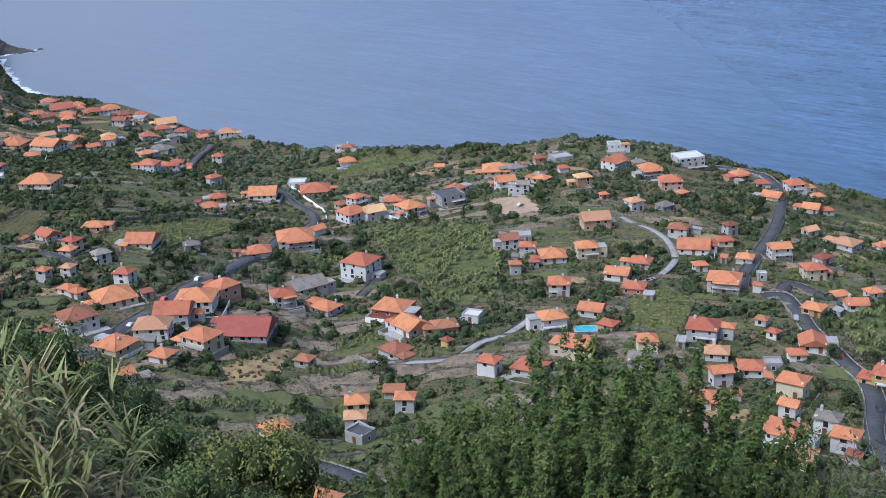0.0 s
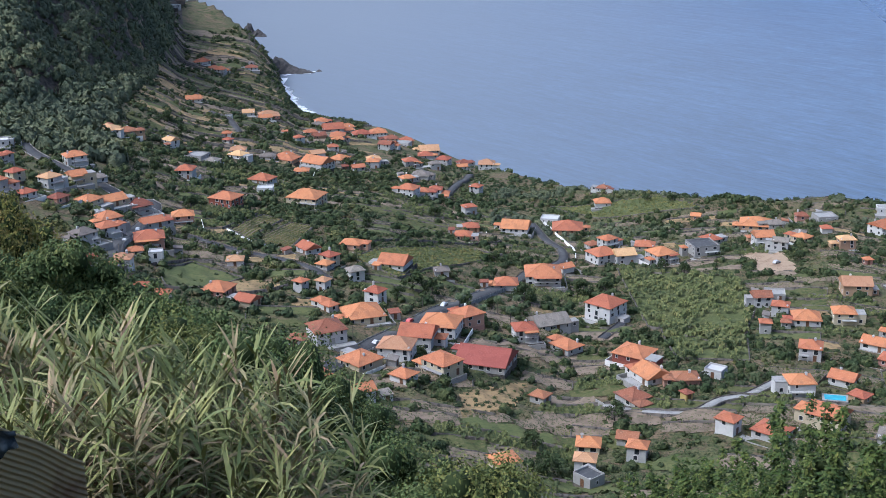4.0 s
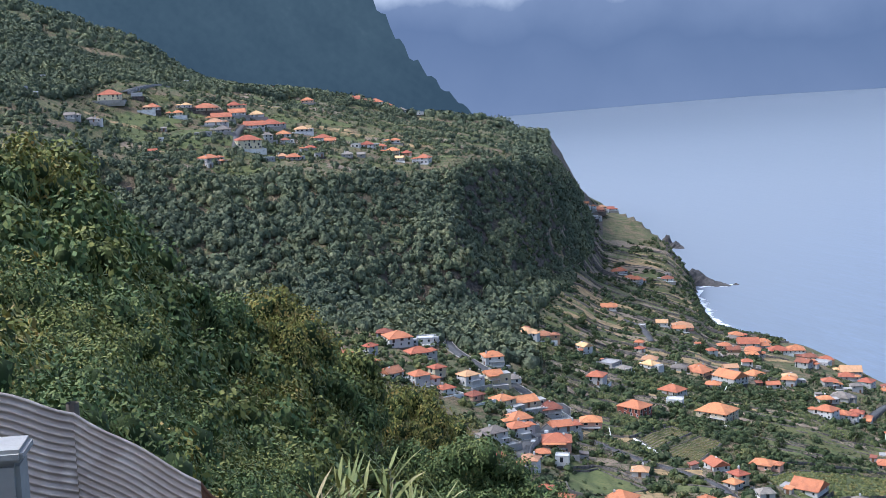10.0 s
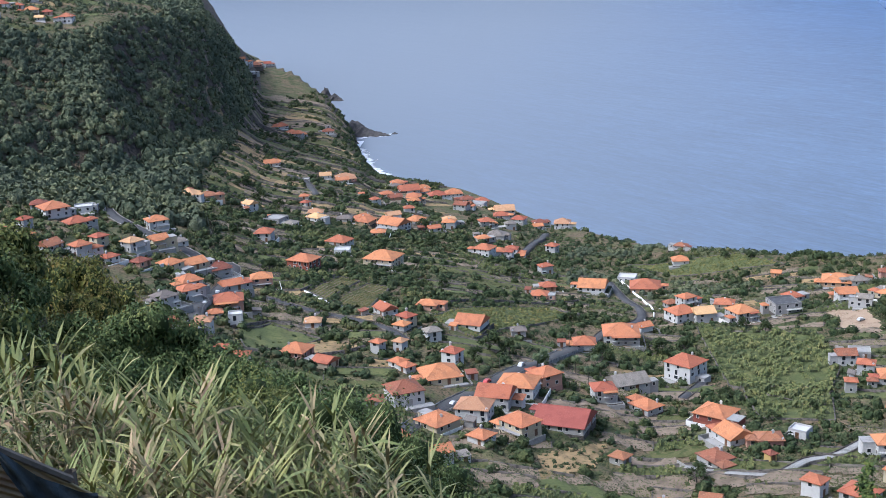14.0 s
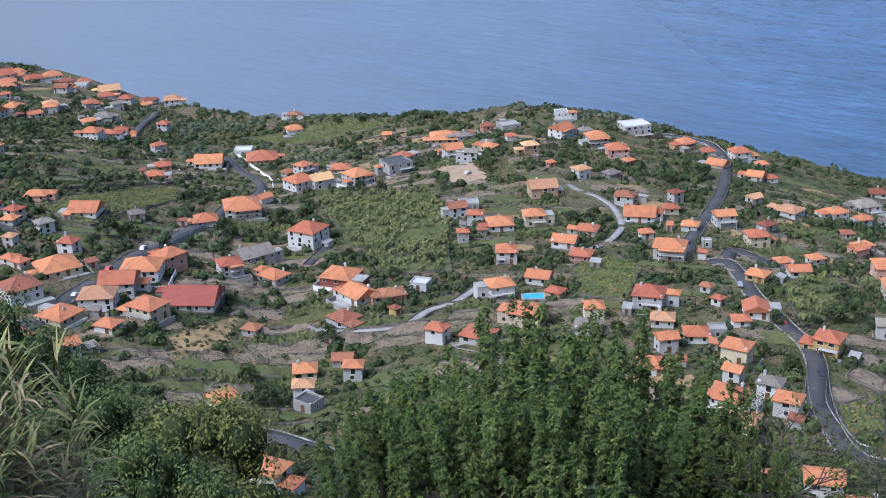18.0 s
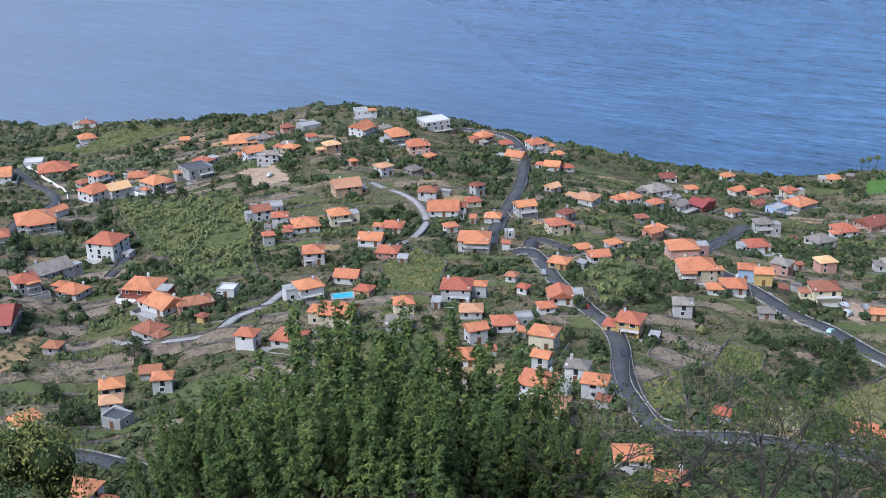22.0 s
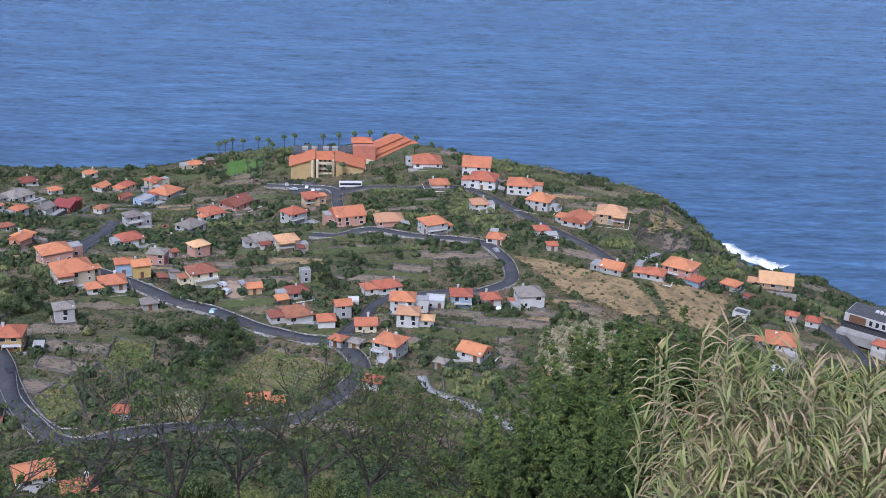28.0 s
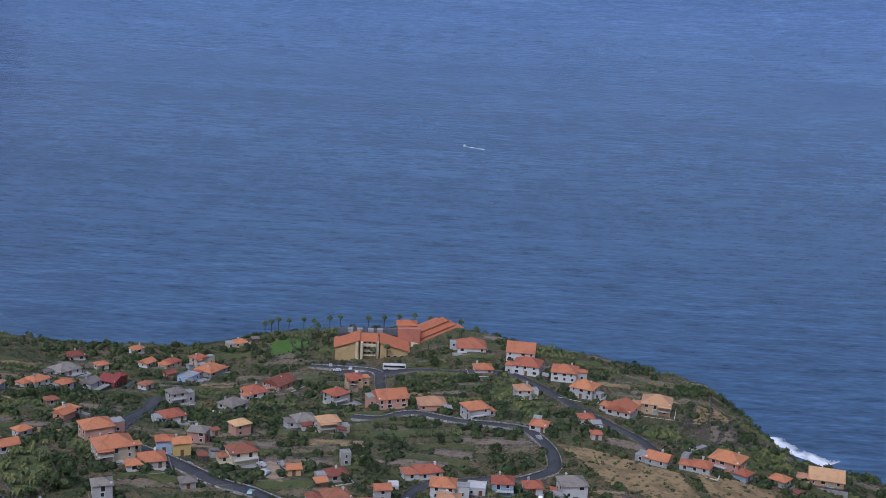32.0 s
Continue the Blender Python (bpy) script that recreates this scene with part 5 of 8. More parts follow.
house(84.6, 979.9, 27.3, 10.1, 9.8, 8, 1, "o", "t", 264)
house(99.2, 945.2, 27.4, 14.8, 13.2, 1, 1, "t", "g", 265)
house(62.0, 712.1, 58.9, 10.8, 9.5, -32, 2, "o", "w", 266)
house(71.4, 719.4, 56.7, 8.5, 7.3, -18, 1, "o", "w", 267)
house(109.2, 754.6, 46.2, 6.6, 6.0, -35, 2, "o", "w", 268)
house(76.5, 781.4, 50.5, 11.4, 10.6, -18, 1, "y", "g", 269)
house(-82.9, 970.7, 69.4, 11.1, 9.6, 6, 1, "o", "w", 270)
house(-25.8, 989.0, 50.4, 16.6, 15.0, 7, 1, "t", "p", 271)
house(-73.4, 1251.3, 42.3, 9.1, 8.6, 16, 1, "o", "w", 272)
house(-96.3, 1274.7, 48.8, 12.7, 11.6, 22, 1, "o", "w", 273)
house(9.1, 486.4, 94.0, 6.1, 5.5, -49, 2, "o", "c", 274)
house(0.6, 504.2, 94.2, 8.4, 7.0, -61, 1, "o", "w", 275)
house(-3.1, 447.1, 97.2, 4.3, 3.9, -41, 2, "o", "w", 276)
house(5.5, 449.3, 96.2, 4.2, 3.8, -38, 2, "t", "w", 277)
house(7.2, 427.7, 96.4, 4.8, 4.3, -54, 1, "o", "w", 278)
# the village on the upper shelf
house(-476.6, 923.5, 243.2, 17.1, 14.7, 18, 2, "o", "c", 279)
house(-463.0, 832.9, 235.0, 7.1, 6.6, 20, 1, "y", "w", 280)
house(-453.2, 847.2, 231.2, 7.5, 6.5, 13, 1, "y", "w", 281)
house(-445.5, 934.5, 235.0, 11.7, 11.1, 18, 1, "o", "w", 282)
house(-426.6, 940.8, 230.2, 8.4, 6.9, 26, 1, "o", "c", 283)
house(-414.6, 970.2, 230.0, 19.2, 15.0, 32, 1, "o", "c", 284)
house(-397.6, 960.9, 223.6, 15.8, 13.1, 28, 1, "o", "c", 285)
house(-474.7, 1170.8, 249.4, 8.4, 6.8, 5, 1, "o", "n", 286)
house(-452.2, 1197.1, 242.6, 11.9, 11.6, 14, 1, "o", "p", 287)
house(-349.1, 894.1, 204.1, 17.9, 15.0, 31, 3, "o", "c", 288)
house(-352.7, 825.9, 202.2, 11.7, 10.8, 59, 1, "o", "w", 289)
house(-391.1, 816.3, 209.3, 5.7, 5.2, 26, 1, "o", "w", 290)
house(-349.6, 975.5, 208.4, 11.7, 11.1, 22, 1, "o", "w", 291)
house(-310.9, 929.0, 201.7, 8.2, 6.7, 29, 1, "o", "w", 292)
house(-319.9, 989.7, 205.9, 12.7, 11.1, 26, 1, "o", "w", 293)
house(-343.8, 1006.5, 211.1, 11.4, 9.5, 26, 1, "t", "w", 294)
house(-373.9, 972.7, 215.8, 16.1, 14.2, 28, 1, "o", "w", 295)
house(-368.5, 998.3, 214.7, 17.1, 14.3, 19, 1, "o", "w", 296)
house(-279.3, 980.5, 200.7, 10.3, 10.4, 12, 1, "o", "w", 297)
house(-274.4, 907.2, 198.1, 8.0, 7.7, 14, 1, "y", "g", 298)
house(-255.5, 971.6, 196.3, 11.0, 9.3, 9, 1, "o", "c", 299)
house(-242.5, 943.8, 192.1, 6.3, 5.6, -3, 1, "t", "w", 300)
house(-222.5, 942.3, 189.9, 9.8, 9.4, -3, 2, "o", "w", 301)
house(-317.4, 852.1, 199.8, 7.4, 6.6, 39, 1, "fg", "g", 302)
house(-306.0, 874.1, 198.7, 10.2, 8.3, 26, 1, "o", "g", 303)
house(-409.7, 1320.0, 232.4, 10.2, 8.8, 10, 1, "o", "w", 304)
house(-402.0, 1348.5, 228.8, 22.4, 15.0, 14, 1, "o", "w", 305)
house(-386.3, 1398.7, 223.5, 17.7, 15.0, 14, 1, "o", "w", 306)
house(-433.8, 1275.8, 238.4, 12.3, 11.4, 11, 1, "fw", "w", 307)
house(-351.6, 1464.5, 211.2, 14.1, 13.8, 14, 1, "fw", "w", 308)
house(-143.3, 1548.3, 78.3, 16.0, 15.0, 10, 1, "d", "p", 309)
house(-137.7, 1643.2, 71.4, 14.0, 11.5, 10, 1, "o", "w", 310)
house(-140.2, 1457.1, 83.6, 9.2, 8.9, -1, 1, "fw", "w", 311)
house(-512.3, 855.1, 257.4, 6.2, 5.6, 28, 1, "fw", "w", 312)
house(-465.1, 947.9, 246.7, 9.0, 7.9, 27, 1, "fw", "w", 313)
house(-491.3, 1121.9, 250.9, 6.3, 5.6, 13, 1, "y", "w", 314)
house(-454.2, 1228.2, 248.6, 7.8, 7.1, 14, 1, "fw", "w", 315)
house(-432.6, 1200.9, 237.3, 5.9, 5.3, 7, 1, "fw", "w", 316)
house(-401.7, 1197.7, 230.0, 11.9, 11.3, 14, 1, "o", "p", 317)
house(-428.6, 962.6, 234.8, 7.9, 8.0, 35, 1, "t", "w", 318)
house(-404.2, 1006.9, 230.4, 11.1, 10.8, 34, 1, "o", "c", 319)
house(-395.9, 991.5, 224.6, 13.8, 12.3, 27, 1, "o", "w", 320)
house(-394.4, 938.6, 220.5, 14.2, 13.8, 18, 1, "t", "w", 321)
house(-384.6, 897.8, 216.0, 8.5, 7.5, 19, 1, "fg", "g", 322)
house(-381.1, 923.2, 216.2, 11.8, 11.5, 26, 1, "y", "g", 323)
house(-408.1, 867.3, 215.0, 3.4, 3.0, 12, 1, "fw", "w", 324)
house(-419.5, 897.7, 221.0, 3.8, 3.4, 20, 1, "y", "g", 325)
house(-448.4, 930.3, 236.2, 6.6, 6.0, 21, 1, "t", "c", 326)
house(-384.6, 1008.2, 221.7, 11.8, 11.6, 27, 1, "t", "w", 327)
house(-352.3, 946.5, 207.4, 7.2, 6.7, 29, 2, "y", "w", 328)
house(-341.6, 956.8, 205.3, 7.0, 6.8, 23, 1, "d", "w", 329)
house(-310.0, 978.3, 204.5, 8.8, 7.6, 22, 1, "o", "t", 330)
house(-280.2, 950.9, 202.9, 6.6, 5.9, 4, 1, "fw", "w", 331)
house(-268.2, 983.8, 198.9, 8.0, 7.1, 7, 1, "o", "w", 332)
house(-245.7, 979.3, 193.8, 7.6, 7.7, 6, 1, "o", "p", 333)
house(-265.9, 1021.6, 201.4, 8.2, 6.6, 17, 1, "o", "w", 334)
house(-267.6, 922.4, 196.8, 5.7, 5.1, 9, 1, "y", "g", 335)
house(-290.9, 888.6, 199.6, 6.5, 5.9, 26, 1, "fg", "g", 336)
house(-317.7, 881.9, 198.6, 7.5, 6.8, 29, 1, "t", "g", 337)
house(-375.6, 1476.6, 219.1, 13.2, 12.4, 15, 1, "y", "w", 338)
house(-419.2, 1299.3, 235.5, 8.4, 7.0, 17, 1, "fw", "w", 339)
house(-397.1, 1377.2, 226.6, 12.4, 11.4, 21, 1, "o", "w", 340)
house(-376.9, 1414.2, 221.1, 12.3, 12.2, 21, 1, "o", "c", 341)
house(-529.1, 913.8, 267.2, 4.4, 4.0, 26, 1, "fw", "w", 342)
house(-509.8, 1149.7, 263.7, 3.7, 3.4, 6, 1, "fw", "w", 343)
house(-345.7, 809.0, 199.7, 4.1, 3.7, 64, 1, "fg", "g", 344)
house(-146.3, 1420.0, 103.2, 8.9, 8.3, 8, 1, "o", "w", 345)
house(-145.2, 1626.0, 75.7, 11.0, 9.8, 13, 1, "t", "p", 346)
house(-83.9, 1253.2, 44.5, 9.7, 8.9, 20, 1, "o", "w", 347)
house(-96.7, 1270.8, 48.8, 8.1, 7.8, 23, 1, "o", "w", 348)
house(-82.0, 984.4, 67.3, 10.2, 9.1, 2, 1, "o", "w", 349)
house(-40.9, 971.9, 56.8, 8.8, 7.7, 5, 1, "t", "w", 350)
house(-28.2, 988.3, 50.5, 9.5, 9.6, 4, 1, "o", "p", 351)
house(-53.7, 924.3, 64.2, 5.3, 4.8, -4, 1, "fw", "g", 352)
house(-48.2, 1288.2, 38.3, 4.7, 4.2, 15, 2, "y", "w", 353)
house(-50.4, 833.1, 71.7, 5.8, 5.3, -8, 1, "o", "w", 354)

# smaller houses between the others
house(-166.8, 603.9, 124.0, 7.5, 6.6, 9, 2, "d", "w", 601)
house(-147.7, 631.0, 117.7, 6.8, 6.3, 1, 1, "fg", "w", 602)
house(-101.4, 725.9, 99.3, 9.4, 8.2, 15, 1, "d", "t", 603)
house(-3.4, 899.0, 50.4, 8.4, 7.7, 9, 1, "y", "w", 604)
house(13.3, 936.4, 44.2, 9.4, 7.6, 17, 1, "d", "t", 605)
house(27.8, 935.1, 42.2, 11.0, 10.3, -7, 2, "o", "g", 606)
house(80.1, 961.7, 29.5, 11.6, 9.4, -23, 1, "fg", "w", 607)
house(92.5, 906.8, 32.5, 10.7, 9.0, -5, 1, "o", "w", 608)
house(47.6, 813.1, 52.6, 8.6, 8.0, 6, 2, "t", "g", 609)
house(9.7, 810.4, 58.7, 8.9, 7.3, 17, 2, "t", "w", 610)
house(-10.0, 788.4, 65.6, 9.0, 7.5, 17, 1, "o", "w", 611)
house(104.2, 889.4, 31.1, 9.4, 8.9, -27, 2, "o", "w", 612)
house(122.0, 908.8, 24.5, 9.4, 8.6, 11, 1, "d", "w", 613)
house(73.8, 828.2, 46.3, 9.0, 7.6, 14, 2, "o", "g", 614)
house(-27.6, 969.1, 52.7, 9.4, 7.6, 7, 1, "o", "w", 615)
house(-77.2, 1237.1, 44.1, 10.6, 8.7, -19, 2, "o", "g", 616)
house(-47.7, 1275.6, 40.6, 11.7, 10.0, 0, 1, "d", "w", 617)
house(-143.3, 1565.0, 77.7, 10.4, 9.3, 27, 1, "o", "c", 618)
house(-144.9, 1438.7, 97.8, 9.2, 7.8, 30, 1, "o", "w", 619)
house(63.5, 915.8, 38.1, 9.8, 8.7, -28, 2, "d", "w", 620)
house(72.2, 979.8, 29.4, 10.7, 9.3, 5, 1, "d", "c", 621)
house(21.5, 849.7, 53.3, 6.8, 5.5, 7, 2, "o", "w", 622)
house(-1.1, 740.0, 67.3, 8.6, 7.3, -7, 1, "o", "w", 623)
house(7.1, 957.5, 42.4, 9.4, 8.1, 13, 1, "o", "c", 624)
house(35.2, 775.7, 58.9, 7.7, 6.4, 13, 1, "o", "w", 625)
house(-22.0, 769.7, 70.0, 8.9, 7.3, -7, 1, "y", "w", 626)
house(-39.9, 764.5, 74.2, 9.4, 7.8, -5, 2, "t", "w", 627)
house(14.8, 1032.9, 31.8, 9.1, 7.4, 1, 1, "y", "t", 628)
house(93.1, 849.9, 37.9, 7.3, 6.1, 9, 2, "y", "w", 629)
house(117.8, 886.7, 27.6, 7.2, 6.1, 7, 1, "o", "w", 630)
house(65.4, 759.7, 54.6, 8.1, 7.0, 16, 1, "o", "g", 631)
house(137.6, 894.5, 25.0, 11.6, 11.0, -12, 2, "t", "w", 632)
house(179.8, 706.5, 48.4, 9.1, 8.4, -6, 1, "o", "w", 633)
house(56.5, 494.8, 84.0, 6.0, 4.9, -2, 1, "y", "w", 634)
house(153.8, 559.2, 63.1, 9.6, 8.7, 6, 2, "t", "w", 635)
house(-4.8, 391.0, 98.8, 5.4, 4.9, -16, 1, "d", "w", 636)
house(88.2, 629.3, 61.0, 8.1, 7.6, -2, 1, "o", "t", 637)
house(80.2, 602.2, 65.2, 8.3, 7.6, -15, 1, "o", "p", 638)
house(18.6, 466.6, 93.7, 5.8, 5.3, 19, 2, "y", "w", 639)
house(67.0, 931.1, 36.0, 10.7, 9.9, -27, 1, "o", "w", 640)
house(38.4, 1008.3, 31.5, 9.9, 8.6, 12, 1, "o", "w", 641)
house(94.4, 681.5, 54.6, 7.1, 5.8, 16, 2, "o", "w", 642)
house(80.4, 729.6, 52.6, 7.7, 6.5, -14, 2, "o", "w", 643)
house(190.0, 745.2, 46.3, 7.4, 6.3, -33, 1, "d", "w", 644)
house(226.5, 542.1, 71.4, 7.0, 5.8, -29, 2, "y", "w", 645)
house(171.5, 583.8, 60.9, 9.3, 8.3, -20, 1, "o", "c", 646)
house(78.9, 317.9, 90.3, 6.5, 5.9, -16, 1, "o", "c", 647)
house(73.8, 300.6, 92.6, 5.6, 4.8, -18, 2, "t", "w", 648)
house(201.6, 377.0, 84.0, 7.7, 7.1, -40, 1, "o", "p", 649)
house(183.7, 455.4, 77.7, 7.1, 6.6, -7, 2, "d", "w", 650)
house(243.7, 560.8, 70.6, 7.1, 6.3, -48, 1, "y", "w", 651)
house(229.1, 571.8, 66.0, 7.0, 5.7, -3, 1, "o", "t", 652)
house(303.2, 593.5, 71.4, 7.1, 6.6, -18, 1, "fg", "w", 653)
house(427.3, 478.5, 41.4, 9.3, 7.5, -28, 1, "d", "w", 654)
house(347.8, 506.0, 60.6, 9.1, 8.6, -56, 1, "o", "t", 655)
house(184.7, 238.3, 99.1, 6.0, 5.0, -50, 2, "y", "w", 656)
house(263.0, 399.1, 77.8, 6.3, 5.4, -41, 1, "o", "w", 657)
house(122.3, 362.9, 88.6, 7.9, 6.8, -6, 1, "d", "p", 658)

# ---- trees near the viewpoint ----


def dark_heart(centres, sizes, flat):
    """Small uneven masses added inside the boughs; their dark colour stands in for the shade there."""
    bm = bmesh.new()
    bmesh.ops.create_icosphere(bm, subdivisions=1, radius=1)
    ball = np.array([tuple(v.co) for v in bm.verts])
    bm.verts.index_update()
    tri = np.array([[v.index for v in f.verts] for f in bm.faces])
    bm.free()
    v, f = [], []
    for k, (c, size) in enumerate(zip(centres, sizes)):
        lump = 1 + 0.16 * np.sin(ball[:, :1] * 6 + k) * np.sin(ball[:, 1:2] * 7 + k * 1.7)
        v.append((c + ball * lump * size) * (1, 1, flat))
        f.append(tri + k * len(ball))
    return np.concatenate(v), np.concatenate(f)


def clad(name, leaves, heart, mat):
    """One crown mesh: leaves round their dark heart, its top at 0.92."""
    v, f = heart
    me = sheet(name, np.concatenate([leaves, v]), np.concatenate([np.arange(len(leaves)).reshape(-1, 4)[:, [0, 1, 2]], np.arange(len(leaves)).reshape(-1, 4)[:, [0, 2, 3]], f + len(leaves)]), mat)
    me.materials.append(INNER_SHADE)
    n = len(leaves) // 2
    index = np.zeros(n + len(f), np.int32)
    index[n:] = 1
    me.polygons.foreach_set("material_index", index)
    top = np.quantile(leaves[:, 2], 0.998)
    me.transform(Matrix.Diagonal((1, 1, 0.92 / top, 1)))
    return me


def leaf_crown(name, seed, leaves, leaf, mat, lobes=24, flat=0.9):
    """A crown of radius one: rounded boughs on an uneven dome, clad in small leaves that face outwards."""
    r = np.random.RandomState(seed)
    c = r.normal(size=(lobes, 3))
    c /= np.linalg.norm(c, axis=1)[:, None]
    c[:, 2] = np.abs(c[:, 2]) * 1.15 - 0.35
    c *= r.uniform(0.5, 0.82, (lobes, 1))
    size = r.uniform(0.15, 0.31, lobes)
    pick = r.choice(lobes, leaves, p=size ** 2 / (size ** 2).sum())
    out = r.normal(size=(leaves, 3)) + (0, 0, 0.5)
    out /= np.linalg.norm(out, axis=1)[:, None]
    rough = 1 + 0.24 * np.sin(out[:, 0] * 7 + pick) * np.sin(out[:, 1] * 8 + pick * 2.1)
    at = (c[pick] + out * (size[pick] * rough * r.uniform(0.84, 1.12, leaves))[:, None]) * (1, 1, flat)
    quads = blades(at, out + r.normal(size=(leaves, 3)) * 0.36, leaf * r.uniform(0.65, 1.35, (leaves, 1)), r)
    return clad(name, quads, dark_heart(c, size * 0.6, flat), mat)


def blades(at, face, n, r):
    """Pointed leaves at the given places; each lies roughly across its facing direction and droops."""
    face = face / np.linalg.norm(face, axis=1)[:, None]
    way = np.cross(face, r.normal(size=face.shape))
    way = way / (np.linalg.norm(way, axis=1)[:, None] + 1e-9) - (0, 0, 0.25) + face * 0.25
    side = np.cross(way, face)
    side /= np.linalg.norm(side, axis=1)[:, None] + 1e-9
    return np.stack([at, at + way * n * 0.5 - side * n * 0.27, at + way * n, at + way * n * 0.5 + side * n * 0.27], 1).reshape(-1, 3)


def spire_crown(name, seed, spires, tufts, leaves, mat):
    """A dome of radius one made of upright shoots, each set with tufts of small leaves that thin out to its tip."""
    r = np.random.RandomState(seed)
    turn_by, out = r.uniform(0, 6.283, spires), np.sqrt(r.uniform(0.0, 1, spires))
    foot = np.stack([np.cos(turn_by) * out * 0.82, np.sin(turn_by) * out * 0.82], 1)
    tall = (0.95 * np.sqrt(1.02 - out ** 2 * 0.9)) * r.uniform(0.72, 1.08, spires)
    long = r.uniform(0.5, 0.95, spires)
    lean = np.stack([foot[:, 0] * 0.28 + r.normal(0, 0.07, spires), foot[:, 1] * 0.28 + r.normal(0, 0.07, spires), np.ones(spires)], 1)
    base = np.stack([foot[:, 0], foot[:, 1], tall - long], 1)
    home = np.repeat(np.arange(spires), tufts)
    t = r.uniform(0, 1, len(home)) ** 0.85
    way = r.normal(size=(len(home), 3))
    way /= np.linalg.norm(way, axis=1)[:, None]
    spread_out = 0.125 * (1.04 - t) ** 0.7 * r.uniform(0.35, 1.0, len(home))
    c = base[home] + lean[home] * (long[home] * t)[:, None] + way * spread_out[:, None]
    pick = np.repeat(np.arange(len(c)), leaves)
    around = r.normal(size=(len(pick), 3)) + (0, 0, 0.5)
    around /= np.linalg.norm(around, axis=1)[:, None]
    at = c[pick] + around * (0.018 * r.uniform(0.3, 1, len(pick)))[:, None]
    quads = blades(at, around * 0.4 + way[pick] * 0.5 + (0, 0, 0.9) + r.normal(size=(len(pick), 3)) * 0.35, 0.027 * r.uniform(0.7, 1.35, (len(pick), 1)), r)
    inner = np.concatenate([base + lean * (long * k)[:, None] for k in (0.05, 0.25, 0.45)])
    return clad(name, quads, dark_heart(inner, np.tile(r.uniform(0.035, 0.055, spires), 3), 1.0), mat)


def limb(bm, a, b, ra, rb, sides=6):
    """A tapered round length of wood from a to b."""
    a, b = Vector(a), Vector(b)
    way = (b - a).normalized()
    u = way.orthogonal().normalized()
    v = way.cross(u)
    rings = []
    for p, rad in ((a, ra), (b, rb)):
        rings.append([bm.verts.new(p + (u * math.cos(k * 6.283 / sides) + v * math.sin(k * 6.283 / sides)) * rad) for k in range(sides)])
    for k in range(sides):
        bm.faces.new((rings[0][k], rings[0][(k + 1) % sides], rings[1][(k + 1) % sides], rings[1][k]))
    return bm


def trunk_mesh(seed, tall):
    """A trunk of that height with limbs that fork into a crown of radius one."""
    r = random.Random(seed)
    bm = limb(bmesh.new(), (0, 0, -tall), (0.05, 0.02, -tall * 0.4), 0.07, 0.055)
    limb(bm, (0.05, 0.02, -tall * 0.4), (0, 0, 0), 0.055, 0.035)
    for k in range(9):
        a, z = k * 0.75 + r.uniform(-0.3, 0.3), -tall * (0.1 + 0.35 * r.random())
        mid = (math.cos(a) * 0.3, math.sin(a) * 0.3, z + 0.1)
        limb(bm, (0.02, 0, z), mid, 0.035, 0.022, 5)
        for s in (-0.4, 0.1, 0.5):
            limb(bm, mid, (math.cos(a + s) * 0.72, math.sin(a + s) * 0.72, min(mid[2] + r.uniform(0.0, 0.2), 0.1)), 0.02, 0.006, 4)
    return plain(bm, "trunk")


TRUNKS = [trunk_mesh(k, 1.6) for k in range(4)]
for me in TRUNKS:
    me.materials.append(BARK)
PLUMED = [spire_crown("crown", 110 + k, 56, 52, 12, LEAF) for k in range(3)]
BROAD = [leaf_crown("crown", 200 + k, 7200, 0.054, DARK_LEAF, 32) for k in range(3)]
GOLDEN = [leaf_crown("crown", 300 + k, 6400, 0.055, GOLD_LEAF, 30) for k in range(2)]
OLIVE = [leaf_crown("crown", 320 + k, 7000, 0.054, FLANK_LEAF, 32) for k in range(2)]
NEAR_BROAD = [leaf_crown("crown", 230 + k, 13500, 0.032, (DARK_LEAF, FLANK_LEAF)[k], 40) for k in range(2)]
DISTANT = [leaf_crown("crown", 340 + k, 3400, 0.078, (DARK_LEAF, FLANK_LEAF)[k % 2], 26) for k in range(2)]


def spot(az, d):
    return -d * math.sin(radians(az)), d * math.cos(radians(az))


def tree(az, d, top, radius, crowns, label, seed, squash=1.0):
    """A broadleaf tree whose crown reaches up to the given angle below the eye's level."""
    x, y = spot(az, d)
    z = EYE.z + d * math.tan(radians(top)) - radius * 0.92 * squash
    thing = new("tree")
    thing.matrix_world = pose(x, y, z, 0, 0, seed * 67 % 360)
    tagged(thing, label, "tree", "trees on the near slope")
    crown = stick("crown", crowns[seed % len(crowns)], thing, 0, 0, 0)
    crown.scale = (radius, radius, radius * squash)
    ground = height_at(x, y)
    wood = stick("trunk", TRUNKS[seed % 4], thing, 0, 0, 0)
    wood.scale = (radius, radius, max(z - ground + 0.5, 0.6) / 1.6)
    return thing


DENSE = "dense dark green laurel-like tree with small glossy leaves"
for k, (az, d, top, radius) in enumerate(((-26.2, 28.5, -25.3, 4.5), (-20.6, 28, -27.6, 3.3), (-31.2, 29, -26.6, 3.5), (-17.6, 26, -29.4, 1.9), (-34.4, 27.5, -28.8, 2.6), (-23.5, 24.5, -28.2, 2.8), (-29.0, 24, -28.6, 2.8), (-37.0, 27, -30.4, 1.7))):
    tree(az, d, top, radius, PLUMED, DENSE, k + 1, 1.05)
GREEN = "spreading green broadleaf tree on the slope"
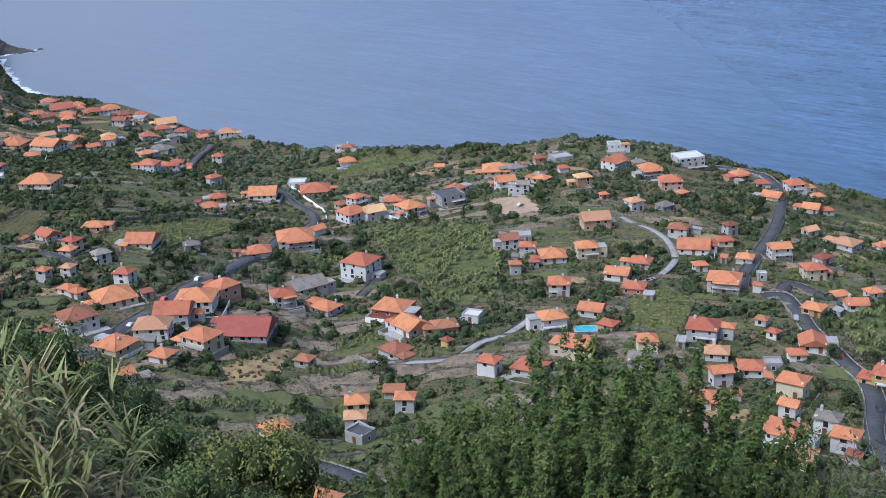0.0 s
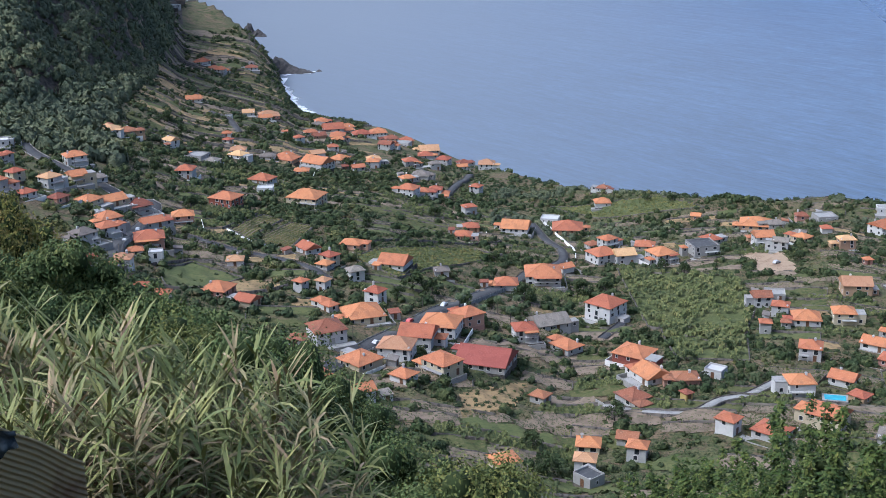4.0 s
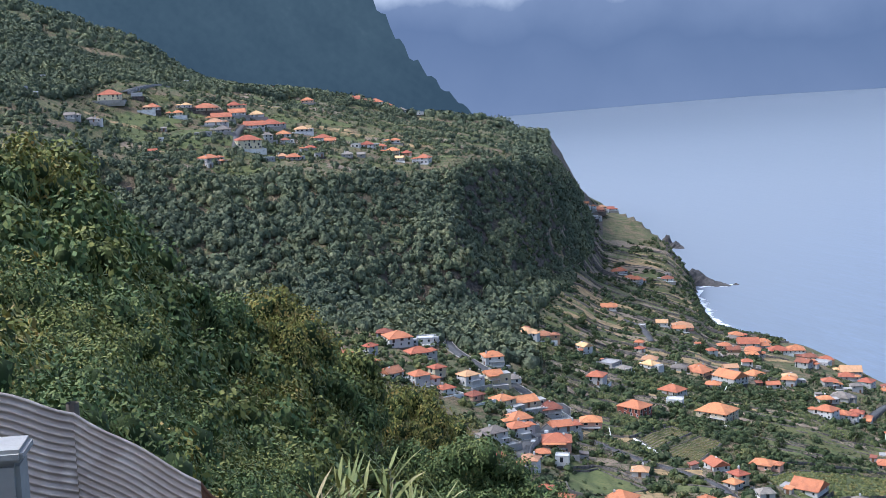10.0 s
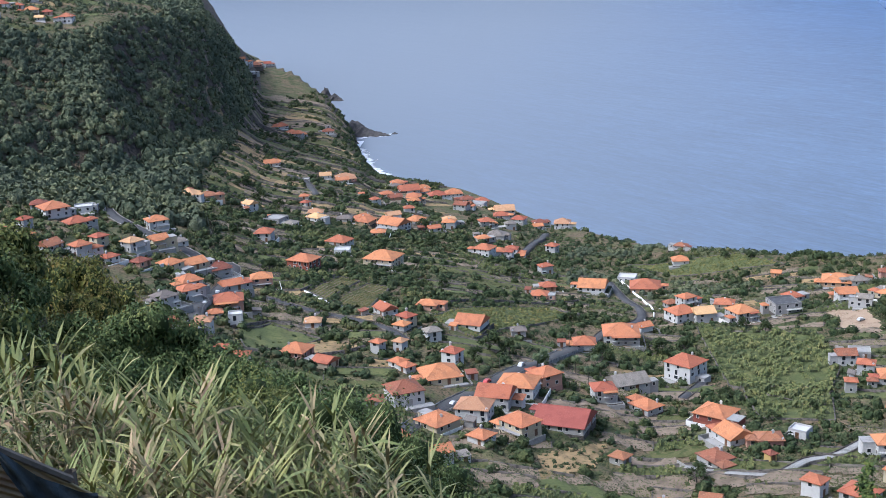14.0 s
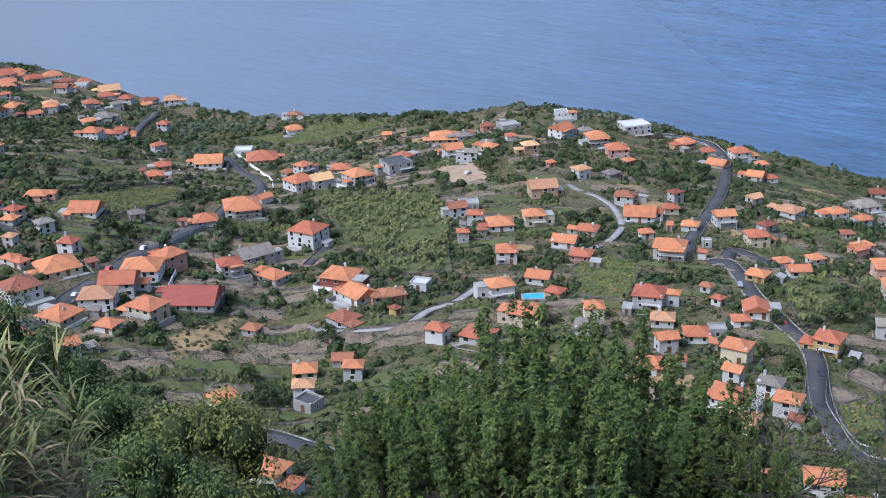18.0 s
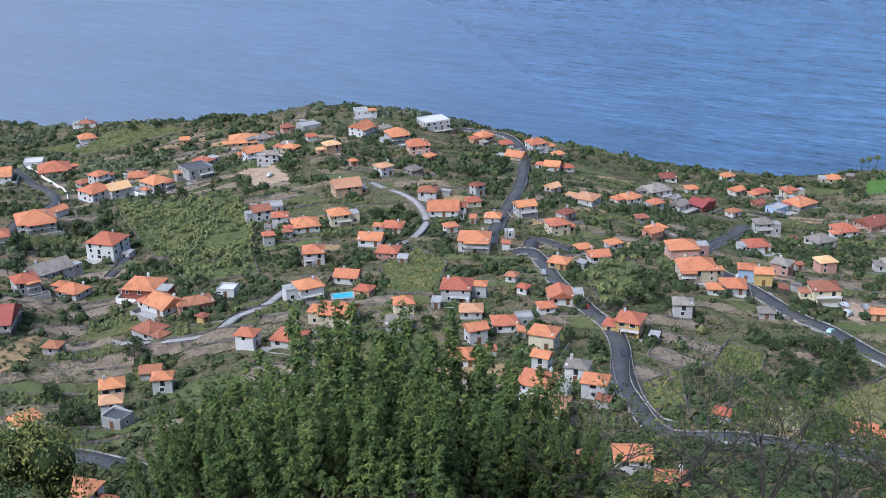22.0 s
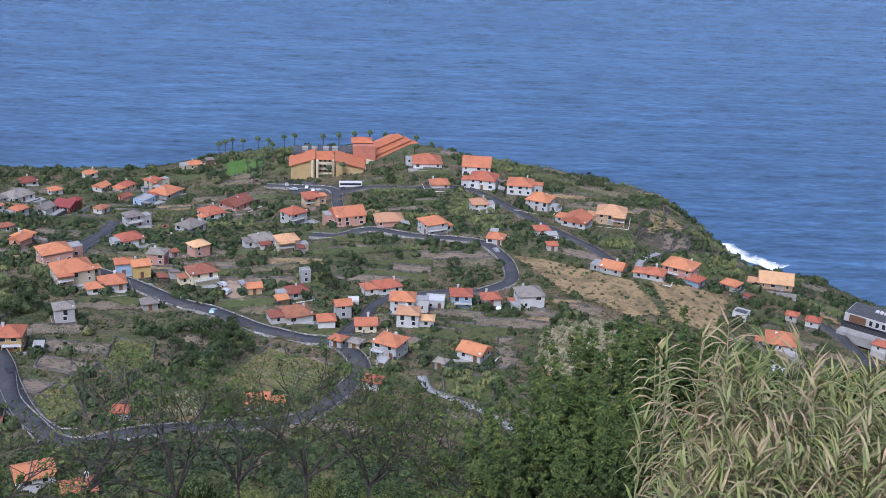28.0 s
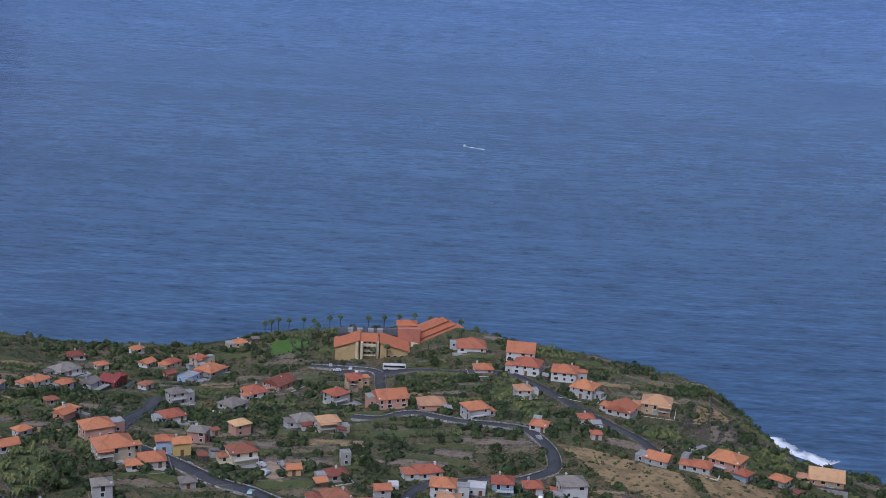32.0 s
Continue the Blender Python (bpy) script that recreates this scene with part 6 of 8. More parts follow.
for k, (az, d, top, radius) in enumerate(((-2.5, 36, -26.6, 3.6), (-8.5, 35, -27.4, 3.7), (-5.5, 28, -29.4, 2.6), (1.5, 34, -27.2, 3.0), (3.2, 47, -21.0, 4.6), (6.0, 60, -20.6, 4.6), (-0.5, 52, -23.8, 4.0), (7.5, 44, -22.8, 3.6))):
    tree(az, d, top, radius, NEAR_BROAD, GREEN, 20 + k)
for k, (az, d, top, radius) in enumerate(((11.7, 118, -16.6, 6.2), (9.9, 118, -17.8, 6.2), (8.3, 114, -19.0, 6.1), (6.7, 106, -19.8, 5.8), (5.1, 98, -20.5, 5.5), (3.2, 88, -21.7, 5.1), (2.1, 83, -22.9, 5.0), (1.1, 77, -24.5, 4.8))):
    tree(az, d, top, radius, BROAD, GREEN, 160 + k)
    tree(az + 0.7, d * 0.78, top - 2.4, radius * 0.8, BROAD, GREEN, 170 + k)
    tree(az + 0.2, d * 0.6, top - 5.0, radius * 0.66, NEAR_BROAD, GREEN, 180 + k)
for k, (az, d, top, radius) in enumerate(((-71.2, 24, -25.4, 2.6), (-74.2, 23, -24.6, 2.8), (-77.6, 24, -25.6, 2.7), (-68.6, 22, -28.6, 2.3), (-80.6, 26, -26.2, 2.6), (-72.8, 19, -29.2, 2.0), (-84, 25, -25.6, 2.8))):
    tree(az, d, top, radius, PLUMED if k < 6 else OLIVE, DENSE, 40 + k)
for k in range(13):
    tree(-39.5 - k * 2.35, 27 + (k * 5) % 9, -33.4 + 0.8 * math.sin(k * 1.9), 1.8 + 0.3 * (k % 3), NEAR_BROAD, "low green bushy tree with thin branches", 60 + k, 0.8)
for k in range(15):
    tree(-38.5 - k * 2.2, 20.5 + (k * 7) % 5 * 0.5, -34.4 + 0.7 * math.sin(k * 2.3), 1.5 + 0.2 * (k % 3), NEAR_BROAD[1:], "low olive-green bush at the edge of the slope", 120 + k, 0.75)
# the wooded flank beside the viewpoint
SKYLINE = [(8, -20), (9.2, -19.1), (10, -17.9), (12.9, -15.4), (14.4, -14.5), (16.5, -13.3), (18.1, -11.2), (20.3, -9.7), (22.9, -9.4), (24.6, -7.8), (26.6, -7.1), (30, -2.3), (31.5, -2.2), (36, 0.5)]
r = random.Random(12)
count = 0
for ring in range(8, -1, -1):
    for k in range(13):
        az = 8.0 + k * 2.2 + r.uniform(-0.8, 0.8)
        crest = float(np.interp(az, AZ, FAR[:, 0]))
        d = 22 + (crest - 18) * (ring / 8) ** 1.2 + r.uniform(-2, 2)
        rim = float(np.interp(az, [s[0] for s in SKYLINE], [s[1] for s in SKYLINE]))
        top = rim - (1 - ring / 8) * 10 + r.uniform(-0.7, 0.25)
        x, y = spot(az, d)
        room = EYE.z + d * math.tan(radians(top)) - height_at(x, y)
        if room < 1.2 or count > 122:
            continue
        count += 1
        radius = min(max(0.6 * room, 1.6), 2.4 + d * 0.034)
        crowns = GOLDEN if r.random() < 0.16 else OLIVE if r.random() < 0.45 else BROAD
        crowns = NEAR_BROAD if d < 44 and crowns is not GOLDEN else crowns
        crowns = DISTANT if d > 52 and crowns is not GOLDEN else crowns
        tree(az, d, top, radius, crowns, "yellowing broadleaf tree on the wooded flank" if crowns is GOLDEN else "green broadleaf tree on the wooded flank", 80 + count)


# ---- bare trees ----
TWIG = material("grey_twigs", (0.05, 0.042, 0.036), 0.95, 0, [(0.3, (0.085, 0.075, 0.062), 0.45, 0.6)], 0.01, 0.05, 0.2)


def bare_tree(az, d, top, tall, seed, leafy=0.45):
    """A leafless tree of forking grey twigs with a few leaves left."""
    r = random.Random(seed)
    x, y = spot(az, d)
    z = EYE.z + d * math.tan(radians(top)) - tall
    thing = new("bare_tree")
    thing.matrix_world = pose(x, y, z)
    tagged(thing, "nearly leafless grey tree with fine forking twigs", "tree")
    bm = bmesh.new()
    ends = []

    def grow(p, way, length, rad, level):
        q = p + way * length
        limb(bm, p, q, rad, rad * 0.68, 5 if level < 2 else 3)
        if level == 5:
            ends.append(q)
            return
        for _ in range(3 if level else 5):
            turn_way = (way + Vector((r.uniform(-1, 1), r.uniform(-1, 1), r.uniform(-0.3, 0.5))) * 1.05).normalized()
            grow(q, turn_way, length * r.uniform(0.6, 0.8), rad * 0.6, level + 1)

    limb(bm, (0, 0, -6), (0, 0, 0.02), 0.08, 0.06, 6)
    grow(Vector((0, 0, 0)), Vector((0.05, 0, 1)), tall * 0.34, 0.06, 0)
    part("branch_frame", bm, TWIG, thing)
    tips = np.array([e for e in ends if r.random() < leafy])
    rr = np.random.RandomState(seed)
    at = np.repeat(tips, 9, 0) + rr.normal(size=(len(tips) * 9, 3)) * 0.1
    way, side = rr.normal(size=at.shape), rr.normal(size=at.shape)
    n = 0.06
    v = np.stack([at, at + way * n * 0.5 - side * n * 0.25, at + way * n, at + way * n * 0.5 + side * n * 0.25], 1).reshape(-1, 3)
    part("leaves", sheet("leaves", v, np.arange(len(v)).reshape(-1, 4), LEAF), None, thing)


for k, (az, d, top, tall, leafy) in enumerate(((-43.2, 26, -26.6, 5.4, 0.4), (-38.8, 27, -28.2, 4.4, 0.3), (-47.6, 25, -28.4, 4.4, 0.6), (-54.6, 26, -27.3, 5.0, 0.6), (-58.0, 26, -28.4, 4.4, 0.45), (-51.0, 28, -29.0, 3.8, 0.7), (-61.4, 26, -28.9, 4.0, 0.5), (-64.6, 25, -30.4, 3.2, 0.6))):
    bare_tree(az, d, top, tall, 31 + k, leafy)


# ---- giant reeds ----
CANE_LEAF = material("reed_leaves", (0.205, 0.22, 0.068), 0.6, 0, [(0.5, (0.3, 0.285, 0.12), 0.5, 0.66), (2.5, (0.12, 0.15, 0.055), 0.5, 0.7)], 0, 1, 0.25, "island")
CANE_DRY = material("dry_reed_leaves", (0.33, 0.265, 0.14), 0.8, 0, [(0.4, (0.2, 0.15, 0.075), 0.5, 0.66)], 0, 1, 0.25, "island")
CANE_STEM = material("reed_stems", (0.3, 0.26, 0.14), 0.6, 0, [(0.3, (0.2, 0.19, 0.09), 0.45, 0.6)], 0, 1, 0.3)


def reed_clump(az, d, top, canes, width, seed):
    """A clump of tall canes: two ranks of pointed leaves up each cane, fanned out at its head, straw-coloured below."""
    r = random.Random(seed)
    x0, y0 = spot(az, d)
    thing = new("reed_clump")
    base = height_at(x0, y0)
    thing.matrix_world = pose(x0, y0, base)
    tagged(thing, "tall giant reeds with arching green and straw leaves", "reeds", "reeds on the slope")
    stems = bmesh.new()
    fresh, dry = [], []
    tall_most = EYE.z + d * math.tan(radians(top)) - base
    for number in range(int(canes * 1.3)):
        px, py = r.gauss(0, width * 0.55), r.gauss(0, width * 0.45)
        tall = tall_most * (1 - abs(r.gauss(0, 0.16))) if number else tall_most
        tall = max(tall, 0.5 * tall_most)
        lean = Vector((r.gauss(0, 0.06), r.gauss(0, 0.06), 1))
        foot, head = Vector((px, py, -0.3)), Vector((px, py, 0)) + lean * (tall - 0.16)
        limb(stems, foot, head, 0.013, 0.005, 4)
        old = r.random() < (0.16 if az > -40 else 0.3)
        rank = r.uniform(0, 6.283)
        n = r.randint(26, 34)
        reach = min(tall, 1.9)
        for k in range(n):
            p = head.lerp(foot, (k / n) ** 1.25 * reach / max(tall, 0.1))
            a = rank + (k % 2) * 3.14 + r.gauss(0, 0.38)
            out = Vector((math.cos(a), math.sin(a), 0))
            high = 1 - k / n
            length = (r.uniform(0.3, 0.52) if az > -40 else r.uniform(0.22, 0.4)) * (0.75 + 0.4 * min(1, k / 6))
            # steep at the head, flatter and drooping further down
            climb = r.uniform(0.95, 1.45) if k < 5 else r.uniform(0.35, 0.95) * (0.5 + 0.5 * high)
            droop = r.uniform(0.0, 0.35) if k < 5 else r.uniform(0.3, 1.25)
            way = (out + Vector((0, 0, climb))).normalized()
            q1 = p + way * length * 0.42
            q2 = q1 + (way - Vector((0, 0, 0.45 * droop))).normalized() * length * 0.33
            q3 = q2 + (way - Vector((0, 0, 1.25 * droop))).normalized() * length * 0.38
            tilt = r.uniform(-0.5, 0.5)
            s = Vector((-math.sin(a) * math.cos(tilt), math.cos(a) * math.cos(tilt), math.sin(tilt))) * r.uniform(0.0095, 0.016) * (1.35 if az > -40 else 1.1)
            (dry if old or (k > n * 0.36 and r.random() < 0.7) else fresh).append((p - s * 0.7, p + s * 0.7, q1 + s, q1 - s, q2 + s * 0.7, q2 - s * 0.7, q3))
    part("cane_stem", stems, CANE_STEM, thing)["kind"] = "stuff"
    for name, blades, mat in (("leaves", fresh, CANE_LEAF), ("dry_leaves", dry, CANE_DRY)):
        if blades:
            v = np.array([[tuple(c) for c in b] for b in blades]).reshape(-1, 3)
            i = np.arange(len(blades))[:, None, None] * 7
            f = (np.array([(0, 1, 2), (0, 2, 3), (3, 2, 4), (3, 4, 5), (5, 4, 6)])[None] + i).reshape(-1, 3)
            part(name, sheet(name, v, f, mat), None, thing)["kind"] = "stuff"
    return thing


reed_clump(17.4, 12.5, -17.7, 14, 0.5, 700)
reed_clump(15.8, 13, -19.6, 22, 0.9, 701)
reed_clump(13.0, 13, -19.8, 26, 1.0, 702)
reed_clump(11.2, 12, -20.4, 26, 0.9, 703)
reed_clump(9.4, 13, -21.4, 26, 0.9, 704)
reed_clump(7.2, 12, -22.2, 22, 0.8, 705)
reed_clump(4.2, 12, -21.6, 14, 0.45, 706)
reed_clump(3.0, 11.5, -23.2, 16, 0.6, 707)
reed_clump(5.6, 11, -24.0, 20, 0.7, 708)
reed_clump(0.6, 11.5, -25.0, 16, 0.7, 709)
reed_clump(-0.6, 12, -25.2, 8, 0.3, 710)
reed_clump(12.0, 10.5, -23.4, 24, 0.9, 711)
reed_clump(8.6, 10.5, -24.4, 24, 0.9, 712)
reed_clump(15.0, 10.8, -23.0, 20, 0.8, 713)
reed_clump(1.8, 10.5, -27.0, 16, 0.6, 714)
reed_clump(-75.6, 12.3, -25.0, 7, 0.3, 715)
reed_clump(-77.2, 12.3, -26.4, 36, 0.75, 716)
reed_clump(-79.4, 12.3, -24.4, 31, 0.69, 717)
reed_clump(-81.5, 12.3, -25.6, 36, 0.75, 718)
reed_clump(-83.8, 12.7, -24.2, 36, 0.75, 719)
reed_clump(-86.5, 12.7, -24.6, 31, 0.75, 720)
reed_clump(-77.0, 11.1, -29.6, 26, 0.5, 721)
reed_clump(-79.5, 11.1, -28.4, 36, 0.62, 722)
reed_clump(-83.0, 11.1, -28.2, 36, 0.62, 723)


# ---- the fence of old roofing sheets ----
ZINC = material("galvanised_sheet", (0.42, 0.35, 0.29), 0.7, 0.0, [(0.7, (0.3, 0.25, 0.21), 0.45, 0.65), (0.15, (0.5, 0.44, 0.38), 0.5, 0.7), (0.5, (0.16, 0.1, 0.06), 0.62, 0.75)])
RUST = material("rusty_sheet", (0.14, 0.06, 0.035), 0.8, 0.2, [(0.5, (0.24, 0.13, 0.07), 0.45, 0.65), (0.12, (0.08, 0.035, 0.025), 0.5, 0.7)])
OCHRE = material("ochre_sheet", (0.3, 0.24, 0.12), 0.7, 0.2, [(0.5, (0.16, 0.09, 0.05), 0.5, 0.66)])
OLD_WOOD = material("grey_post_wood", (0.13, 0.11, 0.085), 0.9, 0, [(0.1, (0.08, 0.065, 0.05), 0.45, 0.65)])
NET = material("dark_shade_net", (0.02, 0.03, 0.035), 0.85, 0, [(0.2, (0.04, 0.055, 0.06), 0.45, 0.65)], 0.01, 0.03)


def rim_point(az, el, d):
    x, y = spot(az, d)
    return Vector((x, y, EYE.z + d * math.tan(radians(el))))


def ridged_sheet(a, b, high, period=0.055):
    """A corrugated sheet below the line from a to b, its ridges along that line."""
    n = int(high / period * 6)
    out = (b - a).cross(Vector((0, 0, 1))).normalized()
    v = []
    for k in range(n + 1):
        t = k / n * high
        off = out * (0.011 * math.sin(t / period * 6.283))
        for s in np.linspace(0, 1, 9):
            p = a.lerp(b, float(s))
            v.append(p + off - Vector((0, 0, t + 0.012 * math.sin(9 * s + t * 3))))
    return np.array([tuple(c) for c in v]), grid_faces(n + 1, 9)


fence = tagged(new("sheet_fence"), "patched fence of grey and rusty corrugated roofing sheets", "fence")
RIM = [rim_point(35, -12.4, 8.6), rim_point(29.9, -14.4, 8.4), rim_point(24.4, -18.0, 8.2), rim_point(22.5, -20.3, 8.2), rim_point(19.2, -22.0, 8.4), rim_point(15.6, -24.2, 8.6), rim_point(11.5, -26.6, 8.8)]
for k, mat in enumerate((ZINC, ZINC, RUST, RUST, OCHRE, OCHRE)):
    v, f = ridged_sheet(RIM[k], RIM[k + 1], 1.9)
    ob = part("sheet", sheet("sheet", v, f, mat, True), None, fence)
v, f = ridged_sheet(rim_point(25.6, -18.9, 8.05), rim_point(22.4, -20.6, 8.05), 0.36)
part("sheet", sheet("sheet", v, f, ZINC, True), None, fence)
for az, el, d in ((35, -12.0, 8.75), (29.9, -14.0, 8.55), (22.95, -19.3, 8.0), (19.2, -21.5, 8.5), (15.6, -23.7, 8.75)):
    p = rim_point(az, el, d)
    part("post", limb(bmesh.new(), p - Vector((0, 0, 2.4)), p, 0.05, 0.045, 8), OLD_WOOD, fence)
for k in (3, 4):
    bm = limb(bmesh.new(), RIM[k] + Vector((0, 0, 0.02)), RIM[k + 1] + Vector((0, 0, 0.02)), 0.03, 0.03, 6)
    part("rail", bm, OLD_WOOD, fence)
for k, (a0, e0, a1, e1, sag) in enumerate(((21.9, -20.9, 18.9, -22.4, 0.3), (18.6, -22.4, 14.4, -25.0, 0.26))):
    a, b = rim_point(a0, e0, 7.95), rim_point(a1, e1, 8.05)
    out = (b - a).cross(Vector((0, 0, 1))).normalized()
    v = []
    for i in range(15):
        for j in range(25):
            s, t = j / 24, i / 14
            p = a.lerp(b, s) - Vector((0, 0, sag * 4 * s * (1 - s) * (0.25 + 0.75 * t) + 0.1 * t))
            v.append(tuple(p - out * (0.05 + 0.035 * math.sin(s * 31 + t * 5) * t + 0.02 * math.sin(s * 13 - t * 9))))
    ob = tagged(part("shade_net", sheet("shade_net", np.array(v), grid_faces(15, 25), NET, True), None), "dark torn shade netting hung over the fence", "netting")
block = tagged(new("concrete_pillar"), "weathered concrete pillar stub beside the fence", "pillar")
block.matrix_world = pose(*rim_point(33.3, -15.8, 6.6), 0, 0, 20)
bm = box(-0.13, -0.12, -2.0, 0.13, 0.12, -0.02)
bmesh.ops.bevel(bm, geom=bm.edges[:], offset=0.025, segments=2, affect="EDGES")
part("shaft", bm, CONCRETE, block)
bm = box(-0.16, -0.15, -0.02, 0.16, 0.15, 0.05)
bmesh.ops.bevel(bm, geom=bm.edges[:], offset=0.02, segments=2, affect="EDGES")
part("cap", bm, CONCRETE, block)

# ---- the hotel on the headland ----
OCHRE_WALL = material("ochre_plaster", (0.44, 0.32, 0.15), 0.9, 0, [(3, (0.36, 0.26, 0.12), 0.5, 0.72)], 0.01, 0.1, 0.3)
BRICK_WALL = material("terracotta_plaster", (0.42, 0.17, 0.11), 0.9, 0, [(3, (0.34, 0.13, 0.09), 0.5, 0.72)], 0.01, 0.1, 0.3)


def slope_roof(x0, y0, x1, y1, z_front, z_back, over=0.6):
    """One slope of tiles, thick at the eaves, that rises from front to back."""
    bm = bmesh.new()
    x0, y0, x1, y1 = x0 - over, y0 - over, x1 + over, y1 + over
    v = [bm.verts.new(c) for c in ((x0, y0, z_front), (x1, y0, z_front), (x1, y1, z_back), (x0, y1, z_back), (x0, y0, z_front + 0.3), (x1, y0, z_front + 0.3), (x1, y1, z_back + 0.3), (x0, y1, z_back + 0.3))]
    for f in ((3, 2, 1, 0), (4, 5, 6, 7), (0, 1, 5, 4), (1, 2, 6, 5), (2, 3, 7, 6), (3, 0, 4, 7)):
        bm.faces.new([v[k] for k in f])
    return bm


def prism(profile, y0, y1):
    """A solid of the given outline (x, z pairs), drawn from front to back."""
    bm = bmesh.new()
    rows = [[bm.verts.new((x, y, z)) for x, z in profile] for y in (y0, y1)]
    n = len(profile)
    bm.faces.new(rows[0])
    bm.faces.new(rows[1][::-1])
    for k in range(n):
        bm.faces.new((rows[0][(k + 1) % n], rows[0][k], rows[1][k], rows[1][(k + 1) % n]))
    return bm


HOTEL_TILE = material("hotel_tiles", (0.44, 0.15, 0.068), 0.85, 0, [(2.5, (0.34, 0.115, 0.055), 0.5, 0.72), (0.35, (0.5, 0.2, 0.1), 0.5, 0.7)], 0.06, 0.22, 0.2)


def hotel():
    thing = tagged(new("hotel"), "large ochre and terracotta hotel with stepped orange tiled roofs", "hotel")
    thing.matrix_world = pose(498.6, 362.3, 45.3, 0, 0, -55)
    # two front wings under roofs that fall away to both sides, a bay of balconies between
    part("wall", prism([(0, -4), (12.5, -4), (12.5, 12.4), (0, 8.6)], 3.5, 20), OCHRE_WALL, thing)
    part("roof", prism([(-0.9, 8.4), (12.9, 12.7), (12.9, 13.1), (-0.9, 8.8)], 2.7, 20.5), HOTEL_TILE, thing)
    part("wall", box(13, 9.5, -4, 23, 20, 10.4), OCHRE_WALL, thing)
    part("roof", slope_roof(13.2, 8.5, 22.4, 17, 10.4, 12.4, 0.2), HOTEL_TILE, thing)
    part("wall", prism([(23.5, -4), (38, -4), (38, 8.2), (23.5, 12.2)], 0.5, 18), OCHRE_WALL, thing)
    part("roof", prism([(23.1, 12.6), (38.9, 8.1), (38.9, 8.5), (23.1, 13.0)], -0.3, 18.5), HOTEL_TILE, thing)
    for x0, x1, y0 in ((-0.15, 12.6, 3.3), (13.1, 22.9, 9.3), (23.4, 38.15, 0.3)):
        part("plinth", box(x0, y0, -4, x1, y0 + 0.3, 1.4), TIMBER, thing, "dark brown ground floor")
    for k in range(4):
        z = k * 2.75
        part("balcony", box(14.4, 6.6, z, 21.6, 9.5, z + 0.95), WALL["c"], thing)
        stick("window", WINDOWS[3], thing, 15.5, 9.48, z + 0.2)
        stick("window", WINDOWS[3], thing, 18, 9.48, z + 0.2)
        stick("window", WINDOWS[3], thing, 20.5, 9.48, z + 0.2)
    for x in (11.2, 13.8, 22.2, 24.8):
        part("column", box(x - 0.6, 1.9, -4, x + 0.6, 4.6, 12.0), WALL["c"], thing)
    for x, y in ((28, 0.5), (31.5, 0.5), (35, 0.5)):
        for z in (1.6, 4.4):
            stick("window", WINDOWS[1], thing, x, y - 0.02, z + 0.2)
            part("ledge", box(x - 1.5, y - 1.0, z - 0.2, x + 1.5, y, z + 0.1), WALL["c"], thing)
    part("canopy", box(14, -4.5, 2.2, 24, 3.0, 2.7), TIMBER, thing, "dark entrance canopy")
    for x in (14.4, 23.6):
        part("canopy_post", box(x - 0.2, -4.3, -3, x + 0.2, -3.9, 2.2), TIMBER, thing)
    # side balconies under the right-hand eaves
    for k in range(3):
        part("balcony", box(38, 3, 0.2 + k * 2.7, 39.4, 17, 1.1 + k * 2.7), WALL["c"], thing)
    # roof terrace with plant behind
    part("roof", box(1, 19, 5, 34, 30, 11.4), FLAT["fk"], thing, "flat dark roof terrace")
    for x in (6, 11, 17, 22):
        part("roof_unit", box(x, 22, 11.4, x + 3, 25, 13.0), CONCRETE, thing)
    # stair tower
    part("tower", box(33, 17, -4, 45, 26, 15.5), BRICK_WALL, thing)
    part("tower_roof", hip_roof(33, 22, 43, 30, 16, 0.8, 0.4), HOTEL_TILE, thing)
    part("tower", box(34, 23, 10, 42, 29, 16), OCHRE_WALL, thing)
    # long stepped wing running back to the cliff
    wing = new("wing")
    wing.parent = thing
    wing.matrix_local = pose(43.1, 14.9, 0, 0, 0, 53.5)
    for k in range(3):
        y0, z0, x0, x1 = k * 3.3, 6.3 + k * 2.0, k * 2.5, 46 - k * 3
        part("terrace_wall", box(x0, y0 + 0.5, -5, x1, y0 + 3.3, z0), BRICK_WALL if k else OCHRE_WALL, wing)
        part("terrace_roof", slope_roof(x0, y0 - 0.6, x1, y0 + 2.9, z0, z0 + 1.5, 0.4), HOTEL_TILE, wing)
        part("party_wall", box(x0 - 0.5, y0 - 0.8, z0 - 2, x0 - 0.1, y0 + 3.3, z0 + 2.2), WALL["c"], wing)
    part("terrace_wall", box(5, 9.9, -5, 40, 14, 11), BRICK_WALL, wing)
    for k in range(11):
        x = 2.5 + k * 4.0
        stick("window", WINDOWS[3], wing, x, 0.48, 0.4)
        stick("window", WINDOWS[3], wing, x, 0.48, 3.4)
        part("fin", box(x + 1.7, -1.2, -4, x + 2.0, 0.5, 6.2), WALL["c"], wing)
        part("balcony", box(x - 1.9, -1.0, 2.8, x + 1.6, 0.5, 3.7), WALL["c"], wing)
    part("drive_wall", box(-6, -10, -4, 26, -9.5, 0.9), LIME, thing, "low white forecourt wall")
    rg = random.Random(3)
    for _ in range(90):
        p = thing.matrix_world @ Vector((rg.uniform(-14, 62), rg.uniform(-9, 1.5) if rg.random() < 0.6 else rg.uniform(-4, 30) + 40 * (rg.random() < 0.5), 0))
        GARDENS.append((p.x, p.y, rg.uniform(0.8, 2.0)))
    for x, y, s in ((20, 12, 22), (8, 14, 12), (32, 12, 14), (55, 25, 16), (68, 40, 16), (48, 18, 14)):
        claim(*(thing.matrix_world @ Vector((x, y, 0))).xy, s * 0.7)


hotel()


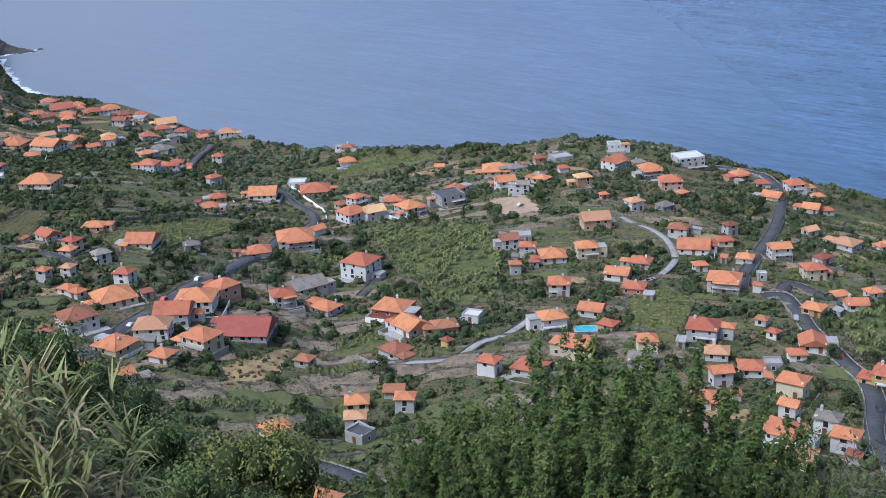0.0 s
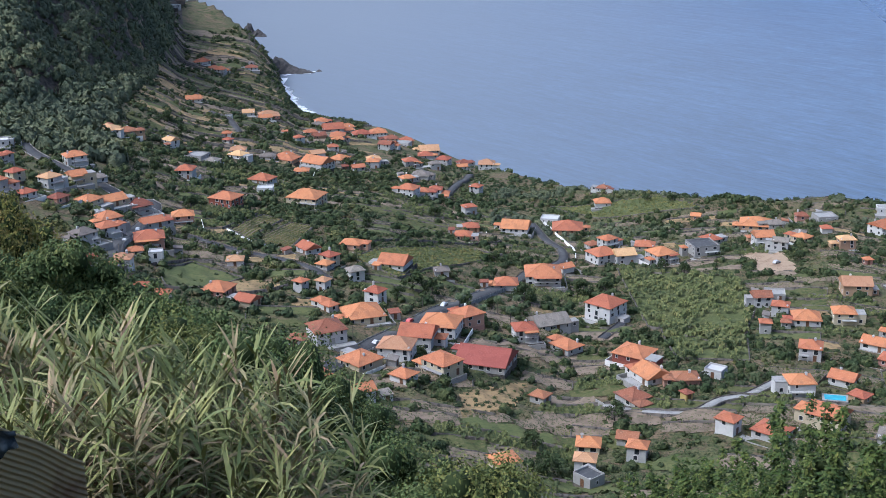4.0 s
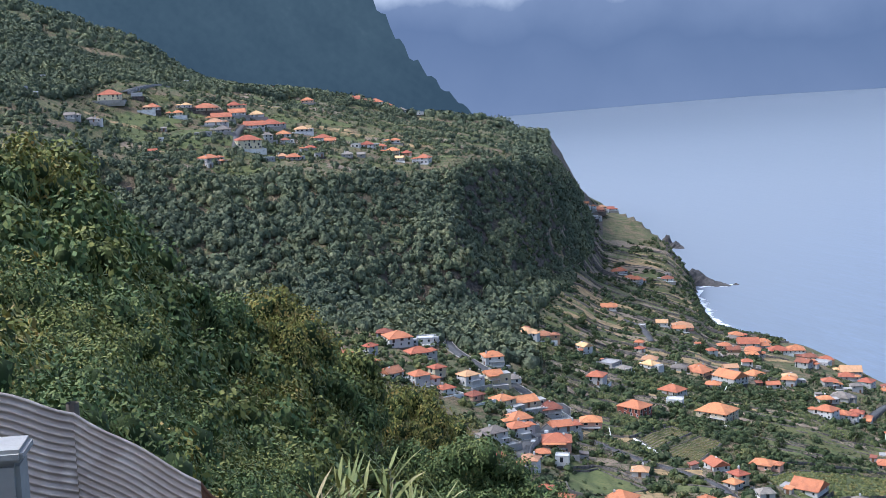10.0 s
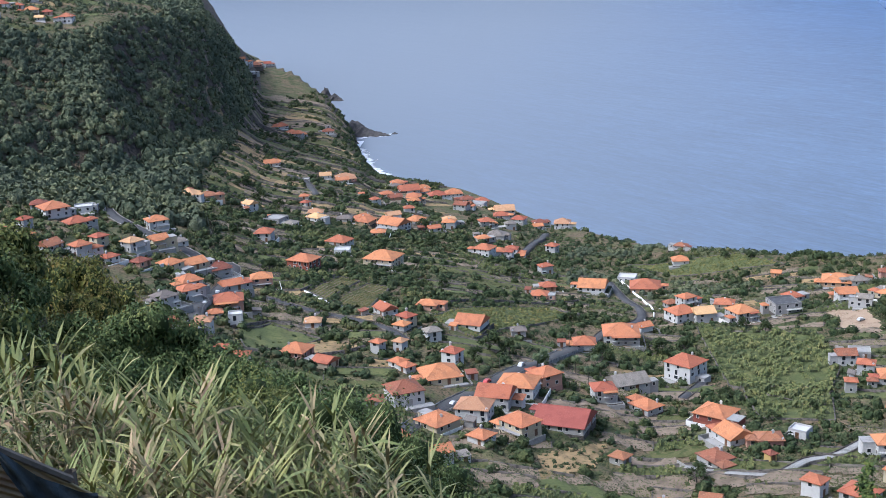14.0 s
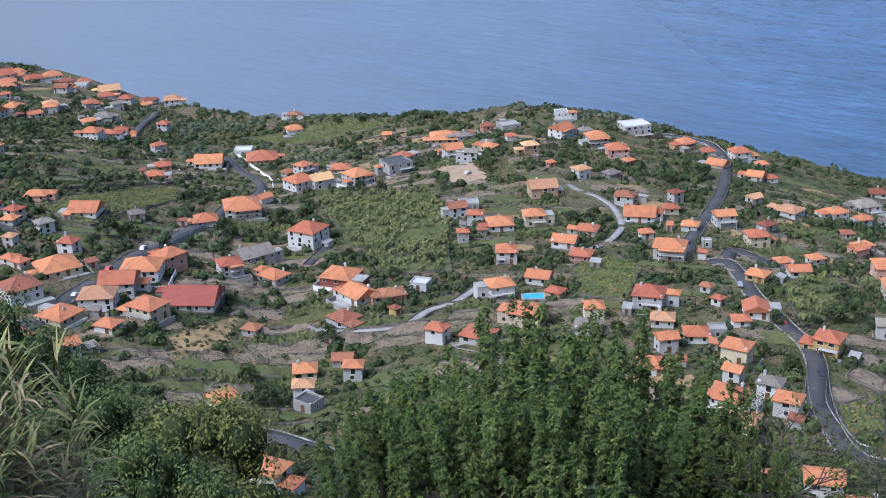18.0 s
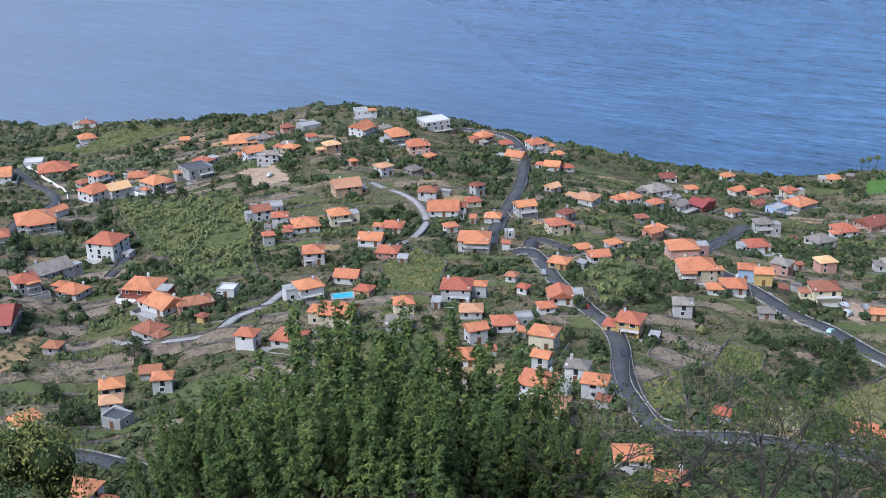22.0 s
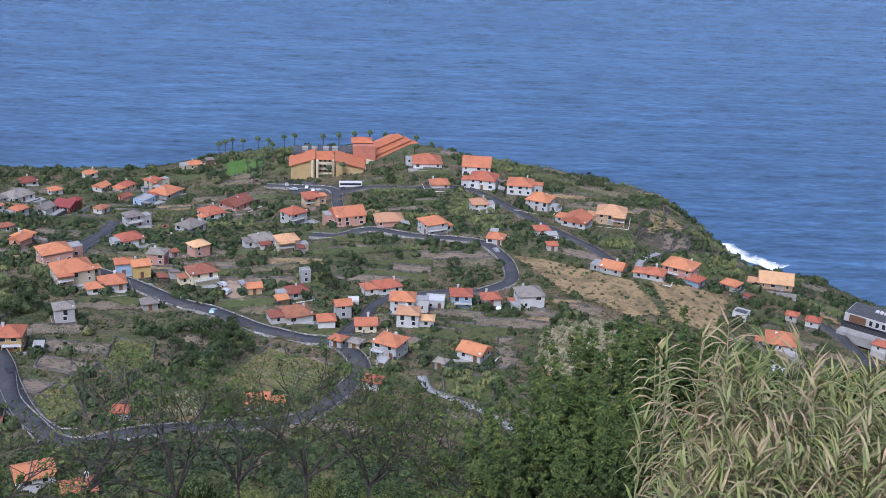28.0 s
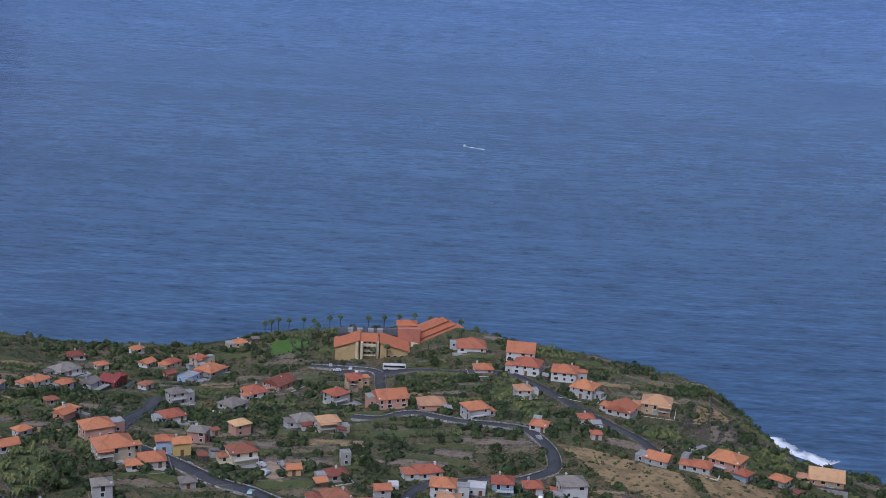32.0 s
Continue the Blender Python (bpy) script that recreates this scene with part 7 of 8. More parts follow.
# ---- palms ----
PALM = material("palm_fronds", (0.06, 0.09, 0.035), 0.6, 0, [(0.6, (0.1, 0.12, 0.05), 0.45, 0.65)], 0, 1, 0.3, "island")
frond = []
for k in range(64):
    a, lift = k * 2.4, 1.0 - 1.7 * (k / 64)
    out, side = Vector((math.cos(a), math.sin(a), 0)), Vector((-math.sin(a), math.cos(a), 0)) * 0.27
    p1, p2 = out * 0.75 + Vector((0, 0, 0.6 * lift + 0.2)), out * (1.5 - 0.3 * abs(lift)) + Vector((0, 0, 0.9 * lift - 0.25))
    frond += [(0, 0, 0), tuple(p1 - side), tuple(p1 + side), tuple(p1 - side), tuple(p2), tuple(p1 + side)]
FROND = sheet("crown", np.array(frond), np.arange(len(frond)).reshape(-1, 3), PALM)
TRUNK = limb(bmesh.new(), (0, 0, -2), (0.02, 0, 0.5), 0.034, 0.027, 8)
limb(TRUNK, (0.02, 0, 0.5), (0, 0, 1), 0.027, 0.024, 8)
TRUNK = plain(TRUNK, "trunk")
TRUNK.materials.append(BARK)


def palm(x, y, tall, group="palms by the hotel"):
    thing = tagged(new("palm_tree"), "tall slender fan palm with a round green crown", "palm tree", group)
    thing.matrix_world = pose(x, y, height_at(x, y), 0, 0, x * 31 % 360)
    stick("trunk", TRUNK, thing, 0, 0, 0).scale = (tall, tall, tall)
    stick("crown", FROND, thing, 0, 0, tall).scale = (1.5, 1.5, 1.45)


for k, az in enumerate((-50.6, -50.9, -51.25, -51.75, -52.45, -52.95, -53.7, -54.2)):
    palm(*spot(az, 687 + k % 3), 6.6 + (k * 7 % 5) * 0.35)
for x, y in ((530, 402), (535, 401), (526, 398), (512, 394), (516, 393), (502, 393), (507, 391), (494, 385), (499, 381), (489, 379), (507, 344), (511, 338), (520, 326), (526, 322), (532, 320), (540, 318), (547, 316), (553, 318)):
    palm(x, y, 5.2 + (x % 4) * 0.6)
for k in range(9):
    palm(572 + k * 4.2, 392 - k * 8.0, 8.5 + (k * 5 % 4) * 0.5)
for x, y in ((74, 452), (66, 440), (58, 447), (83, 460), (62, 456), (77, 440)):
    palm(x, y, 5.0 + (x % 3) * 0.5, "palms in a village garden")


# ---- vehicles ----
RUBBER = material("tyre_rubber", (0.02, 0.02, 0.02), 0.8)


def wheel_mesh():
    bm = bmesh.new()
    bmesh.ops.create_cone(bm, cap_ends=True, segments=14, radius1=0.32, radius2=0.32, depth=0.22)
    bmesh.ops.rotate(bm, verts=bm.verts, cent=(0, 0, 0), matrix=Matrix.Rotation(radians(90), 3, "X"))
    me = plain(bm, "wheel")
    me.materials.append(RUBBER)
    return me


WHEEL = wheel_mesh()


def car_body(length, width, hood, high):
    """A car's shell: sills, bonnet, raked cabin and rounded corners."""
    side = [(-0.5, 0.3), (-0.5, 0.72), (-0.44, 0.8), (-0.34, high), (0.12, high), (0.26, 0.86), (0.46, 0.74), (0.5, 0.55), (0.5, 0.3)]
    bm = bmesh.new()
    rows = []
    for y in (-width / 2, width / 2):
        rows.append([bm.verts.new((x * length, y * (0.84 if z > 0.9 else 1), z)) for x, z in side])
    n = len(side)
    for k in range(n):
        bm.faces.new((rows[0][k], rows[0][(k + 1) % n], rows[1][(k + 1) % n], rows[1][k]))
    bm.faces.new(rows[0][::-1])
    bm.faces.new(rows[1])
    bmesh.ops.recalc_face_normals(bm, faces=bm.faces)
    return bm


def car(x, y, turn, colour, words):
    thing = tagged(new("car"), words + " small car parked on the tarmac", "car", "parked cars")
    thing.matrix_world = pose(x, y, height_at(x, y) + 0.45, 0, 0, turn)
    paint = material("car_paint", colour, 0.3, 0.1, [(0.5, tuple(c * 0.9 for c in colour), 0.5, 0.7)])
    part("body", car_body(4.1, 1.7, 0.3, 1.42), paint, thing)
    for s in (-1, 1):
        part("side_window", box(-1.3, s * 0.73 - 0.03, 0.92, 0.6, s * 0.73 + 0.03, 1.3), GLASS, thing)
        for wx in (-1.25, 1.3):
            stick("wheel", WHEEL, thing, wx, s * 0.78, 0.3)
    bm = bmesh.new()
    bm.faces.new([bm.verts.new(c) for c in ((1.08, -0.68, 0.9), (1.08, 0.68, 0.9), (0.55, 0.62, 1.38), (0.55, -0.62, 1.38))])
    part("windscreen", bm, GLASS, thing)


WHITE, SILVER, DARK, RED = (0.5, 0.5, 0.5), (0.3, 0.31, 0.32), (0.03, 0.03, 0.035), (0.4, 0.03, 0.03)
car(295, 247, 20, (0.3, 0.42, 0.4), "pale green")
for k, (x, y, turn, colour, words) in enumerate(((314, 256, 10, WHITE, "white"), (318, 260, 12, WHITE, "white"), (322, 265, 80, WHITE, "white"), (327, 260, 60, SILVER, "silver"), (302, 282, 100, SILVER, "silver"), (251, 382, 55, DARK, "black"), (234, 323, 60, SILVER, "silver"),
        (357, 170, 20, WHITE, "white"), (448, 189, 55, WHITE, "white"), (420, 203, 50, SILVER, "silver"), (487, 340, 30, WHITE, "white"), (490, 346, 30, SILVER, "silver"), (484, 350, 120, WHITE, "white"), (492, 360, 40, SILVER, "silver"), (452, 153, 70, WHITE, "white"),
        (12, 378, 60, SILVER, "silver"), (22, 396, 60, WHITE, "white"), (36, 420, 60, RED, "red"), (52, 448, 60, WHITE, "white"), (-72, 480, 90, WHITE, "white"), (-73, 470, 92, SILVER, "silver"), (-70, 505, 88, WHITE, "white"), (216, 520, 30, WHITE, "white"), (209, 248, 58, DARK, "black"), (225, 287, 70, RED, "red"))):
    car(x, y, turn, colour, words)

bus = tagged(new("coach"), "long white coach parked before the hotel", "coach")
bus.matrix_world = pose(494, 322, height_at(494, 322) + 0.4, 0, 0, -55)
bm = box(-5.8, -1.25, 0.45, 5.8, 1.25, 3.2)
bmesh.ops.bevel(bm, geom=bm.edges[:], offset=0.25, segments=2, affect="EDGES")
part("body", bm, WALL["w"], bus)
for s in (-1, 1):
    part("window_band", box(-5.3, s * 1.26 - 0.02, 1.7, 5.3, s * 1.26 + 0.02, 2.7), GLASS, bus)
    for x in (-3.6, 3.9):
        ob = stick("wheel", WHEEL, bus, x, s * 1.15, 0.45)
        ob.scale = (1.45, 1.0, 1.45)

# ---- the modern house and its neighbour ----
villa = tagged(new("modern_villa"), "modern white villa with dark flat roof and brown panels", "villa")
villa.matrix_world = pose(466, 62, 55.5, 0, 0, -98)
part("lower_floor", box(-9, -4, -4, 10, 8, 3.0), material("black_stone", (0.035, 0.035, 0.04), 0.5, 0, [(1, (0.06, 0.06, 0.065), 0.45, 0.65)]), villa)
part("upper_floor", box(-8, -5, 3.0, 9, 8, 6.4), WALL["w"], villa)
part("panel", box(-6, -5.12, 3.2, 0.5, -5.0, 6.1), TIMBER, villa)
part("roof", box(-7.7, -4.7, 6.4, 8.7, 7.7, 6.6), FLAT["fk"], villa)
part("terrace_rail", box(0, -9.2, -0.2, 13, -8.9, 1.0), WALL["w"], villa)
part("terrace", box(-9, -9, -4, 13, -4, -0.2), CONCRETE, villa)
for x in (2.5, 5, 7.5):
    stick("window", WINDOWS[3], villa, x, -5.02, 3.6)
for x in (1.5, 3.2, 4.9):
    part("solar_heater", box(x, 2, 6.6, x + 1.2, 3.6, 7.3), FRAME, villa)
claim(466, 62, 14)
house(474, 38, 56, 8, 9, -100, 3, "fw", "w", 500)

# ---- a garden pool ----
pool = tagged(new("swimming_pool"), "small turquoise garden swimming pool with pale edge", "pool")
pool.matrix_world = pose(164, 340, height_at(164, 340) + 0.5, 0, 0, -20)
part("edge", box(-4.0, -2.6, -2, 4.0, 2.6, 0), CONCRETE, pool)
part("water", box(-3.3, -1.9, 0.0, 3.3, 1.9, 0.03), material("pool_water", (0.06, 0.34, 0.42), 0.1, 0, [(2, (0.08, 0.42, 0.5), 0.45, 0.65)]), pool)
claim(164, 340, 6)

# ---- rocks off the point, surf, a boat ----
ROCK = material("sea_rock", (0.05, 0.045, 0.042), 0.9, 0, [(6, (0.09, 0.08, 0.07), 0.45, 0.65)], 0.8, 4)


def sea_rock(x, y, wide, high, seed):
    bm = bmesh.new()
    bmesh.ops.create_icosphere(bm, subdivisions=3, radius=1)
    for v in bm.verts:
        n = noise.noise(v.co * 1.7 + Vector((seed * 7, 0, 0)))
        k = max(v.co.z, 0)
        v.co = Vector((v.co.x * wide * (1 - 0.6 * k) * (1 + 0.35 * n), v.co.y * wide * (1 - 0.6 * k) * (1 + 0.35 * n), v.co.z * high * (1 + 0.3 * n)))
    ob = part("sea_rock", bm, ROCK)
    ob.location = (x, y, 0)
    tagged(ob, "dark jagged rock standing in the surf", "rock", "rocks off the point")


for k, (az, d, wide, high) in enumerate(((2.15, 1800, 12, 17), (1.75, 1792, 10, 9), (1.58, 1785, 8, 5), (0.95, 1492, 20, 17), (0.6, 1487, 15, 11), (0.25, 1483, 13, 7.5), (-0.1, 1479, 11, 5), (-0.42, 1476, 8, 3), (-0.95, 1483, 4, 2))):
    sea_rock(*spot(az, d), wide, high, k)


def foam_material():
    m = bpy.data.materials.new("surf")
    m.use_nodes = True
    nodes, links = m.node_tree.nodes, m.node_tree.links
    skin = nodes["Principled BSDF"]
    skin.inputs["Base Color"].default_value, skin.inputs["Roughness"].default_value = (0.8, 0.82, 0.84, 1), 0.9
    clear, mix, grain, ramp = nodes.new("ShaderNodeBsdfTransparent"), nodes.new("ShaderNodeMixShader"), nodes.new("ShaderNodeTexNoise"), nodes.new("ShaderNodeMapRange")
    place, sides = nodes.new("ShaderNodeTexCoord"), nodes.new("ShaderNodeSeparateXYZ")
    links.new(place.outputs["UV"], sides.inputs[0])
    grain.inputs["Scale"].default_value, grain.inputs["Detail"].default_value = 0.11, 7
    links.new(place.outputs["Object"], grain.inputs["Vector"])
    add = nodes.new("ShaderNodeMath")
    add.operation = "SUBTRACT"
    links.new(grain.outputs[0], add.inputs[0])
    links.new(sides.outputs[1], add.inputs[1])
    ramp.inputs["From Min"].default_value, ramp.inputs["From Max"].default_value = 0.3, 0.62
    links.new(add.outputs[0], ramp.inputs[0])
    links.new(ramp.outputs[0], mix.inputs[0])
    links.new(clear.outputs[0], mix.inputs[1])
    links.new(skin.outputs[0], mix.inputs[2])
    links.new(mix.outputs[0], nodes["Material Output"].inputs[0])
    return m


FOAM = foam_material()


def surf(width, *places, solid=0.0):
    """A band of broken white water: thick at the shore, thinning out to sea; places are bearing and distance."""
    line = smooth_line([spot(a, d) for a, d in places], 6)
    way = np.gradient(line, axis=0)
    way /= np.linalg.norm(way, axis=1)[:, None] + 1e-9
    side = np.stack([way[:, 1], -way[:, 0]], 1)
    side *= np.sign((side * line).sum(1))[:, None]
    ks = np.linspace(-0.25, 1, 6)
    wide = width * (0.8 + 0.35 * ripple(line[:, 0], line[:, 1], 30, 5))[:, None]
    v = np.stack([np.column_stack([line + side * wide * k, np.full(len(line), 0.25 - 0.02 * j)]) for j, k in enumerate(ks)], 1)
    me = sheet("surf", v.reshape(-1, 3), grid_faces(len(line), 6), FOAM)
    layer = me.uv_layers.new(name="across")
    share = np.tile(np.clip(ks, 0, 1) - solid, len(line))
    index = np.empty(len(me.loops), np.int32)
    me.loops.foreach_get("vertex_index", index)
    layer.data.foreach_set("uv", np.column_stack([share[index] * 0, share[index]]).astype(np.float32).ravel())
    tagged(part("surf", me, None), "white surf breaking along the rocky shore", "surf", kind="structure")


surf(24, (0.75, 1445), (0.86, 1400), (0.72, 1372), (0.42, 1305), (0.1, 1268), (-0.5, 1228), (-1.44, 1196), solid=0.3)
surf(14, (-0.75, 1484), (-0.5, 1470), (-0.1, 1472), (0.35, 1470), (0.7, 1462), solid=0.25)
surf(9, (-0.6, 1240), (-1.4, 1210), (-2.8, 1170), (-4, 1140), (-5.5, 1085))
surf(9, (-7.8, 1000), (-9, 965), (-10, 940), (-11.4, 905))
surf(25, (-75.2, 686), (-75.7, 676), (-76.4, 668), (-77.2, 664), (-78.0, 658), solid=0.16)
surf(16, (-44.6, 760), (-46, 757), (-47.5, 758))
surf(20, (5.4, 1960), (6.2, 2080), (7.0, 2350), (7.6, 2480))

boat = tagged(new("motor_boat"), "small white motor boat under way", "boat")
boat.matrix_world = pose(*spot(-59.73, 1666), 0, 0, 0, 215)
bm = bmesh.new()
ring = [bm.verts.new((x, y, 1.6 + 0.3 * (x > 3))) for x, y in ((-5, -1.6), (-5, 1.6), (1, 1.7), (4, 1.0), (6, 0), (4, -1.0), (1, -1.7))]
keel = [bm.verts.new((v.co.x * 0.85, v.co.y * 0.6, -0.3)) for v in ring]
bm.faces.new(ring[::-1])
for k in range(7):
    bm.faces.new((ring[k], ring[(k + 1) % 7], keel[(k + 1) % 7], keel[k]))
part("hull", bm, WALL["w"], boat)
bm = box(-2, -1.1, 1.6, 2, 1.1, 3.2)
bmesh.ops.bevel(bm, geom=bm.edges[:], offset=0.2, segments=2, affect="EDGES")
part("cabin", bm, WALL["w"], boat)
part("window_band", box(-1.6, -1.12, 2.3, 2.02, 1.12, 2.9), GLASS, boat)
tagged(part("wake", sheet("wake", [(*spot(-59.8, 1664), 0.15), (*spot(-59.75, 1670), 0.15), (*spot(-60.75, 1648), 0.15), (*spot(-60.7, 1645), 0.15)], [(0, 1, 2, 3)], FOAM), None), "thin white wake behind the motor boat", "wake", kind="structure")


# ---- garden and terrace walls of dark stone ----
def garden_wall(high, *points, pale=False):
    line = smooth_line(points, 2.5)
    tops = height(line[:, 0], line[:, 1]) + high
    tops = np.convolve(np.pad(tops, 2, mode="edge"), np.ones(5) / 5, "valid")
    me = ribbon("garden_wall", line, tops, [(-0.25, -high - 2), (-0.25, 0), (0.25, 0), (0.25, -high - 2)], LIME if pale else STONE)
    tagged(part("garden_wall", me, None), "long whitewashed garden wall" if pale else "dark dry-stone terrace wall", "wall", kind="structure")


# walls that divide the steep plots of the eastern cape
for points in (((534, 177), (520, 173), (508, 169)), ((550, 177), (518, 165), (475, 151)), ((525, 157), (500, 149), (477, 140)), ((497, 169), (470, 162)), ((507, 155), (482, 149)), ((470, 146), (478, 141))):
    garden_wall(1.3, *points)
garden_wall(1.2, (8, 508), (40, 545), (80, 584), (100, 600))
garden_wall(1.4, (-38, 548), (-22, 590))
garden_wall(0.9, (-36, 547), (-25, 531), (-6, 508), (6, 500), pale=True)
garden_wall(0.9, (-8, 510), (4, 567))
garden_wall(1.3, (-58, 432), (-30, 440), (-8, 452))
garden_wall(1.2, (-60, 462), (-44, 482), (-22, 468))
garden_wall(1.4, (136, 672), (137, 631), (138, 600), (134, 577), pale=True)
def wall_shape(high, thick, *points):
    line = smooth_line(points, 2.5)
    tops = height(line[:, 0], line[:, 1]) + high
    tops = np.convolve(np.pad(tops, 2, mode="edge"), np.ones(5) / 5, "valid")
    return ribbon_shape(line, tops, [(-thick, -high - 2), (-thick, 0), (thick, 0), (thick, -high - 2)])


rr = random.Random(5)
WALLS = []
for k in range(110):
    az, d = rr.uniform(-2, 8), rr.uniform(760, 1430)
    x, y = spot(az, d)
    a, n = radians(az + rr.uniform(-14, 14)), rr.uniform(14, 40)
    c, s = math.cos(a), math.sin(a)
    if height_at(x, y) > 10:
        WALLS.append(wall_shape(rr.uniform(0.8, 1.8), 0.3, (x - c * n, y - s * n), (x, y + rr.uniform(-2, 2)), (x + c * n, y + s * n)))

# ---- sheds and stores beside the houses ----
for x, y, rot, seed in SHEDS:
    if BUILT[int(x + 700), int(y + 50)] or height_at(x, y) < 20:
        continue
    r = random.Random(seed + 900)
    w, d, h = r.uniform(2.4, 4.6), r.uniform(2.2, 3.6), r.uniform(2.0, 2.6)
    kind, mat = r.choice((("bare concrete block", CONCRETE), ("whitewashed", WALL["w"]), ("dark stone", STONE), ("grey plastered", WALL["g"])))
    top, cover = r.choice((("rusty brown sheet", TILES["d"]), ("grey sheet", FLAT["fg"]), ("grey sheet", TILES["y"]), ("orange tiled", TILES["o"])))
    thing = tagged(new("shed"), f"small {kind} garden shed with {top} roof", "shed", "garden sheds")
    thing.matrix_world = pose(x, y, height_at(x, y), 0, 0, rot)
    part("wall", box(-w / 2, -d / 2, -2.5, w / 2, d / 2, h), mat, thing)
    part("roof", slope_roof(-w / 2, -d / 2, w / 2, d / 2, h + 0.02, h + 0.6, 0.25), cover, thing)
    stick("door", DOOR, thing, 0, -d / 2, 0.05)
    claim(x, y, 2)

# ---- poles along the roads ----
POLE = plain(limb(bmesh.new(), (0, 0, -1), (0, 0, 7.5), 0.11, 0.07, 8), "shaft")
POLE.materials.append(OLD_WOOD)
ARM = plain(box(-0.7, -0.05, 0, 0.7, 0.05, 0.1), "crossarm")
ARM.materials.append(BARK)
for x, y in ((14, 392), (42, 432), (78, 492), (122, 566), (206, 258), (232, 308), (252, 372), (300, 430), (362, 520), (283, 205), (300, 250), (306, 300), (340, 340), (412, 186), (436, 222), (505, 255), (470, 205), (-70, 450), (-76, 520), (-110, 600), (-40, 520), (160, 362), (245, 420), (335, 212)):
    thing = tagged(new("utility_pole"), "thin grey utility pole beside the road", "pole", "poles along the roads")
    thing.matrix_world = pose(x, y, height_at(x, y), 0, 0, x * 13 % 180)
    stick("shaft", POLE, thing, 0, 0, 0)
    stick("crossarm", ARM, thing, 0, 0, 7.0)

# ---- what grows ----


def inside(x, y, corners):
    """Which places lie within a polygon."""
    hit = np.zeros(len(x), bool)
    for (ax, ay), (bx, by) in zip(corners, corners[1:] + corners[:1]):
        cross = (ay > y) != (by > y)
        hit ^= cross & (x < (bx - ax) * (y - ay) / ((by - ay) or 1e-9) + ax)
    return hit


DIRT = material("bare_earth", (0.33, 0.24, 0.16), 0.95, 0, [(5, (0.26, 0.18, 0.115), 0.45, 0.65), (0.8, (0.38, 0.29, 0.2), 0.5, 0.7)], 0.1, 0.6, 0.2)
SOIL = material("tilled_soil", (0.23, 0.175, 0.125), 0.95, 0, [(4, (0.15, 0.115, 0.08), 0.45, 0.65), (1.5, (0.085, 0.085, 0.04), 0.55, 0.66)], 0.2, 0.7, 0.2)
TURF = material("grass", (0.088, 0.102, 0.036), 0.9, 0, [(7, (0.125, 0.128, 0.046), 0.45, 0.65), (1.2, (0.06, 0.078, 0.026), 0.5, 0.7)], 0.2, 0.4, 0.2)
LAWN = material("mown_lawn", (0.075, 0.135, 0.03), 0.9, 0, [(6, (0.095, 0.155, 0.036), 0.45, 0.65)], 0.05, 0.4, 0.1)
DRY = material("dry_grass", (0.31, 0.215, 0.105), 0.95, 0, [(6, (0.19, 0.135, 0.068), 0.45, 0.62), (1.5, (0.1, 0.095, 0.04), 0.54, 0.7)], 0.3, 0.8, 0.2)


def draped(name, corners, mat, label, category, lift=0.25, step=1.6):
    """A sheet laid on the ground inside a polygon."""
    xs, ys = [c[0] for c in corners], [c[1] for c in corners]
    gx, gy = np.meshgrid(np.arange(min(xs), max(xs) + step, step), np.arange(min(ys), max(ys) + step, step))
    z = height(gx, gy) + lift
    faces = grid_faces(*gx.shape)
    mid = np.stack([gx, gy], -1).reshape(-1, 2)[faces].mean(1)
    faces = faces[inside(mid[:, 0], mid[:, 1], list(corners))]
    me = sheet(name, np.stack([gx, gy, z], -1).reshape(-1, 3), faces, mat, True)
    return tagged(part(name, me, None), label, category, kind="structure")


def banana_plant(seed):
    """A rosette of long drooping leaves of height one."""
    r = np.random.RandomState(seed)
    tri = []
    for k in range(9):
        a = k * 0.7 + r.uniform(-0.3, 0.3)
        way, side = np.array([math.cos(a), math.sin(a), 0]), np.array([-math.sin(a), math.cos(a), 0]) * r.uniform(0.13, 0.2)
        reach = r.uniform(0.55, 0.85)
        root, mid, tip = np.array([0, 0, 0.35]), way * reach * 0.55 + (0, 0, 0.95), way * reach + (0, 0, r.uniform(0.35, 0.6))
        tri += [root, mid - side, mid + side, mid - side, tip, mid + side]
    tri += [np.array(c) for c in ((-0.07, 0, 0), (0.07, 0, 0), (0, 0, 0.6), (0, -0.07, 0), (0, 0.07, 0), (0, 0, 0.6))]
    return np.array(tri) - (0, 0, 0.3)


VINE_LEAF = material("yellowing_vine_leaves", (0.15, 0.155, 0.05), 0.7, 0, [(4, (0.21, 0.18, 0.06), 0.48, 0.64), (9, (0.1, 0.12, 0.04), 0.5, 0.62)], 0, 1, 0.2, "island")
PLANTS = [banana_plant(k) for k in range(4)]
FIELDS = []


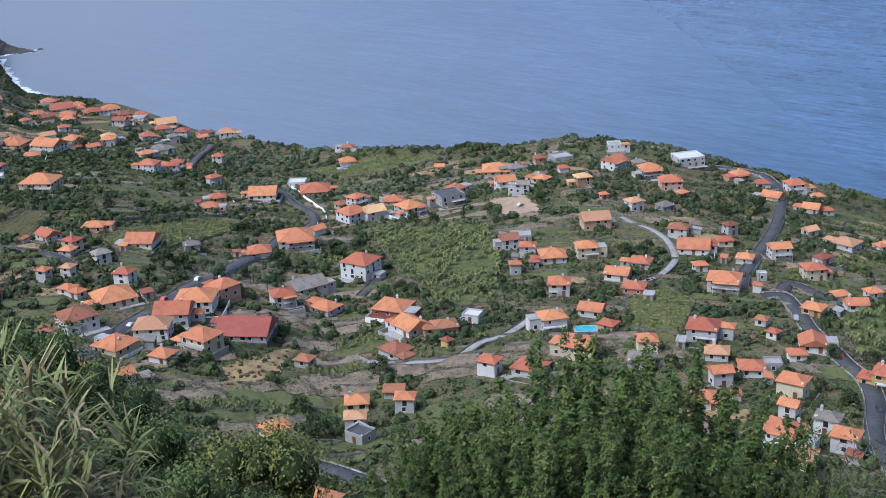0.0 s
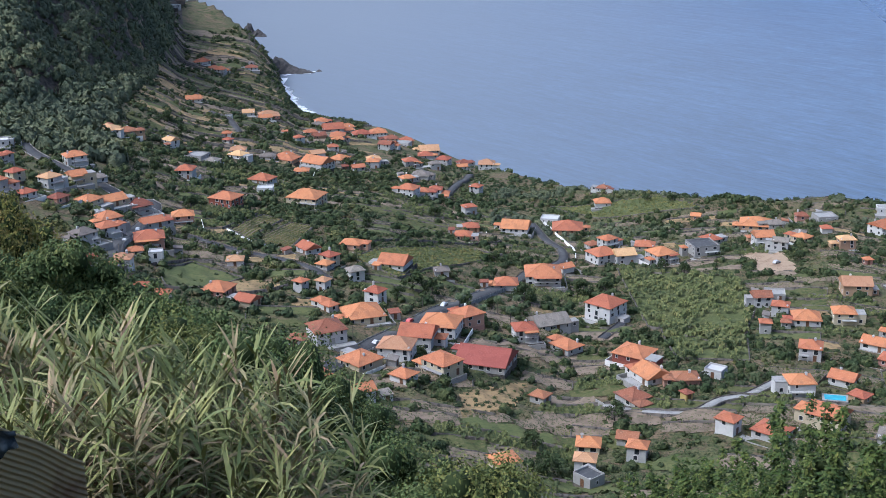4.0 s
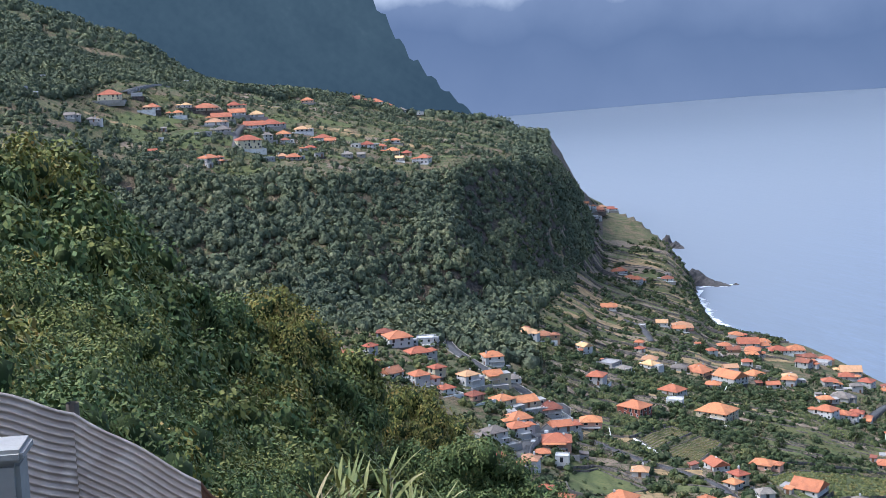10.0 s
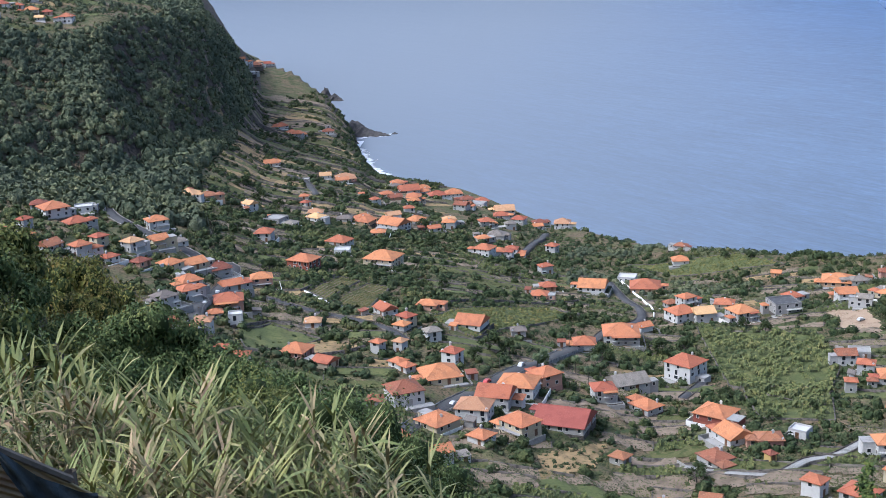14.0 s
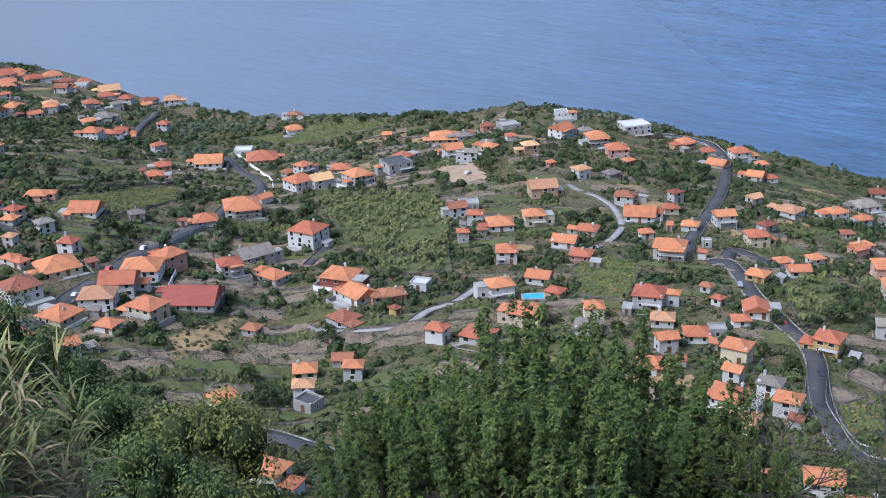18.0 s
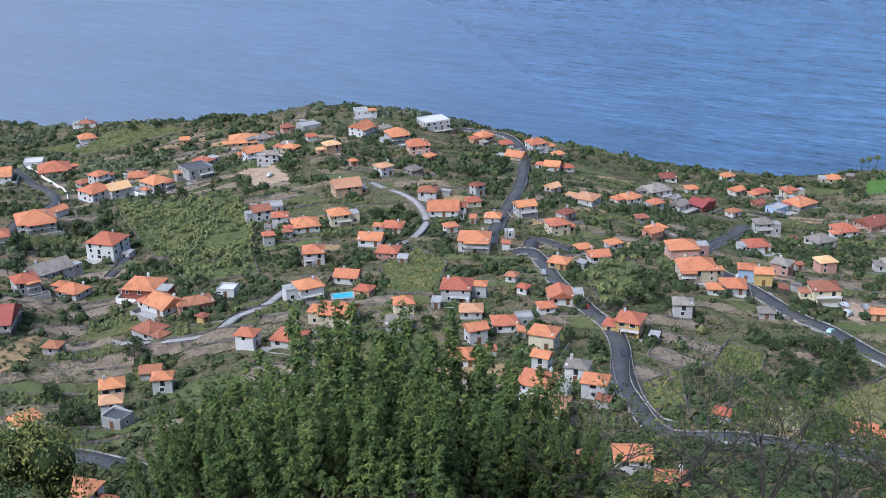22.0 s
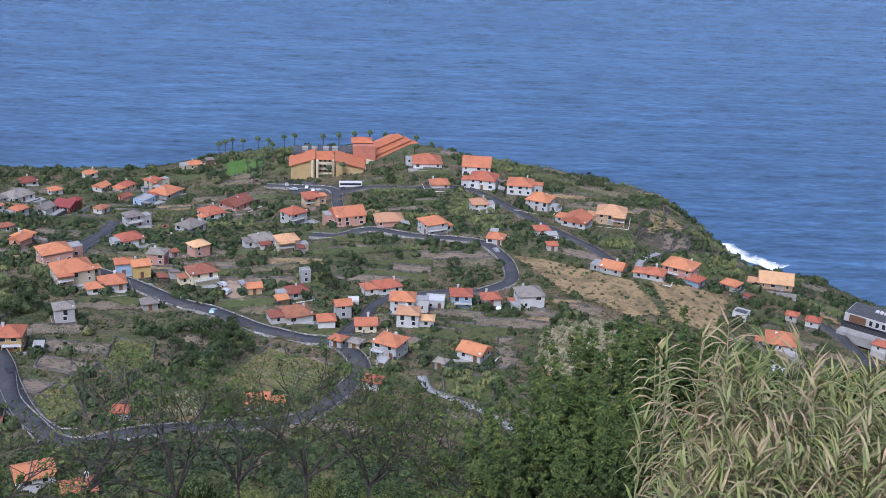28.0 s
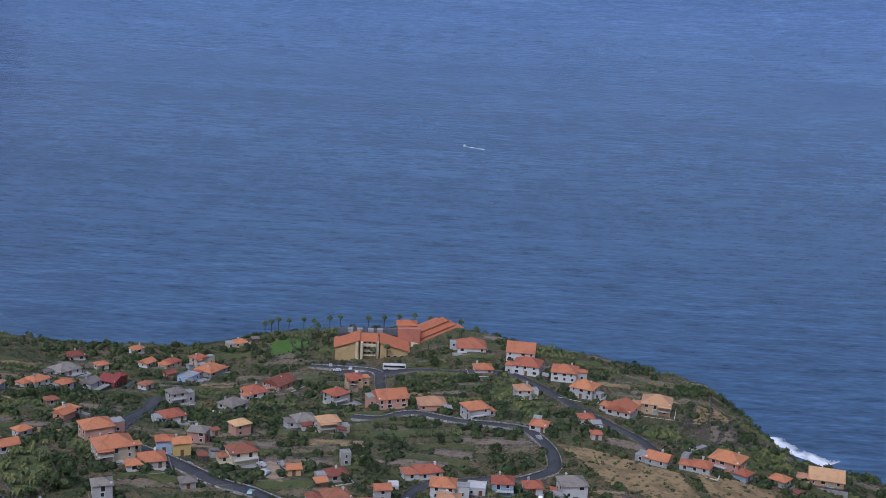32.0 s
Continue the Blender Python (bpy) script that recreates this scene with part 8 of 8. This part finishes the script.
def field(kind, *corners):
    """A plot of land with what is grown on it."""
    corners = list(corners)
    FIELDS.append(corners)
    xs, ys = [c[0] for c in corners], [c[1] for c in corners]
    area = (max(xs) - min(xs)) * (max(ys) - min(ys))
    if kind in ("dirt", "lot", "yard"):
        draped("plot", corners, {"dirt": DIRT, "lot": DIRT, "yard": ASPHALT}[kind], {"dirt": "bare pale earth lot on the hilltop", "lot": "bare earth car park beside the road", "yard": "grey asphalt forecourt of the hotel"}[kind], "plot")
        return
    base = {"grass": TURF, "lawn": LAWN, "banana": TURF, "grapes": TURF, "vines": SOIL, "soil": SOIL, "dry": DRY, "cane": DRY, "olive": DRY}[kind]
    words = {"grass": "bright green grass plot between stone walls", "lawn": "smooth green hotel lawn above the cliff", "banana": "grassy ground under the banana plants", "grapes": "green ground under trellised vines", "vines": "dark soil between rows of vines", "soil": "brown terraced field of bare soil", "dry": "dry straw-coloured grass slope", "cane": "dry ground under a stand of cane", "olive": "olive-brown scrubby plot between stone walls"}[kind]
    draped("field", corners, base, words, "field", 0.3)
    if kind in ("soil", "banana", "grapes", "grass", "vines"):
        for a, b in zip(corners, corners[1:] + corners[:1]):
            WALLS.append(wall_shape(0.7, 0.25, a, ((a[0] + b[0]) / 2, (a[1] + b[1]) / 2), b))
    if kind in ("banana", "grapes", "cane", "dry", "grass", "soil", "olive"):
        n = int(area * {"banana": 0.09, "grapes": 0.35, "cane": 0.45, "dry": 0.045, "grass": 0.02, "soil": 0.05, "olive": 0.12}[kind])
        x, y = rng.uniform(min(xs), max(xs), n), rng.uniform(min(ys), max(ys), n)
        ok = inside(x, y, corners) & is_open(x, y)
        x, y = x[ok], y[ok]
        if len(x):
            if kind == "banana":
                tagged(scatter("banana_plants", PLANTS, x, y, rng.uniform(1.8, 3.2, len(x)), BANANA), "banana plants with long drooping green leaves", "banana plants", kind="stuff")
            elif kind == "cane":
                tagged(scatter("cane_stand", PLANTS, x, y, rng.uniform(1.0, 2.0, len(x)), STRAW, 1.2), "stand of pale straw-coloured cane", "cane", kind="stuff")
            else:
                tagged(scatter("field_plants", BUSHES, x, y, rng.uniform(0.5, 1.1, len(x)), VINE_LEAF if kind == "grapes" else BUSH), "low green plants in the field", "plants", kind="stuff")
    if kind == "vines":
        a, b = np.array(corners[0]), np.array(corners[1])
        way = (b - a) / np.linalg.norm(b - a)
        side = np.array([way[1], -way[0]])
        px, py = [], []
        for s in np.arange(-60, 60, 2.0):
            for t in np.arange(-20, 80, 0.8):
                p = a + way * t + side * s
                px.append(p[0]), py.append(p[1])
        x, y = np.array(px), np.array(py)
        ok = inside(x, y, corners)
        x, y = x[ok], y[ok]
        tagged(scatter("vine_rows", BUSHES, x, y, np.full(len(x), 0.75), VINE_LEAF), "neat rows of yellowing green vines", "vines", kind="stuff")


MOSS = material("overgrown_grass", (0.1, 0.105, 0.04), 0.95, 0, [(3, (0.06, 0.075, 0.026), 0.45, 0.62), (1.0, (0.14, 0.12, 0.06), 0.52, 0.68)], 0.3, 0.6, 0.1)
CLIFF = material("brown_cliff_rock", (0.1, 0.078, 0.058), 0.95, 0, [(9, (0.055, 0.045, 0.037), 0.45, 0.6), (2.5, (0.16, 0.125, 0.09), 0.52, 0.66), (25, (0.075, 0.07, 0.032), 0.5, 0.62)], 0.8, 1.6, 0.2)
STRAW = material("straw_leaves", (0.26, 0.235, 0.14), 0.8, 0, [(5, (0.13, 0.14, 0.065), 0.45, 0.62)], 0, 1, 0.3, "island")
draped("cliff_face", [(560, 184), (545, 170), (542, 156), (520, 142), (508, 129), (484, 131), (470, 138), (474, 160), (500, 172), (536, 180)], CLIFF, "bare brown rock face of the eastern cape", "cliff", 0.2)
field("olive", (527, 175), (543, 174), (500, 160), (490, 163))
field("olive", (531, 168), (534, 161), (511, 155), (508, 161))
field("soil", (496, 158), (503, 154), (470, 146), (472, 150))
field("soil", (499, 152), (503, 148), (477, 140), (470, 145))
field("banana", (468, 178), (484, 168), (460, 158), (450, 170))
field("dirt", (211, 549), (225, 535), (220, 504), (203, 508))
field("vines", (-35, 549), (-21, 588), (-11, 576), (-26, 535))
field("vines", (-24, 532), (-7, 570), (3, 566), (-7, 511))
field("grass", (-58, 460), (-46, 478), (-25, 465), (-39, 444), (-52, 434))
field("grapes", (17, 502), (77, 573), (95, 568), (36, 476))
field("grapes", (194, 370), (217, 382), (216, 358), (189, 322), (179, 334))
field("banana", (147, 545), (192, 510), (180, 451), (155, 402), (133, 444))
field("soil", (234, 262), (243, 243), (236, 238), (228, 255))
field("soil", (224, 252), (227, 232), (217, 230), (216, 246))
field("soil", (207, 241), (210, 227), (201, 225), (201, 235))
field("grapes", (250, 248), (252, 234), (235, 220), (222, 220), (226, 230))
field("vines", (273, 207), (269, 179), (237, 168), (231, 187), (229, 192), (257, 203))
field("cane", (213, 196), (224, 194), (208, 179), (201, 184))
field("soil", (324, 154), (327, 150), (302, 137), (294, 139))
field("dry", (417, 194), (420, 172), (419, 143), (393, 122), (381, 129), (391, 159))
field("dry", (424, 138), (445, 112), (390, 102), (391, 117))
field("cane", (336, 144), (371, 138), (367, 121), (334, 111), (297, 118), (306, 132))
field("lawn", (498, 405), (515, 418), (527, 412), (526, 399), (510, 394), (499, 394))
field("yard", (499, 369), (504, 357), (495, 325), (481, 318), (479, 346))
field("lot", (313, 260), (332, 270), (331, 257), (312, 248))
field("banana", (451, 141), (497, 125), (482, 113), (446, 124))
field("banana", (504, 269), (473, 223), (441, 215), (468, 253))
field("banana", (283, 152), (289, 137), (267, 128), (265, 141))
field("banana", (254, 328), (282, 332), (254, 292), (230, 283))
field("grapes", (151, 723), (214, 701), (228, 659), (172, 681))
field("banana", (137, 442), (166, 423), (152, 383), (129, 392))
field("grapes", (198, 228), (216, 232), (198, 209), (188, 211))
field("grass", (422, 98), (430, 90), (415, 88), (409, 93))
field("olive", (46, 355), (72, 377), (62, 348), (44, 335))
field("dry", (-45, 438), (-25, 465), (-9, 454), (-30, 438))


def drape_shape(corners, lift, step):
    xs, ys = [c[0] for c in corners], [c[1] for c in corners]
    gx, gy = np.meshgrid(np.arange(min(xs), max(xs) + step, step), np.arange(min(ys), max(ys) + step, step))
    faces = grid_faces(*gx.shape)
    at = np.stack([gx, gy], -1).reshape(-1, 2)
    mid = at[faces].mean(1)
    faces = faces[inside(mid[:, 0], mid[:, 1], list(corners))]
    used, back = np.unique(faces, return_inverse=True)
    at = at[used]
    return np.column_stack([at, height(at[:, 0], at[:, 1]) + lift]), back.reshape(-1, 4)


PLOTTED = np.zeros_like(BUILT)


def mark(corners):
    """Notes the ground of a plot as taken."""
    xs, ys = [c[0] for c in corners], [c[1] for c in corners]
    gx, gy = np.meshgrid(np.arange(int(min(xs)), int(max(xs)) + 2), np.arange(int(min(ys)), int(max(ys)) + 2))
    hit = inside(gx.ravel() + 0.5, gy.ravel() + 0.5, list(corners))
    i, j = gx.ravel()[hit] + 700, gy.ravel()[hit] + 50
    ok = (i >= 0) & (i < 1400) & (j >= 0) & (j < 1500)
    PLOTTED[i[ok], j[ok]] = True


def is_wild(x, y):
    i, j = np.clip((x + 700).astype(int), 0, 1399), np.clip((y + 50).astype(int), 0, 1499)
    return ~PLOTTED[i, j]


# the farmed terraces: plots side by side along the contour, a low dark wall on the lower edge of each
r = random.Random(44)
PLOTS = {"grass": [], "soil": [], "dry": [], "moss": []}
ROWS, CROPS, LEAFY = [], [], []
d = 268.0
while d < 690:
    deep = r.uniform(5.5, 10.5)
    az = -87 + r.uniform(0, 3)
    while az < 7:
        wide = math.degrees(r.uniform(11, 30) / d)
        skew = r.uniform(-2.0, 2.0)
        corners = [spot(az, d + 0.3 - skew), spot(az + wide * 0.98, d + 0.3 + skew), spot(az + wide * 0.98, d + deep + skew), spot(az, d + deep - skew)]
        x, y = spot(az + wide / 2, d + deep / 2)
        az += wide
        tended = 0.5 + 0.45 * float(ripple(np.array(x), np.array(y), 75, 7)) + 0.15 * float(ripple(np.array(x), np.array(y), 30, 8))
        if r.random() > tended or height_at(x, y) < 24:
            continue
        px, py = np.array([c[0] for c in corners] + [x]), np.array([c[1] for c in corners] + [y])
        if is_open(px, py).sum() < 4 or any(inside(px, py, f).any() for f in FIELDS):
            continue
        kind = r.choices(("grass", "soil", "dry", "moss", "rows", "crops", "leafy"), (16, 12, 9, 15, 16, 16, 16))[0]
        base = {"rows": "soil", "crops": "soil", "leafy": "grass"}.get(kind, kind)
        PLOTS[base].append(drape_shape(corners, 0.22, 1.7))
        mark(corners)
        far_side = [corners[3], spot(az - wide / 2, d + deep), corners[2]]
        if r.random() < 0.75:
            WALLS.append(wall_shape(r.uniform(0.45, 0.95), 0.24, *far_side))
        if r.random() < 0.35:
            WALLS.append(wall_shape(r.uniform(0.4, 0.8), 0.2, corners[0], corners[3]))
        if kind in ("rows", "crops", "leafy"):
            apart, along = {"rows": (1.5, 0.75), "crops": (1.3, 1.1), "leafy": (2.3, 2.3)}[kind]
            u, v = np.meshgrid(np.arange(0.6, deep - 0.4, apart), np.arange(0.5, math.radians(wide) * d, along))
            u, v = u.ravel(), v.ravel()
            u, v = u + np.array([r.uniform(-0.12, 0.12) for _ in u]) * apart, v + np.array([r.uniform(-0.3, 0.3) for _ in v]) * along
            a = np.radians(az - wide + np.degrees(v / d))
            {"rows": ROWS, "crops": CROPS, "leafy": LEAFY}[kind].append(np.stack([-(d + u) * np.sin(a), (d + u) * np.cos(a)], 1))
    d += deep
# strips on the upper shelf and on the terraces above the bay
for k in range(430):
    if k >= 140:
        az = r.uniform(-2.5, 7)
        d, n, wide = r.uniform(760, 1430), r.uniform(8, 22), r.uniform(3, 8)
    else:
        az = r.uniform(9, 27)
        near_edge, far_edge = float(np.interp(az, AZ, FAR[:, 4])), float(np.interp(az, AZ, FAR[:, 5]))
        d, n, wide = r.uniform(near_edge * 1.03, far_edge), r.uniform(9, 26), r.uniform(4, 11)
    x, y = spot(az, d)
    if height_at(x, y) < 18 or not is_open(np.array([x]), np.array([y]))[0]:
        continue
    a = radians(az + r.uniform(-25, 25))
    c, s = math.cos(a), math.sin(a)
    corners = [(x + u * n * c - v * wide * s, y + u * n * s + v * wide * c) for u, v in ((-1, -1), (1, -0.8), (0.9, 1), (-1.1, 0.9))]
    PLOTS[r.choice(("grass", "moss", "dry", "dry", "soil", "soil")) if k >= 140 else r.choice(("grass", "grass", "grass", "dry", "soil", "moss"))].append(drape_shape(corners, 0.3, 2.6))
    mark(corners)
for kind, mat, words in (("grass", TURF, "green grassy plots on the farmed terraces"), ("soil", SOIL, "tilled brown soil of the terrace plots"), ("dry", DRY, "plots of dry straw-coloured grass"), ("moss", MOSS, "overgrown olive-green terrace plots")):
    if len(PLOTS[kind]) > 210:
        joined("terrace_plots", PLOTS[kind], mat, words, "plots")
    else:
        for v, f in PLOTS[kind]:
            tagged(part("terrace_plot", sheet("terrace_plot", v, f, mat), None), words.replace("plots", "plot"), "plot", kind="structure")
joined("terrace_walls", WALLS, STONE, "low dark dry-stone walls between the terrace plots", "walls")
CROP = material("vegetable_leaves", (0.1, 0.125, 0.04), 0.7, 0, [(9, (0.15, 0.16, 0.05), 0.45, 0.6), (25, (0.075, 0.1, 0.045), 0.48, 0.6)], 0, 1, 0.2, "island")
sprout = [clump(160 + k, 7, 0.7) for k in range(5)]
for name, places, kinds, low_size, high_size, mat, words in (
        ("vine_rows", ROWS, sprout, 0.5, 0.85, CROP, "rows of low vines and beans on the terraces"),
        ("vegetable_beds", CROPS, sprout, 0.32, 0.7, CROP, "beds of green vegetables on the terraces"),
        ("banana_plants", LEAFY, PLANTS, 1.1, 2.1, BANANA, "banana plants with long drooping green leaves")):
    at = np.concatenate(places)
    at = at[is_open(at[:, 0], at[:, 1])]
    tagged(scatter(name, kinds, at[:, 0], at[:, 1], rng.uniform(low_size, high_size, len(at)), mat), words, "plants", kind="stuff")


def unfarmed(x, y):
    ok = np.ones(len(x), bool)
    for corners in FIELDS:
        ok &= ~inside(x, y, corners)
    return ok


# woods on the valley side and the mountain behind; the upper shelf is farmed and more open
x, y = spread(21000, 5.5, 35, 640, 1450)
az, d = polar(x, y)
far = profile_height(az, d)[1]
shelf = (d > far[5]) & (d < far[6] * 0.97) & (az > 9)
ok = (height(x, y) > 14) & is_open(x, y) & (rng.uniform(0, 1, len(x)) < np.where(shelf, 0.12 + 0.3 * (ripple(x, y, 60, 61) > 0.3), 1.0)) & (az > np.interp(d, [800, 975, 1384], [8.4, 6.7, 5.2]))
size = np.where(shelf, rng.uniform(1.2, 3.4, len(x)), rng.uniform(2.2, 5.2, len(x)) * (1 + 0.35 * ripple(x, y, 70, 62)))
x, y, size = x[ok], y[ok], size[ok]
tagged(scatter("valley_woods", FAR_CROWNS, x, y, size, WOODS, 1.15), "dense dark green woods on the steep valley side", "woods", kind="stuff")
x, y = spread(6000, 6, 40, 640, 1500)
az, d = polar(x, y)
far = profile_height(az, d)[1]
ok = (height(x, y) > 14) & is_open(x, y) & (az > 8)
x, y = x[ok], y[ok]
tagged(scatter("shelf_scrub", BUSHES, x, y, rng.uniform(0.7, 1.8, len(x)), BUSH), "hedges and bushes on the upper farmed shelf", "scrub", kind="stuff")
x, y = spread(6000, 7.5, 36, 1480, 2500)
ok = height(x, y) > 14
x, y = x[ok], y[ok]
tagged(scatter("mountain_woods", FAR_CROWNS, x, y, rng.uniform(3.5, 8, len(x)), WOODS, 1.0), "dark wooded mountainside beyond the valley", "woods", kind="stuff")
# bushes and garden trees between the houses
x, y = spread(30000, -88, 9, 262, 900)
ok = (height(x, y) > 6) & is_open(x, y) & unfarmed(x, y) & (is_wild(x, y) | (rng.uniform(0, 1, len(x)) < 0.1)) & (ripple(x, y, 40, 11) + 0.7 * ripple(x, y, 14, 12) > -0.45)
x, y = x[ok], y[ok]
az, d = polar(x, y)
size = rng.uniform(0.7, 1.5, len(x)) + (rng.uniform(0, 1, len(x)) > 0.84) * rng.uniform(0.5, 2.0, len(x))
tagged(scatter("scrub", BUSHES, x, y, size, BUSH), "green bushes and small garden trees between the houses", "scrub", kind="stuff")
x, y = spread(13000, -3, 24, 420, 1500)
az, d = polar(x, y)
ok = (height(x, y) > 5) & is_open(x, y) & unfarmed(x, y) & is_wild(x, y) & ((d < 740) | (az < 9)) & (ripple(x, y, 50, 13) > -0.5)
x, y = x[ok], y[ok]
tagged(scatter("valley_scrub", BUSHES, x, y, rng.uniform(1.0, 3.4, len(x)), BUSH, 1.1), "bushes and trees on the terraces above the bay", "scrub", kind="stuff")
low = [clump(60 + k, 7, 0.6) for k in range(6)]
x, y = spread(105000, -88, 9, 262, 800)
ok = (height(x, y) > 8) & is_open(x, y) & ((unfarmed(x, y) & is_wild(x, y)) | (rng.uniform(0, 1, len(x)) < 0.06)) & (ripple(x, y, 25, 41) + 0.6 * ripple(x, y, 7, 42) > -0.5)
x, y = x[ok], y[ok]
tagged(scatter("low_growth", low, x, y, rng.uniform(0.5, 1.2, len(x)), BUSH, 0.8), "low weeds and ground plants on the terraces", "plants", kind="stuff")
x, y = spread(17000, 8, 29, 790, 1400)
az, d = polar(x, y)
far = profile_height(az, d)[1]
ok = (d > far[5] * 1.0) & is_open(x, y) & (ripple(x, y, 30, 51) + 0.6 * ripple(x, y, 11, 52) > -0.35)
x, y = x[ok], y[ok]
tagged(scatter("shelf_growth", low, x, y, rng.uniform(0.9, 2.0, len(x)), BUSH, 0.7), "grass and low crops on the upper farmed shelf", "plants", kind="stuff")
gx, gy, gs = (np.array(c) for c in zip(*GARDENS))
ok = (height(gx, gy) > 4) & is_open(gx, gy)
tagged(scatter("garden_shrubs", BUSHES + CROWNS[:2], gx[ok], gy[ok], gs[ok], BUSH), "shrubs and hedges close round the houses", "shrubs", kind="stuff")
# round garden trees, darker and taller than the scrub
x, y = spread(9500, -87, 8, 275, 760)
ok = (height(x, y) > 20) & is_open(x, y) & unfarmed(x, y) & is_wild(x, y) & (ripple(x, y, 34, 21) + ripple(x, y, 12, 22) > 0.05)
x, y = x[ok], y[ok]
tagged(scatter("garden_trees", CROWNS, x, y, rng.uniform(1.2, 2.8, len(x)), TREE, 1.1), "rounded dark garden trees among the houses", "trees", kind="stuff")
# trees along the rim of the cape
x, y = spread(2600, -34, -9, 640, 790)
ok = (height(x, y) > 26) & is_open(x, y) & (ripple(x, y, 45, 17) + 0.5 * ripple(x, y, 17, 18) > 0.2)
x, y = x[ok], y[ok]
tagged(scatter("cape_trees", CROWNS, x, y, rng.uniform(1.2, 2.7, len(x)), WOODS), "wind-shaped dark trees along the rim of the cape", "trees", kind="stuff")
# the slope just below the viewpoint
x, y = spread(7000, -92, 2, 60, 262)
tagged(scatter("slope_scrub", SCRUB, x, y, rng.uniform(0.9, 2.2, len(x)), BUSH), "tangled green scrub on the slope below the viewpoint", "scrub", kind="stuff")


# ---- single garden trees between the houses ----
ROUND = [leaf_crown("crown", 500 + k, 760, 0.16, TREE, 14) for k in range(4)]


def garden_tree(x, y, wide, seed):
    thing = tagged(new("tree"), "rounded dark green garden tree among the houses", "tree", "garden trees")
    z = height_at(x, y)
    thing.matrix_world = pose(x, y, z + wide * 0.8, 0, 0, seed * 53 % 360)
    stick("crown", ROUND[seed % 4], thing, 0, 0, 0).scale = (wide * 1.05, wide * 1.05, wide * 0.9)
    stick("trunk", TRUNKS[seed % 4], thing, 0, 0, 0).scale = (wide, wide, wide * 0.55)


garden_tree(268, 229, 4.3, 0)
garden_tree(265, 218, 3.9, 1)
garden_tree(242, 213, 2.9, 2)
garden_tree(347, 237, 3.6, 3)
garden_tree(359, 249, 3.0, 4)
garden_tree(325, 230, 2.6, 5)
garden_tree(353, 173, 2.6, 6)
garden_tree(255, 292, 3.4, 7)
garden_tree(244, 286, 3.7, 8)
garden_tree(263, 304, 3.0, 9)
garden_tree(374, 241, 3.1, 10)
garden_tree(392, 233, 2.9, 11)
garden_tree(393, 208, 3.1, 12)
garden_tree(343, 231, 2.9, 13)
garden_tree(300, 170, 1.9, 14)
garden_tree(351, 145, 2.7, 15)
garden_tree(361, 130, 2.5, 16)
garden_tree(466, 88, 3.0, 17)
garden_tree(442, 95, 2.7, 18)
garden_tree(253, 227, 3.1, 19)
garden_tree(506, 306, 3.3, 20)
garden_tree(262, 249, 2.4, 21)
garden_tree(41, 462, 5.3, 22)
garden_tree(49, 461, 4.3, 23)
garden_tree(34, 446, 3.5, 24)
garden_tree(90, 481, 5.3, 25)
garden_tree(121, 504, 5.6, 26)
garden_tree(131, 506, 4.1, 27)
garden_tree(174, 526, 3.7, 28)
garden_tree(148, 626, 3.9, 29)
garden_tree(92, 338, 4.1, 30)
garden_tree(62, 296, 4.4, 31)
garden_tree(62, 317, 3.5, 32)
# the dark thicket inside the road's bend
for k, (x, y, wide) in enumerate(((272, 237, 3.3), (280, 234, 3.0), (287, 232, 2.6), (278, 226, 3.6), (259, 238, 2.8), (258, 212, 3.2), (250, 219, 3.0), (248, 206, 3.4), (240, 203, 3.0), (234, 199, 2.6), (230, 203, 2.4), (266, 209, 2.6), (245, 212, 2.6), (273, 217, 3.2), (256, 206, 2.4))):
    garden_tree(x, y, wide, 33 + k)
garden_tree(321, 480, 5.0, 33)
garden_tree(297, 472, 4.2, 34)
garden_tree(321, 492, 3.9, 35)
garden_tree(262, 447, 3.2, 36)
garden_tree(169, 292, 2.8, 37)
garden_tree(132, 389, 2.6, 38)
garden_tree(150, 401, 2.5, 39)
garden_tree(221, 423, 3.2, 40)
garden_tree(232, 424, 3.3, 41)
garden_tree(224, 518, 3.1, 42)
garden_tree(62, 453, 3.6, 43)
garden_tree(72, 457, 3.1, 44)
garden_tree(127, 427, 3.1, 45)
garden_tree(224, 288, 3.4, 46)
garden_tree(232, 281, 3.0, 47)
garden_tree(204, 255, 2.8, 48)
garden_tree(202, 265, 2.4, 49)
garden_tree(255, 289, 3.6, 50)
garden_tree(168, 540, 3.2, 51)
garden_tree(205, 697, 3.2, 52)
garden_tree(216, 685, 3.5, 53)
garden_tree(247, 651, 3.1, 54)
garden_tree(-55, 584, 4.3, 55)
garden_tree(29, 779, 4.9, 56)
garden_tree(-95, 595, 3.5, 57)
garden_tree(-76, 786, 5.7, 58)
garden_tree(-78, 646, 3.8, 59)
garden_tree(-91, 654, 4.2, 60)
garden_tree(-10, 859, 4.6, 61)
garden_tree(88, 552, 3.4, 62)
garden_tree(31, 715, 4.6, 63)
garden_tree(71, 648, 4.2, 64)
garden_tree(94, 686, 4.1, 65)
garden_tree(30, 574, 3.4, 66)
garden_tree(-117, 576, 3.7, 67)
garden_tree(-64, 780, 4.5, 68)
garden_tree(-34, 856, 4.9, 69)
garden_tree(-89, 813, 5.1, 70)
garden_tree(63, 817, 4.0, 71)
garden_tree(1, 678, 4.0, 72)
